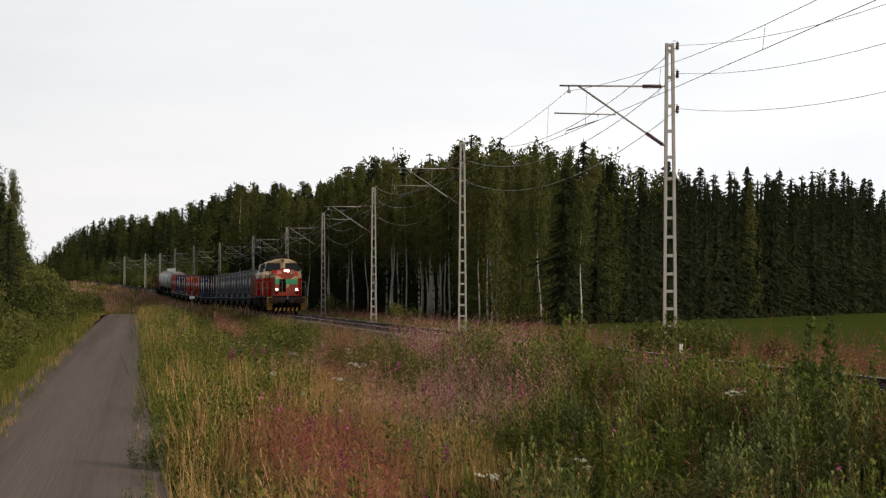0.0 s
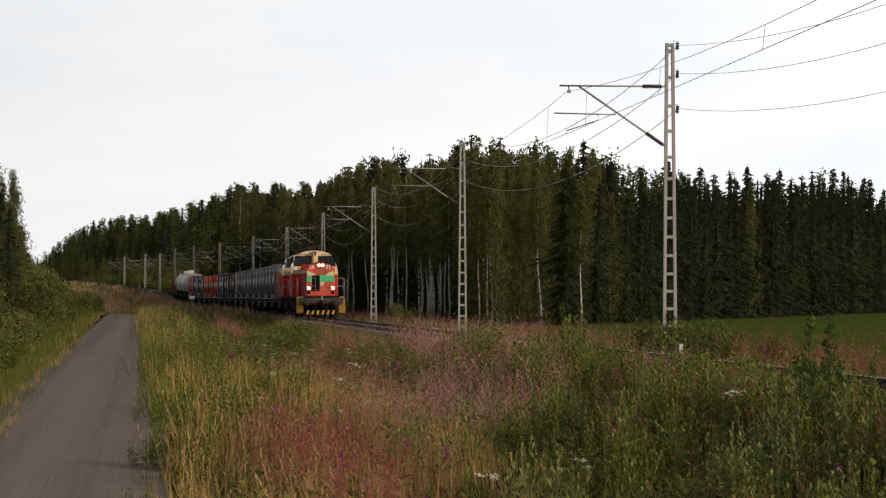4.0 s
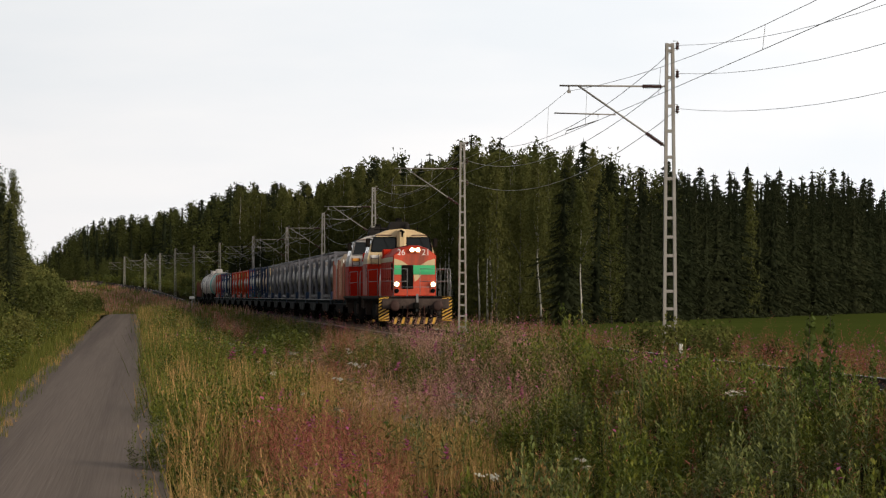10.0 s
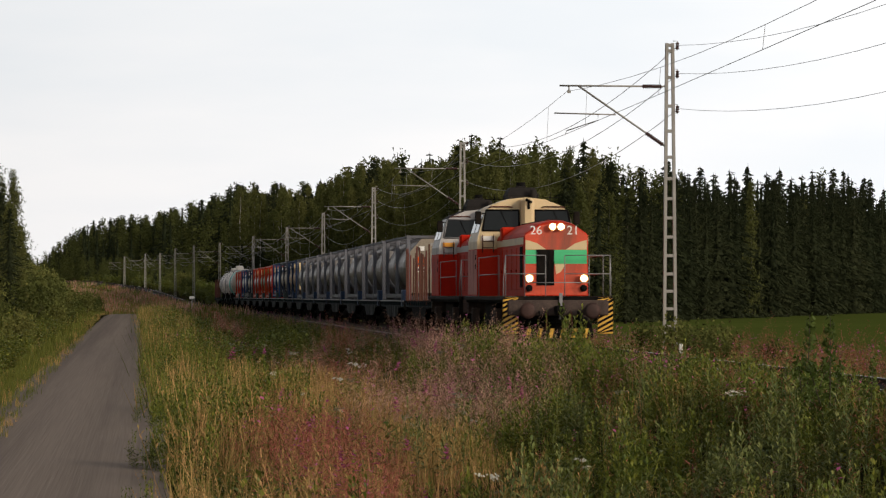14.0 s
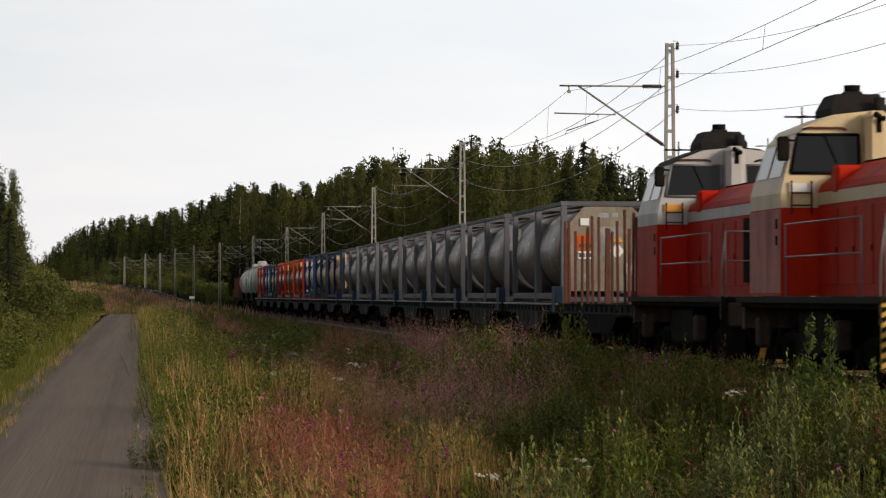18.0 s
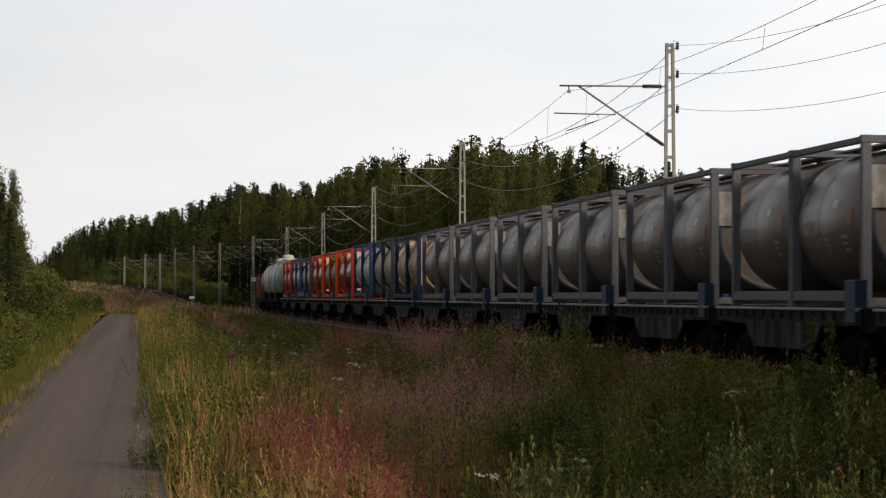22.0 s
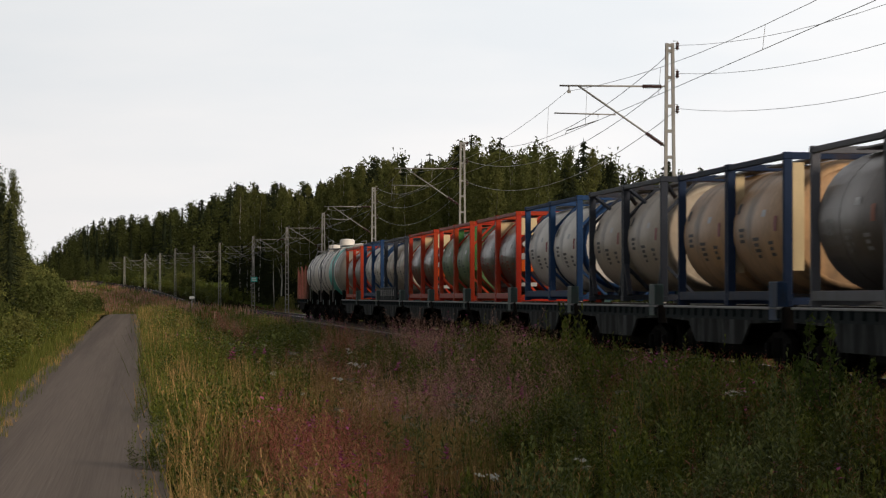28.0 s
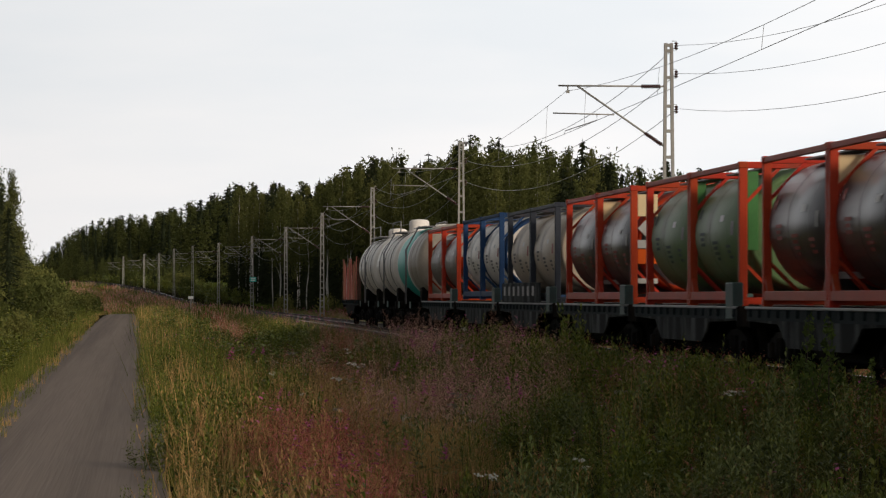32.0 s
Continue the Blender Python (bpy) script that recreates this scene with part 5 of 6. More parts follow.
def birch_mesh(h, bare, spread, clumps, per, size, taper=0.85, bark=None):
    bark = bark or M_BIRCHBARK
    trunk, pts = Geo(), []
    lean = rnd.normal(0, 0.012, 2)
    for k in range(9):
        z = h * 0.97 * k / 8
        pts.append((lean[0] * z + 0.10 * math.sin(k * 1.3), lean[1] * z + 0.08 * math.cos(k * 1.7), z))
    trunk.tube(pts, [0.0064 * h * (1 - 0.93 * k / 8) + 0.012 for k in range(9)], 7)
    cs, limbs = [], []
    for k in range(clumps):
        u = (k + rnd.uniform()) / clumps
        z = h * (bare + (1.02 - bare) * u)
        r = spread * min(1.0, 0.35 + 2.2 * u) * (1.02 - u) ** taper * rnd.uniform(0.2, 1.0)
        a = rnd.uniform(0, 2 * math.pi)
        c = np.array([r * math.cos(a), r * math.sin(a), z])
        cs.append(c)
        if k % 18 == 0:
            zb = z - r * 0.9
            i = min(7, max(0, int(zb / (h * 0.97) * 8)))
            limbs.append(Geo().tube([pts[i], (c[0] * 0.6, c[1] * 0.6, (zb + z) / 2), tuple(c)], [0.05, 0.03, 0.008], 4).mesh("limb", bark))
    cs = np.array(cs)
    near = np.clip(1.04 - (cs[:, 2] / h - bare) / (1.02 - bare), 0.0, 1.0)
    loose = np.repeat(0.30 + 0.70 * near ** 0.7, per)[:, None] * spread / 1.9
    cen = np.repeat(cs, per, 0) + np.clip(rnd.normal(size=(clumps * per, 3)), -1.7, 1.7) * np.array([0.40, 0.40, 0.52]) * loose
    v, f = leaf_quads(cen, size, 0.9, 0.5)
    m = clumps * 2
    w = rnd.uniform(0.02, 0.93, m)
    q, a = spread * 0.75 * np.minimum(1, 0.35 + 2.2 * w) * (1 - w) ** 0.85 * rnd.uniform(0, 1, m), rnd.uniform(0, 6.28, m)
    v2, f2 = leaf_quads(np.stack([q * np.cos(a), q * np.sin(a), h * (bare + (1 - bare) * w)], 1), size * 1.7)
    v, f = np.concatenate([v, v2]), np.concatenate([f, f2 + len(v)])
    return (trunk.mesh("trunk", bark), big_mesh("crown", v, f, np.zeros(len(f)), M_LEAF), *limbs)


def spruce_mesh(h, spread, whorls, bare=0.04, boughs=7, sprays=7, blunt=0.88):
    """Whorls of drooping boughs, each a row of hanging needle sprays, round a ragged dark core."""
    trunk = Geo().tube([(0, 0, 0), (0.03, 0, h * 0.5), (0, 0, h)], [0.011 * h + 0.03, 0.007 * h + 0.02, 0.01], 6).mesh("trunk", M_BARK)
    vs, fs = [], []
    level = lambda u: h * (bare + (0.985 - bare) * (1 - (1 - u) ** 1.25))
    for k in range(whorls):
        u = (k + rnd.uniform(0.1, 0.9)) / whorls
        z0 = level(u)
        left = 1 - z0 / h
        step = level(min(1.0, u + 1 / whorls)) - z0 + 0.05
        full = (spread * min(1.0, 1.5 * left) ** blunt + 0.06) * rnd.uniform(0.70, 1.15)
        base, turn = len(vs), rnd.uniform(0, 6.28)
        vs.append((0, 0, min(h, z0 + 1.2 * step)))
        for j in range(6):
            r = full * rnd.uniform(0.12, 0.36)
            a = turn + 2 * math.pi * (j + rnd.normal(0, 0.2)) / 6
            vs.append((r * math.cos(a), r * math.sin(a), max(0.05, z0 - 1.1 * step - 0.3 * r)))
        fs += [(base, base + 1 + j, base + 1 + (j + 1) % 6) for j in range(6)]
        up = shore(u, 0.55, 1.0)
        for b in range(boughs):
            a = turn + 2 * math.pi * (b + rnd.normal(0, 0.3)) / boughs
            reach = full * rnd.uniform(0.55, 1.2)
            c, s = math.cos(a), math.sin(a)
            zb = z0 + rnd.normal(0, 0.5) * step
            for q in range(sprays):
                e = 0.2 + 0.8 * (q + rnd.uniform(0.2, 0.8)) / sprays
                r = reach * e
                z = zb - 0.45 * r + 0.15 * r * e * e
                side = 0 if q == sprays - 1 else -1 if q % 2 else 1
                size = (0.16 + 0.24 * reach) * rnd.uniform(0.7, 1.3) * (1.15 - 0.45 * e)
                thin = 1 - 0.35 * up
                out = Vector(((c * 0.75 - s * side * 0.8 + rnd.normal(0, 0.25)) * thin, (s * 0.75 + c * side * 0.8 + rnd.normal(0, 0.25)) * thin, -0.50 + 0.15 * (side == 0) + rnd.normal(0, 0.2)))
                p = Vector((r * c, r * s, min(h, z)))
                w = Vector((rnd.normal(0, 0.4), rnd.normal(0, 0.4), 1.0)).normalized() * size * (0.17 + 0.22 * up)
                n = len(vs)
                vs += [tuple(p - w), tuple(p + w), tuple(p + out * size)]
                fs.append((n, n + 1, n + 2))
    for q in range(6):
        a, n = q * 1.05, len(vs)
        vs += [(0.10 * math.cos(a), 0.10 * math.sin(a), h * 0.93), (-0.06 * math.sin(a), 0.06 * math.cos(a), h * 0.92), (0, 0, h * rnd.uniform(0.97, 1.015))]
        fs.append((n, n + 1, n + 2))
    v = np.array(vs)
    v[:, 2] = np.maximum(v[:, 2], 0.05)
    return trunk, big_mesh("crown", v, np.array(fs), np.zeros(len(fs)), M_NEEDLE)


def bush_mesh(h, spread, clumps, per, size, material=None):
    stems, cs = [], []
    for k in range(clumps):
        a, u = rnd.uniform(0, 2 * math.pi), rnd.uniform(0.15, 1.0)
        r = spread * math.sqrt(rnd.uniform(0.02, 1)) * (1 - 0.5 * u * u)
        c = np.array([r * math.cos(a), r * math.sin(a), h * u])
        cs.append(c)
        if k % 15 == 0:
            stems.append(Geo().tube([(c[0] * 0.12, c[1] * 0.12, -0.1), (c[0] * 0.6, c[1] * 0.6, c[2] * 0.6), tuple(c)], [0.03, 0.02, 0.006], 4).mesh("stem", M_BARK))
    cen = np.repeat(np.array(cs), per, 0) + rnd.normal(size=(clumps * per, 3)) * np.array([0.16, 0.16, 0.16]) * (spread + h) * 0.5
    cen[:, 2] = np.maximum(cen[:, 2], 0.05)
    v, f = leaf_quads(cen, size)
    return (big_mesh("foliage", v, f, np.zeros(len(f)), material or M_WILLOW), *stems)


def sapling_mesh(h, stems):
    """Upright leafy shoots from one root, bushier below, pointed above."""
    cs, out = [], []
    for k in range(stems):
        a, top, lean = k * 2.3 + rnd.normal(0, 0.3), h * (1.0 if k == 0 else rnd.uniform(0.45, 0.8)), 0.03 if k == 0 else rnd.uniform(0.10, 0.28)
        tip = (math.cos(a) * lean * top, math.sin(a) * lean * top, top)
        out.append(Geo().tube([(0, 0, -0.1), (tip[0] * 0.35, tip[1] * 0.35, top * 0.5), tip], [0.012, 0.008, 0.003], 4).mesh("stem", M_BARK))
        m = int(130 * top)
        u = rnd.uniform(0.18, 1.0, m)
        q, b = 0.17 * h / 1.6 * (1.05 - u) ** 0.7 * rnd.uniform(0.2, 1, m) + 0.02, rnd.uniform(0, 6.28, m)
        cs.append(np.stack([tip[0] * u ** 1.3 + q * np.cos(b), tip[1] * u ** 1.3 + q * np.sin(b), top * u], 1))
    v, f = leaf_quads(np.concatenate(cs), 0.065)
    return (big_mesh("foliage", v, f, np.zeros(len(f)), M_SAPLING), *out)


def plant(name, label, category, group, meshes):
    t = thing(name, label, category, group)
    for m in meshes:
        part(m.name.split(".")[0], m, None, t)
    return t


def stand(protos, s, o, size, dz=0.0):
    """Sets a copy of one of protos at a spot of the plan."""
    x, y, z = spot(s, o, dz)
    k = protos[int(rnd.integers(len(protos)))]
    ob = copy_thing(k, Matrix())
    ob.matrix_basis = Matrix.LocRotScale((x, y, z - 0.05), Euler((rnd.normal(0, 0.015), rnd.normal(0, 0.015), rnd.uniform(0, 6.28))), Vector((1, 1, 1)) * size)
    return ob


BIRCH = [plant("birch", "tall birch with a white trunk at the edge of the wood", "tree", "birches of the wood", birch_mesh(14.0, b, sp, 90, 28, 0.24)) for b, sp in ((0.46, 2.3), (0.36, 2.6), (0.54, 2.1), (0.42, 2.0))]
LEAFY = [plant("aspen", "slender olive green aspen in leaf down to the ground", "tree", "leafy trees by the field", birch_mesh(14.0, b, sp, 100, 28, 0.24, bark=M_ASPENBARK)) for b, sp in ((0.03, 2.2), (0.06, 2.6), (0.04, 1.9), (0.08, 2.3))]
BROAD = [plant("birch", "broad birch with an open crown beside the road", "tree", "birches by the road", birch_mesh(14.0, b, sp, 90, 24, 0.26, 0.42)) for b, sp in ((0.10, 3.2), (0.08, 2.9))]
SPRUCE = [plant("spruce", "dark green spruce in the dense wood", "tree", "spruces of the wood", spruce_mesh(13.5, sp, w, b, 6, 7, bl)) for sp, w, b, bl in ((2.4, 36, 0.03, 0.90), (2.1, 36, 0.05, 0.82), (2.6, 36, 0.02, 0.86), (2.3, 34, 0.04, 0.78), (1.9, 36, 0.05, 0.90))]
THIN = {"birch": [birch_mesh(14.0, 0.12, sp, 48, 14, 0.36)[1] for sp in (2.0, 2.6, 3.2)], "spruce": [spruce_mesh(13.5, sp, 24, 0.03, 4, 4, bl)[1] for sp, bl in ((2.1, 0.9), (2.6, 0.85), (3.0, 0.8))]}
SAPLINGS = [plant("sapling", "young leafy sapling beside the track", "sapling", "saplings by the track", sapling_mesh(1.7, n)) for n in (3, 4, 2)]
BUSHES = [plant("bush", "leafy green willow bush", "bush", "bushes by the line", bush_mesh(1.9, 1.1, 30, 26, 0.16)) for _ in range(3)]


# rise of the wood's tree tops over the eye, in degrees, against the bearing to the right of the view's axis
TOPS = ((-8.0, 0.4), (-6.15, 0.55), (-5.85, 0.86), (-5.5, 1.07), (-5.2, 1.2), (-4.4, 1.26), (-3.75, 1.45), (-3.1, 1.72), (-1.95, 1.8), (-1.4, 2.02), (-0.7, 2.15), (-0.2, 2.05), (0.2, 2.32), (0.4, 2.40),
        (0.85, 2.36), (1.45, 2.27), (2.2, 2.18), (2.8, 1.97), (3.6, 1.90), (4.1, 1.85), (5.2, 1.85), (5.8, 1.88), (6.3, 1.77), (6.8, 1.67), (9.0, 1.6))


def tall(s, o, lo=0.80, hi=1.02):
    """A natural height for a tree at a spot, under the wood's skyline."""
    x, y, z = spot(s, o)
    b = math.degrees(math.atan2(x, y))
    for (a0, t0), (a1, t1) in zip(TOPS, TOPS[1:]):
        if b <= a1:
            break
    t = t0 + (t1 - t0) * min(1, max(0, (b - a0) / (a1 - a0)))
    top = math.tan(radians(t)) * math.hypot(x, y) + EYE[2] - z
    return max(2.0, top * rnd.uniform(lo, hi))


FAR_WOOD = []


def tree(kind, s, o, h, joined=False):
    if joined:
        FAR_WOOD.append(("birch" if kind == "aspen" else kind, s, o, h))
    else:
        stand({"birch": BIRCH, "aspen": LEAFY, "spruce": SPRUCE}[kind], s, o, h / (13.5 if kind == "spruce" else 14.6))


def make_wood():
    # edge along the railway, front to back
    for row, off in enumerate((13.0, 15.5, 19.0, 24.0, 30.0)):
        s = max(240.0, 250 + (off - 16) * 2.6)
        while s < 650:
            s += (2.9 if row < 3 else 4.0) * rnd.uniform(0.6, 1.5) * (1.0 if s < 420 else 1.4)
            kind = "birch" if rnd.uniform() < (0.88 if s < 330 else 0.68 if s < 430 else 0.35) else "spruce"
            h = tall(s, off, 0.76, 1.0) if row < 3 else tall(s, off, 0.80, 1.05)
            if row == 0 and kind == "spruce":
                h *= rnd.uniform(0.45, 0.8)
            if kind == "birch" and s < 285 + 8 * row:
                kind = "aspen"
            tree("birch" if row >= 3 and kind == "aspen" else kind, s, off + rnd.normal(0, 0.9), h, row >= 3)
    # edge along the field
    for row in range(9):
        o = 15.0 + row * 1.0
        while o < 72:
            o += rnd.uniform(1.0, 2.1)
            s = 246 + (o - 16) * 2.6 + row * 5 + rnd.normal(0, 1.2)
            kind = "spruce" if rnd.uniform() < (0.15 if o < 22 else 0.97) else "aspen"
            k = 0.925 + 0.18 * noise.noise((o * 0.23, row * 0.6, 4.0))
            tree(kind, s, o, k * tall(s, o, 0.80, 1.10), row >= 4)
    # birches with bare white stems in front of the wood
    for y, bearing, h in ((250, 0.74, 0.92), (251.5, 0.67, 0.86), (256, 0.55, 0.8), (262, 0.95, 0.84), (300, -0.34, 0.9), (296, -0.22, 0.84), (330, -0.77, 0.9), (331, -0.70, 0.8), (380, -1.46, 0.9), (378, -1.38, 0.85), (280, 0.10, 0.9), (284, 0.02, 0.8), (310, -0.55, 0.85), (350, -1.05, 0.88), (352, -1.15, 0.8), (244, 2.12, 0.8), (248, 1.5, 0.85), (400, -1.75, 0.9)):
        s, o = along(y * math.tan(radians(bearing)), y)
        stand(BIRCH[:3:2], s, max(o, 9.5), h * tall(s, o, 1.0, 1.0) / 14.6)
    # wooded hill beyond the bend
    for i in range(780):
        y = rnd.uniform(600, 1040) if i < 520 else rnd.uniform(850, 1040)
        s, o = along(y * rnd.uniform(-0.109, -0.050), y)
        if o > 9 and (y > 840 or s < 600):
            tree("spruce" if rnd.uniform() < 0.5 else "birch", s, o, tall(s, o, 0.66, 1.04), True)
    for i in range(520):
        y, q = rnd.uniform(610, 860), rnd.uniform(-0.108, -0.066)
        s, o = along(y * q, y)
        if o > 8:
            top = math.tan(radians(0.22 + 0.48 * (y - 610) / 250)) * y + EYE[2] - spot(s, o)[2]
            tree("spruce" if rnd.uniform() < 0.2 else "birch", s, o, max(1.8, top * rnd.uniform(0.7, 1.05)), True)
    join_far_wood()


def join_far_wood():
    """The depths of the wood and the hill beyond it, as one mass."""
    arrays = {}
    for kind, protos in THIN.items():
        arrays[kind] = []
        for me in protos:
            v = np.empty(len(me.vertices) * 3, dtype=np.float32)
            me.vertices.foreach_get("co", v)
            f = np.empty(len(me.polygons) * 3, dtype=np.int32)
            me.loops.foreach_get("vertex_index", f)
            arrays[kind].append((v.reshape(-1, 3), f.reshape(-1, 3)))
    vs, fs, slots, count = [], [], [], 0
    for kind, s, o, h in FAR_WOOD:
        v, f = arrays[kind][int(rnd.integers(len(arrays[kind])))]
        a, k = rnd.uniform(0, 6.28), h / (14.6 if kind == "birch" else 13.5)
        wide = k * (1.4 if s > 560 else 1.1)
        c, q = math.cos(a) * wide, math.sin(a) * wide
        x, y, z = spot(s, o)
        vs.append(np.stack([v[:, 0] * c - v[:, 1] * q + x, v[:, 0] * q + v[:, 1] * c + y, v[:, 2] * k + z], 1))
        fs.append(f + count)
        count += len(v)
        slots += [0 if kind == "birch" else 1] * len(f)
    me = big_mesh("far_wood", np.concatenate(vs), np.concatenate(fs), np.array(slots), M_LEAF, M_NEEDLE)
    tagged(new("far_wood", me), "dense mixed wood of spruce and birch", "wood", kind="stuff")


def make_left():
    # trees and bushes beyond the road
    for s, o, h in ((186, -18.2, 6.4), (192, -18.9, 7.6), (199, -19.3, 8.4), (196, -18.3, 5.2), (205, -18.6, 5.4), (214, -19.4, 8.2), (226, -20.4, 8.8), (240, -21.2, 9.2), (198, -19.0, 6.0), (252, -21.4, 8.0), (262, -21.2, 6.8), (275, -21.0, 5.6), (222, -18.6, 6.2)):
        tree("spruce", s, o, (h - 0.8 * lift(s)) * rnd.uniform(0.92, 1.05))
    for s, o, h in ((209, -18.3, 6.0), (232, -19.2, 9.6), (246, -19.9, 9.0), (196, -18.0, 5.6), (190, -18.4, 6.5)):
        tree("aspen", s, o, h - 0.8 * lift(s))
    for s, o, h in ((199, -19.4, 9.0), (206, -18.9, 7.2)):
        stand(BROAD, s, o, (h - 0.8 * lift(s)) / 14.6)
    for i in range(110):
        s = rnd.uniform(95, 420)
        o = -16.6 - rnd.uniform(0, 3.5 + s * 0.008) + 0.004 * s
        stand(BUSHES, s, o, (rnd.uniform(0.4, 0.8) + max(0, -o - 17.5) * 0.18) * (0.8 + 0.45 * shore(s, 100, 220)))
    for s, o, k in ((205, -17.1, 1.2), (214, -17.0, 1.1), (222, -17.3, 1.1), (232, -17.4, 1.0), (240, -17.6, 1.1), (255, -17.9, 1.0), (198, -17.4, 1.3), (182, -17.2, 1.1), (322, 4.6, 1.0), (310, 5.4, 0.8), (250, 5.5, 0.8), (246, 6.2, 0.7), (262, 6.5, 0.6), (420, 6, 1.2), (440, 7, 1.0), (103, 2.7, 0.68), (99, 3.3, 0.62), (106, 4.0, 0.7), (95, 2.7, 0.5), (92, 3.6, 0.5), (111, 3.2, 0.6), (101, 3.9, 0.6), (97, 2.6, 0.55)):
        stand(BUSHES, s, o, k)
    for i in range(70):
        y = rnd.uniform(540, 760)
        s, o = along(y * rnd.uniform(-0.110, -0.068), y)
        if o > 5:
            stand(BUSHES, s, o, rnd.uniform(0.6, 1.7))
    for s, o, k in ((52.3, -2.75, 1.1), (50.3, -2.8, 1.12), (51, -2.9, 0.75), (49.5, -2.4, 0.7), (54, -2.8, 0.6), (48.0, -2.8, 0.65), (60, -3.0, 0.5), (86, -2.4, 0.65), (90, -2.6, 0.6), (80, -2.8, 0.6), (99, -2.5, 0.55),
                    (64, -2.7, 0.6), (46, -2.6, 0.8), (72, -3.2, 0.55), (95, -3.0, 0.7), (97, -3.3, 0.6)):
        stand(SAPLINGS, s, o, k)


make_wood()
make_left()
for i, k in enumerate(BIRCH + LEAFY + SPRUCE):
    k.matrix_basis = Matrix.Translation(spot(300 + 7 * i, 17.5)) @ Matrix.Scale(tall(300 + 7 * i, 17.5) / 14.6, 4)
for i, k in enumerate(BUSHES):
    k.matrix_basis = Matrix.Translation(spot(150 + 20 * i, -18.5)) @ Matrix.Scale(0.6, 4)
for i, k in enumerate(BROAD):
    k.matrix_basis = Matrix.Translation(spot(228 + 14 * i, -21.0)) @ Matrix.Scale(0.6, 4)
for i, k in enumerate(SAPLINGS):
    k.matrix_basis = Matrix.Translation(spot(107 + 2 * i, -2.7 - 0.3 * i)) @ Matrix.Scale(0.5, 4)


# ---- meadow ----
def blade(h, w, bend, a, base=(0, 0)):
    d = np.array([math.cos(a), math.sin(a)])
    s = np.array([-d[1], d[0]]) * w / 2
    out = []
    for z, q, ww in ((0, 0, 1), (h * 0.6, bend * 0.35, 0.8), (h, bend, 0.15)):
        c = np.array(base) + d * q
        out += [(*(c - s * ww), z), (*(c + s * ww), z)]
    return out


def stalk(h, w, a=0.0):
    c, s = math.cos(a) * w / 2, math.sin(a) * w / 2
    return [(-c, -s, 0), (c, s, 0), (c * 0.6, s * 0.6, h), (-c * 0.6, -s * 0.6, h)]


class Herb:
    """A template plant: quads with a material slot."""

    def __init__(self):
        self.v, self.m = [], []

    def quad(self, pts, slot):
        self.v += [tuple(p) for p in pts]
        self.m.append(slot)

    def leaf(self, p, a, length, w, tilt, slot):
        d = np.array([math.cos(a) * math.cos(tilt), math.sin(a) * math.cos(tilt), math.sin(tilt)])
        s = np.array([-math.sin(a), math.cos(a), 0.0]) * w / 2
        p = np.array(p, float)
        m = p + d * length * 0.5 + np.array([0, 0, 0.03 * length])
        self.quad([p, m + s, p + d * length - np.array([0, 0, 0.12 * length]), m - s], slot)

    def arrays(self):
        return np.array(self.v, float), np.array(self.m)


SLOTS = (M_GRASS, M_STRAW, M_HERB, M_PODS, M_PINK, M_UMBEL, M_FLUFF, M_SAGE)
G_, S_, H_, P_, K_, U_, F_, A_ = range(8)


def tuft(n, h, w, slot, spread=0.12):
    t = Herb()
    for _ in range(n):
        a = rnd.uniform(0, 6.28)
        b = blade(h * rnd.uniform(0.6, 1.15), w, h * rnd.uniform(0.1, 0.45), a, rnd.normal(0, spread, 2))
        t.quad([b[0], b[1], b[3], b[2]], slot)
        t.quad([b[2], b[3], b[5], b[4]], slot)
    return t


def straw_tuft(n, h):
    t = tuft(n, h * 0.8, 0.011, S_)
    for _ in range(4):
        x, y = rnd.normal(0, 0.08, 2)
        lx, ly = rnd.normal(0, 0.24, 2)
        hh = h * rnd.uniform(0.9, 1.25)
        t.quad([(p[0] + x + lx * p[2], p[1] + y + ly * p[2], p[2]) for p in stalk(hh, 0.008, rnd.uniform(0, 3))], S_)
        for k in range(4):
            z = hh * (0.84 + 0.05 * k)
            t.leaf((x + lx * z, y + ly * z, z), rnd.uniform(0, 6.28), 0.08, 0.016, 0.9, S_)
    return t


def fireweed(h, pods, blooms, slot=P_):
    """A leafy stem under a feathery plume of thin pods, with the last flowers at its tip."""
    t = Herb()
    lean, curl = rnd.normal(0, 0.13, 2), rnd.normal(0, 0.10, 2)
    at = lambda z: (lean[0] * z + curl[0] * z * z, lean[1] * z + curl[1] * z * z, z)
    t.quad([(p[0] + lean[0] * p[2], p[1] + lean[1] * p[2], p[2]) for p in stalk(h * 0.6, 0.007, rnd.uniform(0, 3))], H_)
    for k in range(10):
        z = h * (0.10 + 0.42 * k / 10)
        t.leaf(at(z), k * 2.4, 0.11 + 0.04 * rnd.uniform(), 0.018, 0.5, H_ if k % 3 else slot)
    for k in range(pods):
        u = (k + rnd.uniform()) / pods
        t.leaf(at(h * (0.38 + 0.56 * u)), rnd.uniform(0, 6.28), 0.19 * (1.1 - 0.75 * u), 0.009, rnd.uniform(-0.25, 0.75), slot)
    for k in range(blooms):
        u = k / max(1, blooms)
        t.leaf(at(h * (0.80 + 0.20 * u)), rnd.uniform(0, 6.28), 0.085 * (1.2 - 0.8 * u), 0.05, rnd.uniform(-0.4, 0.8), K_)
    return t


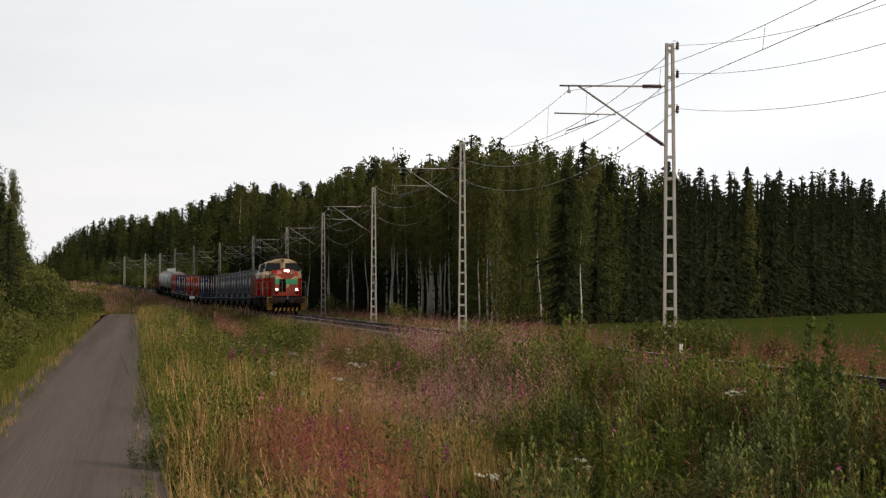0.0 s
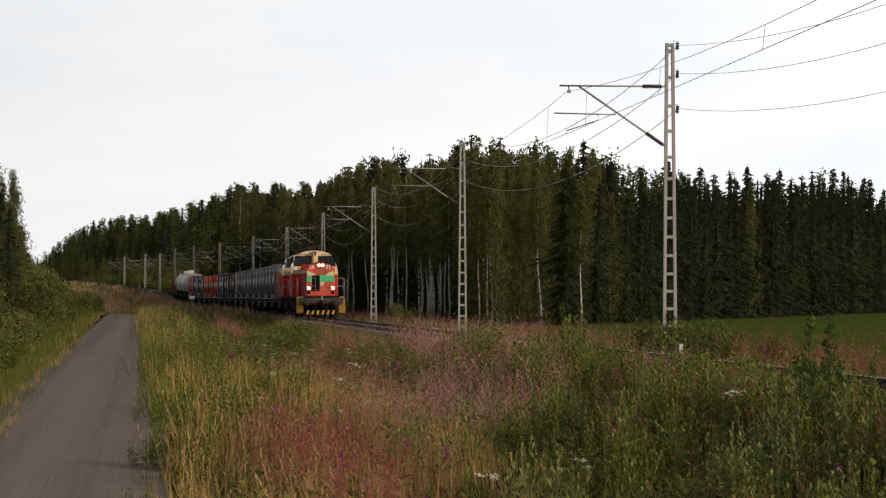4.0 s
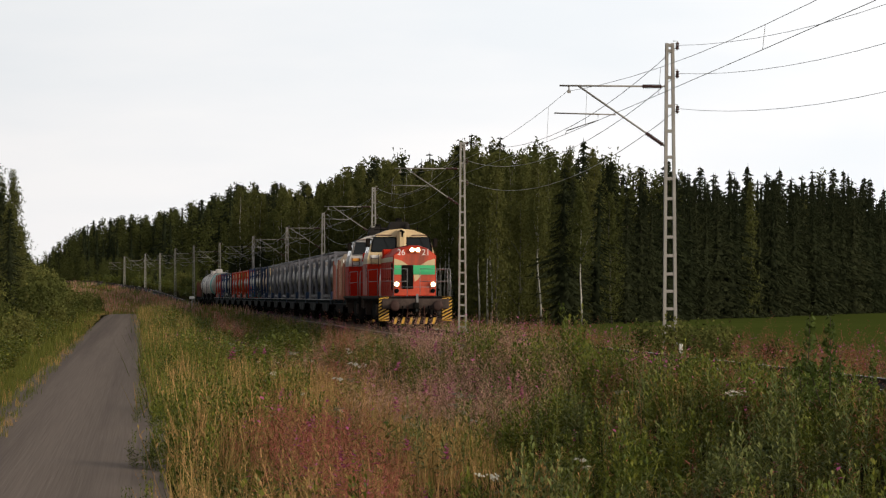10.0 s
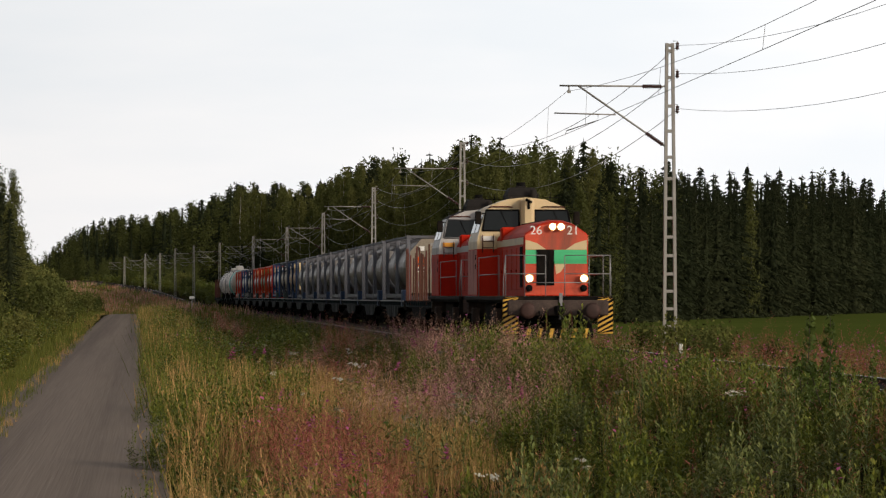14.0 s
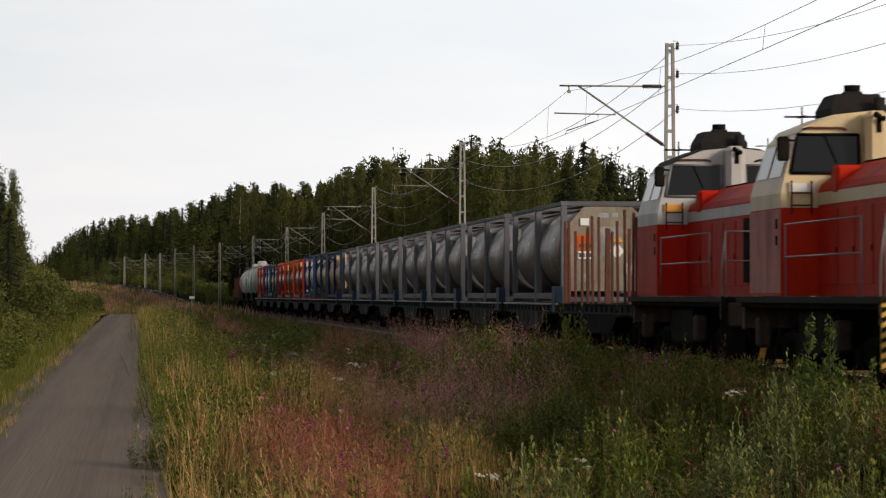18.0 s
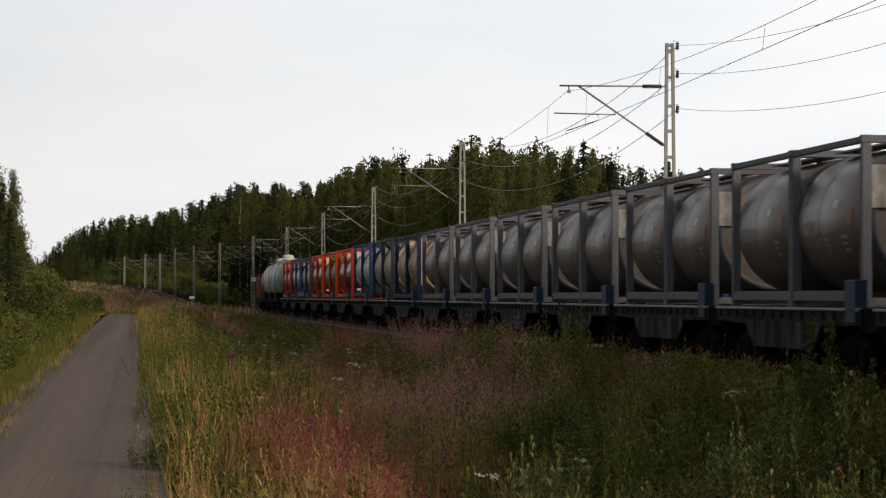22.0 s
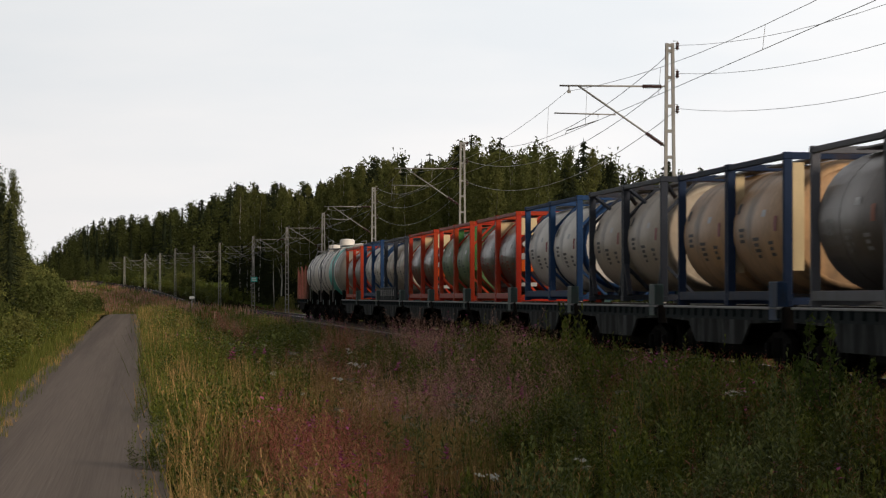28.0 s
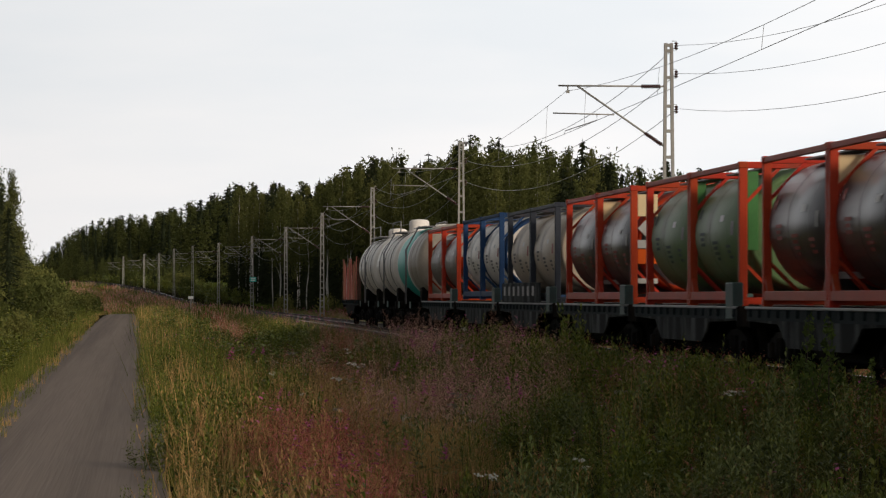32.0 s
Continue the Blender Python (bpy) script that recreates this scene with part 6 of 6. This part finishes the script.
def upright(h, stems, leaves, length, w, slot):
    """A clump of straight leafy stems, leaves held steeply upward."""
    t = Herb()
    for i in range(stems):
        x, y = rnd.normal(0, 0.11, 2)
        lx, ly = rnd.normal(0, 0.07, 2)
        top = h * rnd.uniform(0.65, 1.1)
        at = lambda z: (x + lx * z, y + ly * z, z)
        t.quad([(p[0] + x + lx * p[2], p[1] + y + ly * p[2], p[2]) for p in stalk(top, 0.008, rnd.uniform(0, 3))], slot)
        for k in range(leaves):
            u = (k + rnd.uniform()) / leaves
            t.leaf(at(top * (0.30 + 0.70 * u)), k * 2.4 + rnd.normal(0, 0.3), length * rnd.uniform(0.7, 1.2) * (1.15 - 0.55 * u), w * rnd.uniform(0.8, 1.2), 0.35 + 0.75 * u + rnd.normal(0, 0.15), slot)
    return t


def herb(h, n, length, w, slot=H_):
    t = Herb()
    lean = rnd.normal(0, 0.07, 2)
    t.quad([(p[0] + lean[0] * p[2], p[1] + lean[1] * p[2], p[2]) for p in stalk(h, 0.012, rnd.uniform(0, 3))], slot)
    for k in range(n):
        z = h * (0.15 + 0.84 * k / n)
        t.leaf((lean[0] * z, lean[1] * z, z), k * 2.4 + rnd.normal(0, 0.3), length * rnd.uniform(0.6, 1.2) * (1.15 - 0.5 * z / h), w * rnd.uniform(0.7, 1.2), rnd.uniform(0.35, 1.15), slot)
    return t


def umbel(h):
    t = herb(h, 8, 0.12, 0.04)
    for j in range(4):
        cx, cy = rnd.normal(0, 0.05, 2)
        cz = h + rnd.uniform(-0.05, 0.03)
        for k in range(7):
            x, y, z = cx + rnd.normal(0, 0.025), cy + rnd.normal(0, 0.025), cz + rnd.normal(0, 0.008)
            q = 0.012
            t.quad([(x - q, y - q, z), (x + q, y - q, z + 0.012), (x + q, y + q, z + 0.004), (x - q, y + q, z - 0.010)], U_)
        t.quad([(0, 0, h - 0.14), (0.004, 0, h - 0.14), (cx + 0.004, cy, cz), (cx, cy, cz)], H_)
    return t


def sow(name, label, herbs, places, lo=0.8, hi=1.2):
    """One mass of plants: each place gets one of the templates, turned and scaled."""
    if not len(places):
        return
    vs, fs, ms = [], [], []
    base = 0
    pick = rnd.integers(len(herbs), size=len(places))
    for i, h in enumerate(herbs):
        pl = places[pick == i]
        if not len(pl):
            continue
        v, m = h.arrays()
        n = len(pl)
        a = rnd.uniform(0, 2 * math.pi, n)
        lumps = np.array([0.5 + 0.5 * noise.noise((q[0] * 0.55, q[1] * 0.16, 1.7)) for q in pl])
        k = rnd.uniform(lo, hi, n) * (0.72 + 0.56 * lumps)
        if pl.shape[1] > 3:
            k *= pl[:, 3]
        c, s = np.cos(a) * k, np.sin(a) * k
        out = np.empty((n, len(v), 3))
        out[:, :, 0] = v[None, :, 0] * c[:, None] - v[None, :, 1] * s[:, None] + pl[:, None, 0]
        out[:, :, 1] = v[None, :, 0] * s[:, None] + v[None, :, 1] * c[:, None] + pl[:, None, 1]
        out[:, :, 2] = v[None, :, 2] * k[:, None] + pl[:, None, 2]
        vs.append(out.reshape(-1, 3))
        fs.append(np.arange(n * len(v)).reshape(-1, 4) + base)
        ms.append(np.tile(m, n))
        base += n * len(v)
    me = big_mesh(name, np.concatenate(vs), np.concatenate(fs), np.concatenate(ms), *SLOTS)
    tagged(new(name, me), label, "meadow plants", kind="stuff")


def scatter(n, s0, s1, o0, o1, keep=None, power=1.0):
    """Places of the plan between s0..s1 and o0..o1, thinned by keep(s, o)."""
    out = []
    for u, q in rnd.uniform(size=(n, 2)):
        s, o = s0 + (s1 - s0) * u ** power, o0 + (o1 - o0) * q
        if keep and rnd.uniform() > keep(s, o):
            continue
        out.append(spot(s, o, -0.02))
    return np.array(out)


def clumps(n, each, radius, s0, s1, o0, o1, keep=None, power=1.0):
    """Places in rounded clumps, tallest in the middle of each."""
    out = []
    for u, q in rnd.uniform(size=(n, 2)):
        s, o = s0 + (s1 - s0) * u ** power, o0 + (o1 - o0) * q
        if keep and rnd.uniform() > keep(s, o):
            continue
        big = rnd.uniform(0.75, 1.2)
        r = radius * rnd.uniform(0.6, 1.3)
        for k in range(max(2, int(each * (r / radius) ** 2 * rnd.uniform(0.7, 1.3)))):
            ds, do = rnd.normal(0, r * 0.55, 2)
            h = big * (0.42 + 0.58 * math.exp(-(ds * ds + do * do) / (r * r)))
            if o0 - 0.4 < o + do < o1 + 0.4:
                out.append((*spot(s + ds * 1.4, o + do, -0.02), h))
    return np.array(out)


def patch(s, o, sc, oc, rs, ro):
    return math.exp(-((s - sc) / rs) ** 2 - ((o - oc) / ro) ** 2)


def blotch(s, o, k, f=0.12):
    return noise.noise((s * f, o * f * 2.5, k))


def red_share(s, o):
    """Reddish fireweed by the road."""
    p = 1.15 * patch(s, o, 49, -9.7, 15, 0.8) + 0.55 * patch(s, o, 58, -9.0, 8, 0.8)
    return shore(p + 0.5 * blotch(s, o, 3.0, 0.3), 0.30, 0.75)


def rosy_share(s, o):
    """The deeper pink stand in the hollow."""
    p = 1.1 * patch(s, o, 104, -6.7, 13, 1.5) + 1.0 * patch(s, o, 138, -4.3, 14, 1.1) + 0.9 * patch(s, o, 205, -6.6, 26, 1.2)
    return shore(p + 0.35 * blotch(s, o, 5.0, 0.2), 0.35, 0.75)


def haze_share(s, o):
    """The pale stand that runs up to the track."""
    p = patch(s, o, 70, -6.6, 9, 1.5) + 1.1 * patch(s, o, 78, -4.5, 10, 1.3) + 1.1 * patch(s, o, 96, -3.5, 15, 1.1) + 0.8 * patch(s, o, 120, -3.2, 12, 0.8)
    return shore(p + 0.4 * blotch(s, o, 9.0, 0.25), 0.35, 0.8)


def straw_share(s, o):
    p = 1.25 * patch(s, o, 46, -11.0, 13, 0.7) + 0.30 * patch(s, o, 42, -9.8, 12, 1.0) + 1.3 * patch(s, o, 74, -7.7, 8, 0.9) + 1.1 * patch(s, o, 60, -7.3, 10, 0.6) + 1.2 * patch(s, o, 92, -7.7, 8, 1.2) + 0.30 * patch(s, o, 40, -10.4, 8, 0.9) + 0.015
    return min(1.0, max(0.0, p * (0.75 + 1.2 * blotch(s, o, 8.0, 0.2))))


def bushy(h, stems, leaves, length, w, slot):
    """A branching herb: stems that spread from one root."""
    t = Herb()
    for i in range(stems):
        a, lean = i * 2.4 + rnd.normal(0, 0.3), rnd.uniform(0.05, 0.45)
        top = h * rnd.uniform(0.75, 1.1) * (1 - 0.35 * lean)
        at = lambda z: (math.cos(a) * lean * z * (0.6 + 0.4 * z / top), math.sin(a) * lean * z * (0.6 + 0.4 * z / top), z)
        x, y, z = at(top)
        t.quad([(-0.005, 0, 0), (0.005, 0, 0), (x + 0.003, y, z), (x - 0.003, y, z)], slot)
        for k in range(leaves):
            z = top * (0.22 + 0.78 * (k + rnd.uniform()) / leaves)
            t.leaf(at(z), k * 2.4 + rnd.normal(0, 0.4), length * rnd.uniform(0.6, 1.25) * (1.2 - 0.5 * z / top), w * rnd.uniform(0.7, 1.25), rnd.uniform(-0.1, 0.8), slot)
    return t


def sprout(n, h, w, slot, spread=0.3):
    """A cheap tuft of single blades for ground further off."""
    t = Herb()
    for _ in range(n):
        a = rnd.uniform(0, 6.28)
        b = blade(h * rnd.uniform(0.5, 1.2), w, h * rnd.uniform(0.1, 0.5), a, rnd.normal(0, spread, 2))
        t.quad([b[0], b[1], b[5], b[4]], slot)
    return t


def sage_share(s, o):
    return min(1.0, max(0.0, patch(s, o, 50, -5.2, 17, 2.3) * (0.8 + 1.2 * blotch(s, o, 12.0, 0.25))))


def make_meadow():
    grass = [sprout(12, 0.36, 0.016, G_, 0.12) for _ in range(4)]
    straw = [straw_tuft(8, 0.78) for _ in range(4)]
    weed = [fireweed(1.2, 42, 0) for _ in range(6)] + [fireweed(1.05, 38, 3)]
    haze = [fireweed(1.2, 44, 0, F_) for _ in range(6)] + [fireweed(1.1, 40, 3, F_)]
    bloom = [fireweed(1.15, 24, n) for n in (30, 22, 34, 26)]
    leafy = [upright(1.1, 5, 16, 0.14, 0.030, H_), upright(0.95, 5, 14, 0.15, 0.036, H_), upright(1.2, 4, 18, 0.13, 0.026, H_), bushy(0.8, 6, 12, 0.15, 0.036, H_)]
    sage = [upright(1.15, 5, 15, 0.15, 0.032, A_), upright(1.0, 5, 14, 0.14, 0.030, A_), upright(1.05, 4, 18, 0.15, 0.026, A_)]
    gaps = lambda s, o, k: shore(blotch(s, o, k, 0.42), -0.08, 0.14)
    bank_shrub = [bushy(1.25, 8, 14, 0.17, 0.060, H_), bushy(1.0, 8, 13, 0.16, 0.065, H_), bushy(1.1, 8, 14, 0.16, 0.055, G_)]
    broad = [herb(0.6, 12, 0.17, 0.075), herb(0.5, 10, 0.15, 0.085)]
    white = [umbel(1.0), umbel(0.85)]
    far_grass = [sprout(9, 0.55, 0.05, G_) for _ in range(3)]
    far_leafy = [bushy(0.8, 4, 6, 0.20, 0.07, H_), bushy(0.9, 4, 6, 0.18, 0.08, H_), bushy(0.8, 4, 6, 0.20, 0.06, G_)]
    far_weed = [fireweed(1.1, 13, 0, F_), fireweed(1.0, 12, 2, F_)]
    far_straw = [sprout(8, 0.65, 0.045, S_) for _ in range(3)]
    near = (33, 130)
    edge = [fireweed(0.9, 22, 0, F_), fireweed(0.8, 20, 3, F_), herb(0.6, 14, 0.11, 0.028), tuft(9, 0.5, 0.014, G_), tuft(9, 0.55, 0.014, S_)]
    low = [tuft(9, 0.34, 0.014, G_), tuft(8, 0.3, 0.014, S_), herb(0.35, 12, 0.10, 0.03), herb(0.4, 14, 0.09, 0.02)]
    green_share = lambda s, o: (0.42 + 0.9 * patch(s, o, 66, -3.9, 36, 2.2)) * (1 - 0.7 * red_share(s, o)) * (1 - 0.9 * haze_share(s, o)) * (1 - 0.8 * min(1, straw_share(s, o))) * (1 - 0.85 * rosy_share(s, o)) * (0.12 + 0.88 * gaps(s, o, 51.0))
    sow("shoulder_plants", "fireweed and grass on the shoulder of the track", edge, scatter(5000, 40, 320, -3.2, -1.75, lambda s, o: 0.06 + 0.94 * shore(s, 62, 72) * (1 - 0.93 * shore(s, 112, 126)), 1.3), 0.8, 1.2)
    sow("track_edge_weeds", "leafy weeds at the edge of the ballast", [herb(0.62, 16, 0.11, 0.032), herb(0.55, 16, 0.12, 0.036), bushy(0.6, 5, 8, 0.11, 0.035, H_), fireweed(0.7, 18, 0), tuft(9, 0.55, 0.014, G_)], scatter(2600, 42, 100, -3.1, -1.2), 0.95, 1.45)
    sow("ballast_weeds", "low weeds growing in the ballast", low, scatter(4600, 38, 320, -3.0, 3.0, lambda s, o: 0.85 if abs(o) > 1.35 else 0.18 if abs(abs(o) - 0.8) > 0.2 else 0.05, 1.3), 0.6, 1.15)
    sow("meadow_grass", "rank green meadow grass on the bank", grass, scatter(6000, *near, -11.5, -2.6, lambda s, o: (0.30 + 0.7 * (0.5 + blotch(s, o, 21.0, 0.15))) * (0.25 + 0.75 * gaps(s, o, 61.0)), 1.25))
    sow("dry_grass", "tall dry straw-coloured grass by the road", straw, clumps(1200, 9, 0.5, *near, -11.6, -2.6, straw_share, 1.25), 0.8, 1.15)
    sow("fireweed", "stand of reddish faded fireweed", weed, clumps(360, 11, 0.45, 33, 70, -11.2, -8, red_share), 0.7, 1.2)
    sow("rosy_fireweed", "deep pink fireweed in the hollow", weed[:2] + haze[:2], clumps(1000, 12, 0.55, 85, 240, -9, -3, rosy_share), 0.95, 1.5)
    sow("pale_fireweed", "stand of pale pink fireweed gone to seed", haze, clumps(680, 13, 0.55, 58, 135, -8.8, -2.0, haze_share), 0.95, 1.5)
    sow("fireweed_spikes", "single reddish fireweed spikes among the herbs", weed, scatter(560, 36, 80, -8.8, -2.8, lambda s, o: gaps(s, o, 81.0)), 0.6, 1.0)
    sow("fireweed_in_bloom", "pink fireweed still in bloom", bloom, scatter(2600, 34, 130, -11, -3, lambda s, o: 0.035 * red_share(s, o) + 0.025 * haze_share(s, o) + 0.007), 0.8, 1.1)
    sow("tall_herbs", "leafy green herbs on the bank", leafy, clumps(520, 9, 0.62, 33, 128, -11.3, -2.6, green_share, 1.25), 0.75, 1.2)
    sow("track_side_herbs", "tall leafy herbs close to the track", leafy, clumps(90, 5, 0.45, 70, 104, -4.4, -2.5), 1.0, 1.35)
    sow("road_side_herbs", "dark leafy herbs at the edge of the road", leafy + broad, clumps(46, 5, 0.30, 40, 125, -11.8, -11.2), 0.6, 1.0)
    sow("mugwort", "grey green mugwort on the bank", sage, clumps(400, 9, 0.6, 35, 92, -8.5, -2.6, lambda s, o: sage_share(s, o) * (0.25 + 0.75 * gaps(s, o, 71.0)), 1.1), 0.8, 1.2)
    sow("broad_herbs", "low broad-leaved herbs on the bank", broad, clumps(420, 8, 0.4, 40, 115, -10.8, -3.0, lambda s, o: 0.35 + blotch(s, o, 17.0, 0.2), 1.25), 0.8, 1.3)
    sow("white_umbels", "white umbel flowers among the herbs", white, clumps(60, 3, 0.3, 42, 120, -9.5, -3, lambda s, o: 0.6 + 1.2 * blotch(s, o, 33.0, 0.3)), 0.95, 1.2)
    sow("road_side_grass", "pale green grass along the road", [sprout(10, 0.75, 0.03, G_, 0.25), sprout(10, 0.7, 0.03, G_, 0.25), bushy(0.7, 5, 7, 0.13, 0.05, H_), sprout(10, 0.75, 0.025, S_, 0.25)], scatter(2200, 72, 300, -11.5, -8.6, lambda s, o: 0.3 + 0.7 * shore(-o, 8.6, 10.2), 1.2), 0.7, 1.1)
    sow("bank_shrubs", "mound of dark green leafy shrubs in the hollow", bank_shrub, clumps(240, 5, 0.6, 140, 215, -8.2, -3.6, lambda s, o: shore(patch(s, o, 172, -5.4, 26, 1.7) + 0.3 * blotch(s, o, 2.0, 0.1), 0.35, 0.7)), 0.8, 1.25)
    # further off
    sow("far_meadow_grass", "green grass on the further bank", far_grass, scatter(5800, 125, 500, -11.4, -2.5, lambda s, o: 1 - 0.85 * rosy_share(s, o), 1.4), 0.6, 1.0)
    sow("far_dry_grass", "dry grass on the further bank", far_straw, clumps(230, 11, 0.8, 80, 480, -10.2, -4.5, lambda s, o: 0.55 + 1.2 * blotch(s, o, 4), 1.4), 0.8, 1.2)
    sow("far_herbs", "leafy herbs on the further bank", far_leafy, clumps(460, 9, 0.75, 120, 420, -11.0, -3.2, lambda s, o: (0.6 + blotch(s, o, 40, 0.06)) * (1 - 0.9 * rosy_share(s, o)), 1.4), 0.9, 1.5)
    sow("far_fireweed", "pale pink fireweed on the further bank", far_weed, scatter(9000, 130, 640, -11, -2.4, lambda s, o: min(1, 0.9 * patch(s, o, 520, -4, 90, 3) + 0.35 * shore(blotch(s, o, 1.0, 0.05), 0.12, 0.35)), 1.3), 0.7, 1.05)
    sow("bank_fireweed", "pinkish fireweed along the far bend", far_weed, np.concatenate([scatter(1500, 400, 660, -6.5, -1.9), scatter(1500, 560, 900, -14, -1.8)]), 0.7, 1.2)
    young = [bushy(1.8, 7, 10, 0.42, 0.20, H_), bushy(1.5, 7, 9, 0.40, 0.18, H_), bushy(2.0, 6, 11, 0.40, 0.17, G_)]
    sow("young_growth", "young leafy growth on the bank beyond the bend", young, scatter(500, 560, 800, 4, 16), 0.6, 1.3)
    rank = [sprout(9, 0.9, 0.12, slot, 0.55) for slot in (F_, G_, H_, G_, P_, H_)]
    sow("bend_cover", "rosy fireweed and grass on the bank beyond the crest", rank, np.concatenate([scatter(3600, 470, 900, -17, -1.9), scatter(1200, 330, 640, -4.6, -1.9)]), 0.6, 1.1)
    # beyond the track and left of the road
    sow("fireweed_beyond_track", "fireweed and grass beyond the track", far_weed + [fireweed(1.1, 16, 0), fireweed(1.0, 14, 0), fireweed(1.0, 14, 2)], scatter(7000, 62, 460, 2.2, 9.5, lambda s, o: 0.35 + 0.9 * blotch(s, o, 6.0, 0.06) + (0.9 if 70 < s < 92 and o < 5 else 0), 1.25), 0.6, 1.05)
    sow("fireweed_by_field", "tall reddish fireweed at the edge of the field", weed, clumps(60, 8, 0.5, 72, 96, 2.4, 4.8), 0.95, 1.3)
    sow("rosy_band_beyond_track", "rosy fireweed along the far side of the track", [fireweed(1.1, 18, 0), fireweed(1.0, 16, 0), fireweed(1.1, 18, 0), fireweed(1.0, 16, 1, F_)], clumps(420, 9, 0.7, 125, 330, 2.8, 7.5, lambda s, o: 0.75 + blotch(s, o, 15.0, 0.1)), 0.9, 1.4)
    sow("grass_beyond_track", "green grass beyond the track", far_grass + far_leafy, scatter(3000, 55, 460, 2.2, 9.5, power=1.3), 0.6, 1.0)
    sow("verge_grass", "green grass on the verge of the road", far_grass, scatter(4500, 120, 470, -24, -14.9, power=1.3), 0.5, 1.0)
    sow("near_verge_grass", "fine green grass on the verge of the road", grass, scatter(3400, 66, 135, -19.5, -14.85, power=1.2), 0.5, 1.0)
    sow("verge_edge_weeds", "low weeds at the edge of the road", low, np.concatenate([scatter(1200, 60, 300, -15.2, -14.3, power=1.4), scatter(500, 45, 200, -11.6, -11.1, power=1.3)]), 0.5, 0.9)
    sow("verge_herbs", "leafy herbs on the verge of the road", far_leafy + broad, scatter(3000, 70, 300, -23, -15.5, power=1.4), 0.7, 1.3)
    sow("verge_dry_grass", "dry grass on the verge of the road", far_straw, scatter(1200, 85, 470, -22, -15.5, power=1.5), 0.4, 0.7)
    sow("road_end_grass", "grass where the road dips out of sight", far_grass + far_straw, scatter(900, 470, 560, -17, -6), 0.7, 1.1)


make_meadow()
motions()
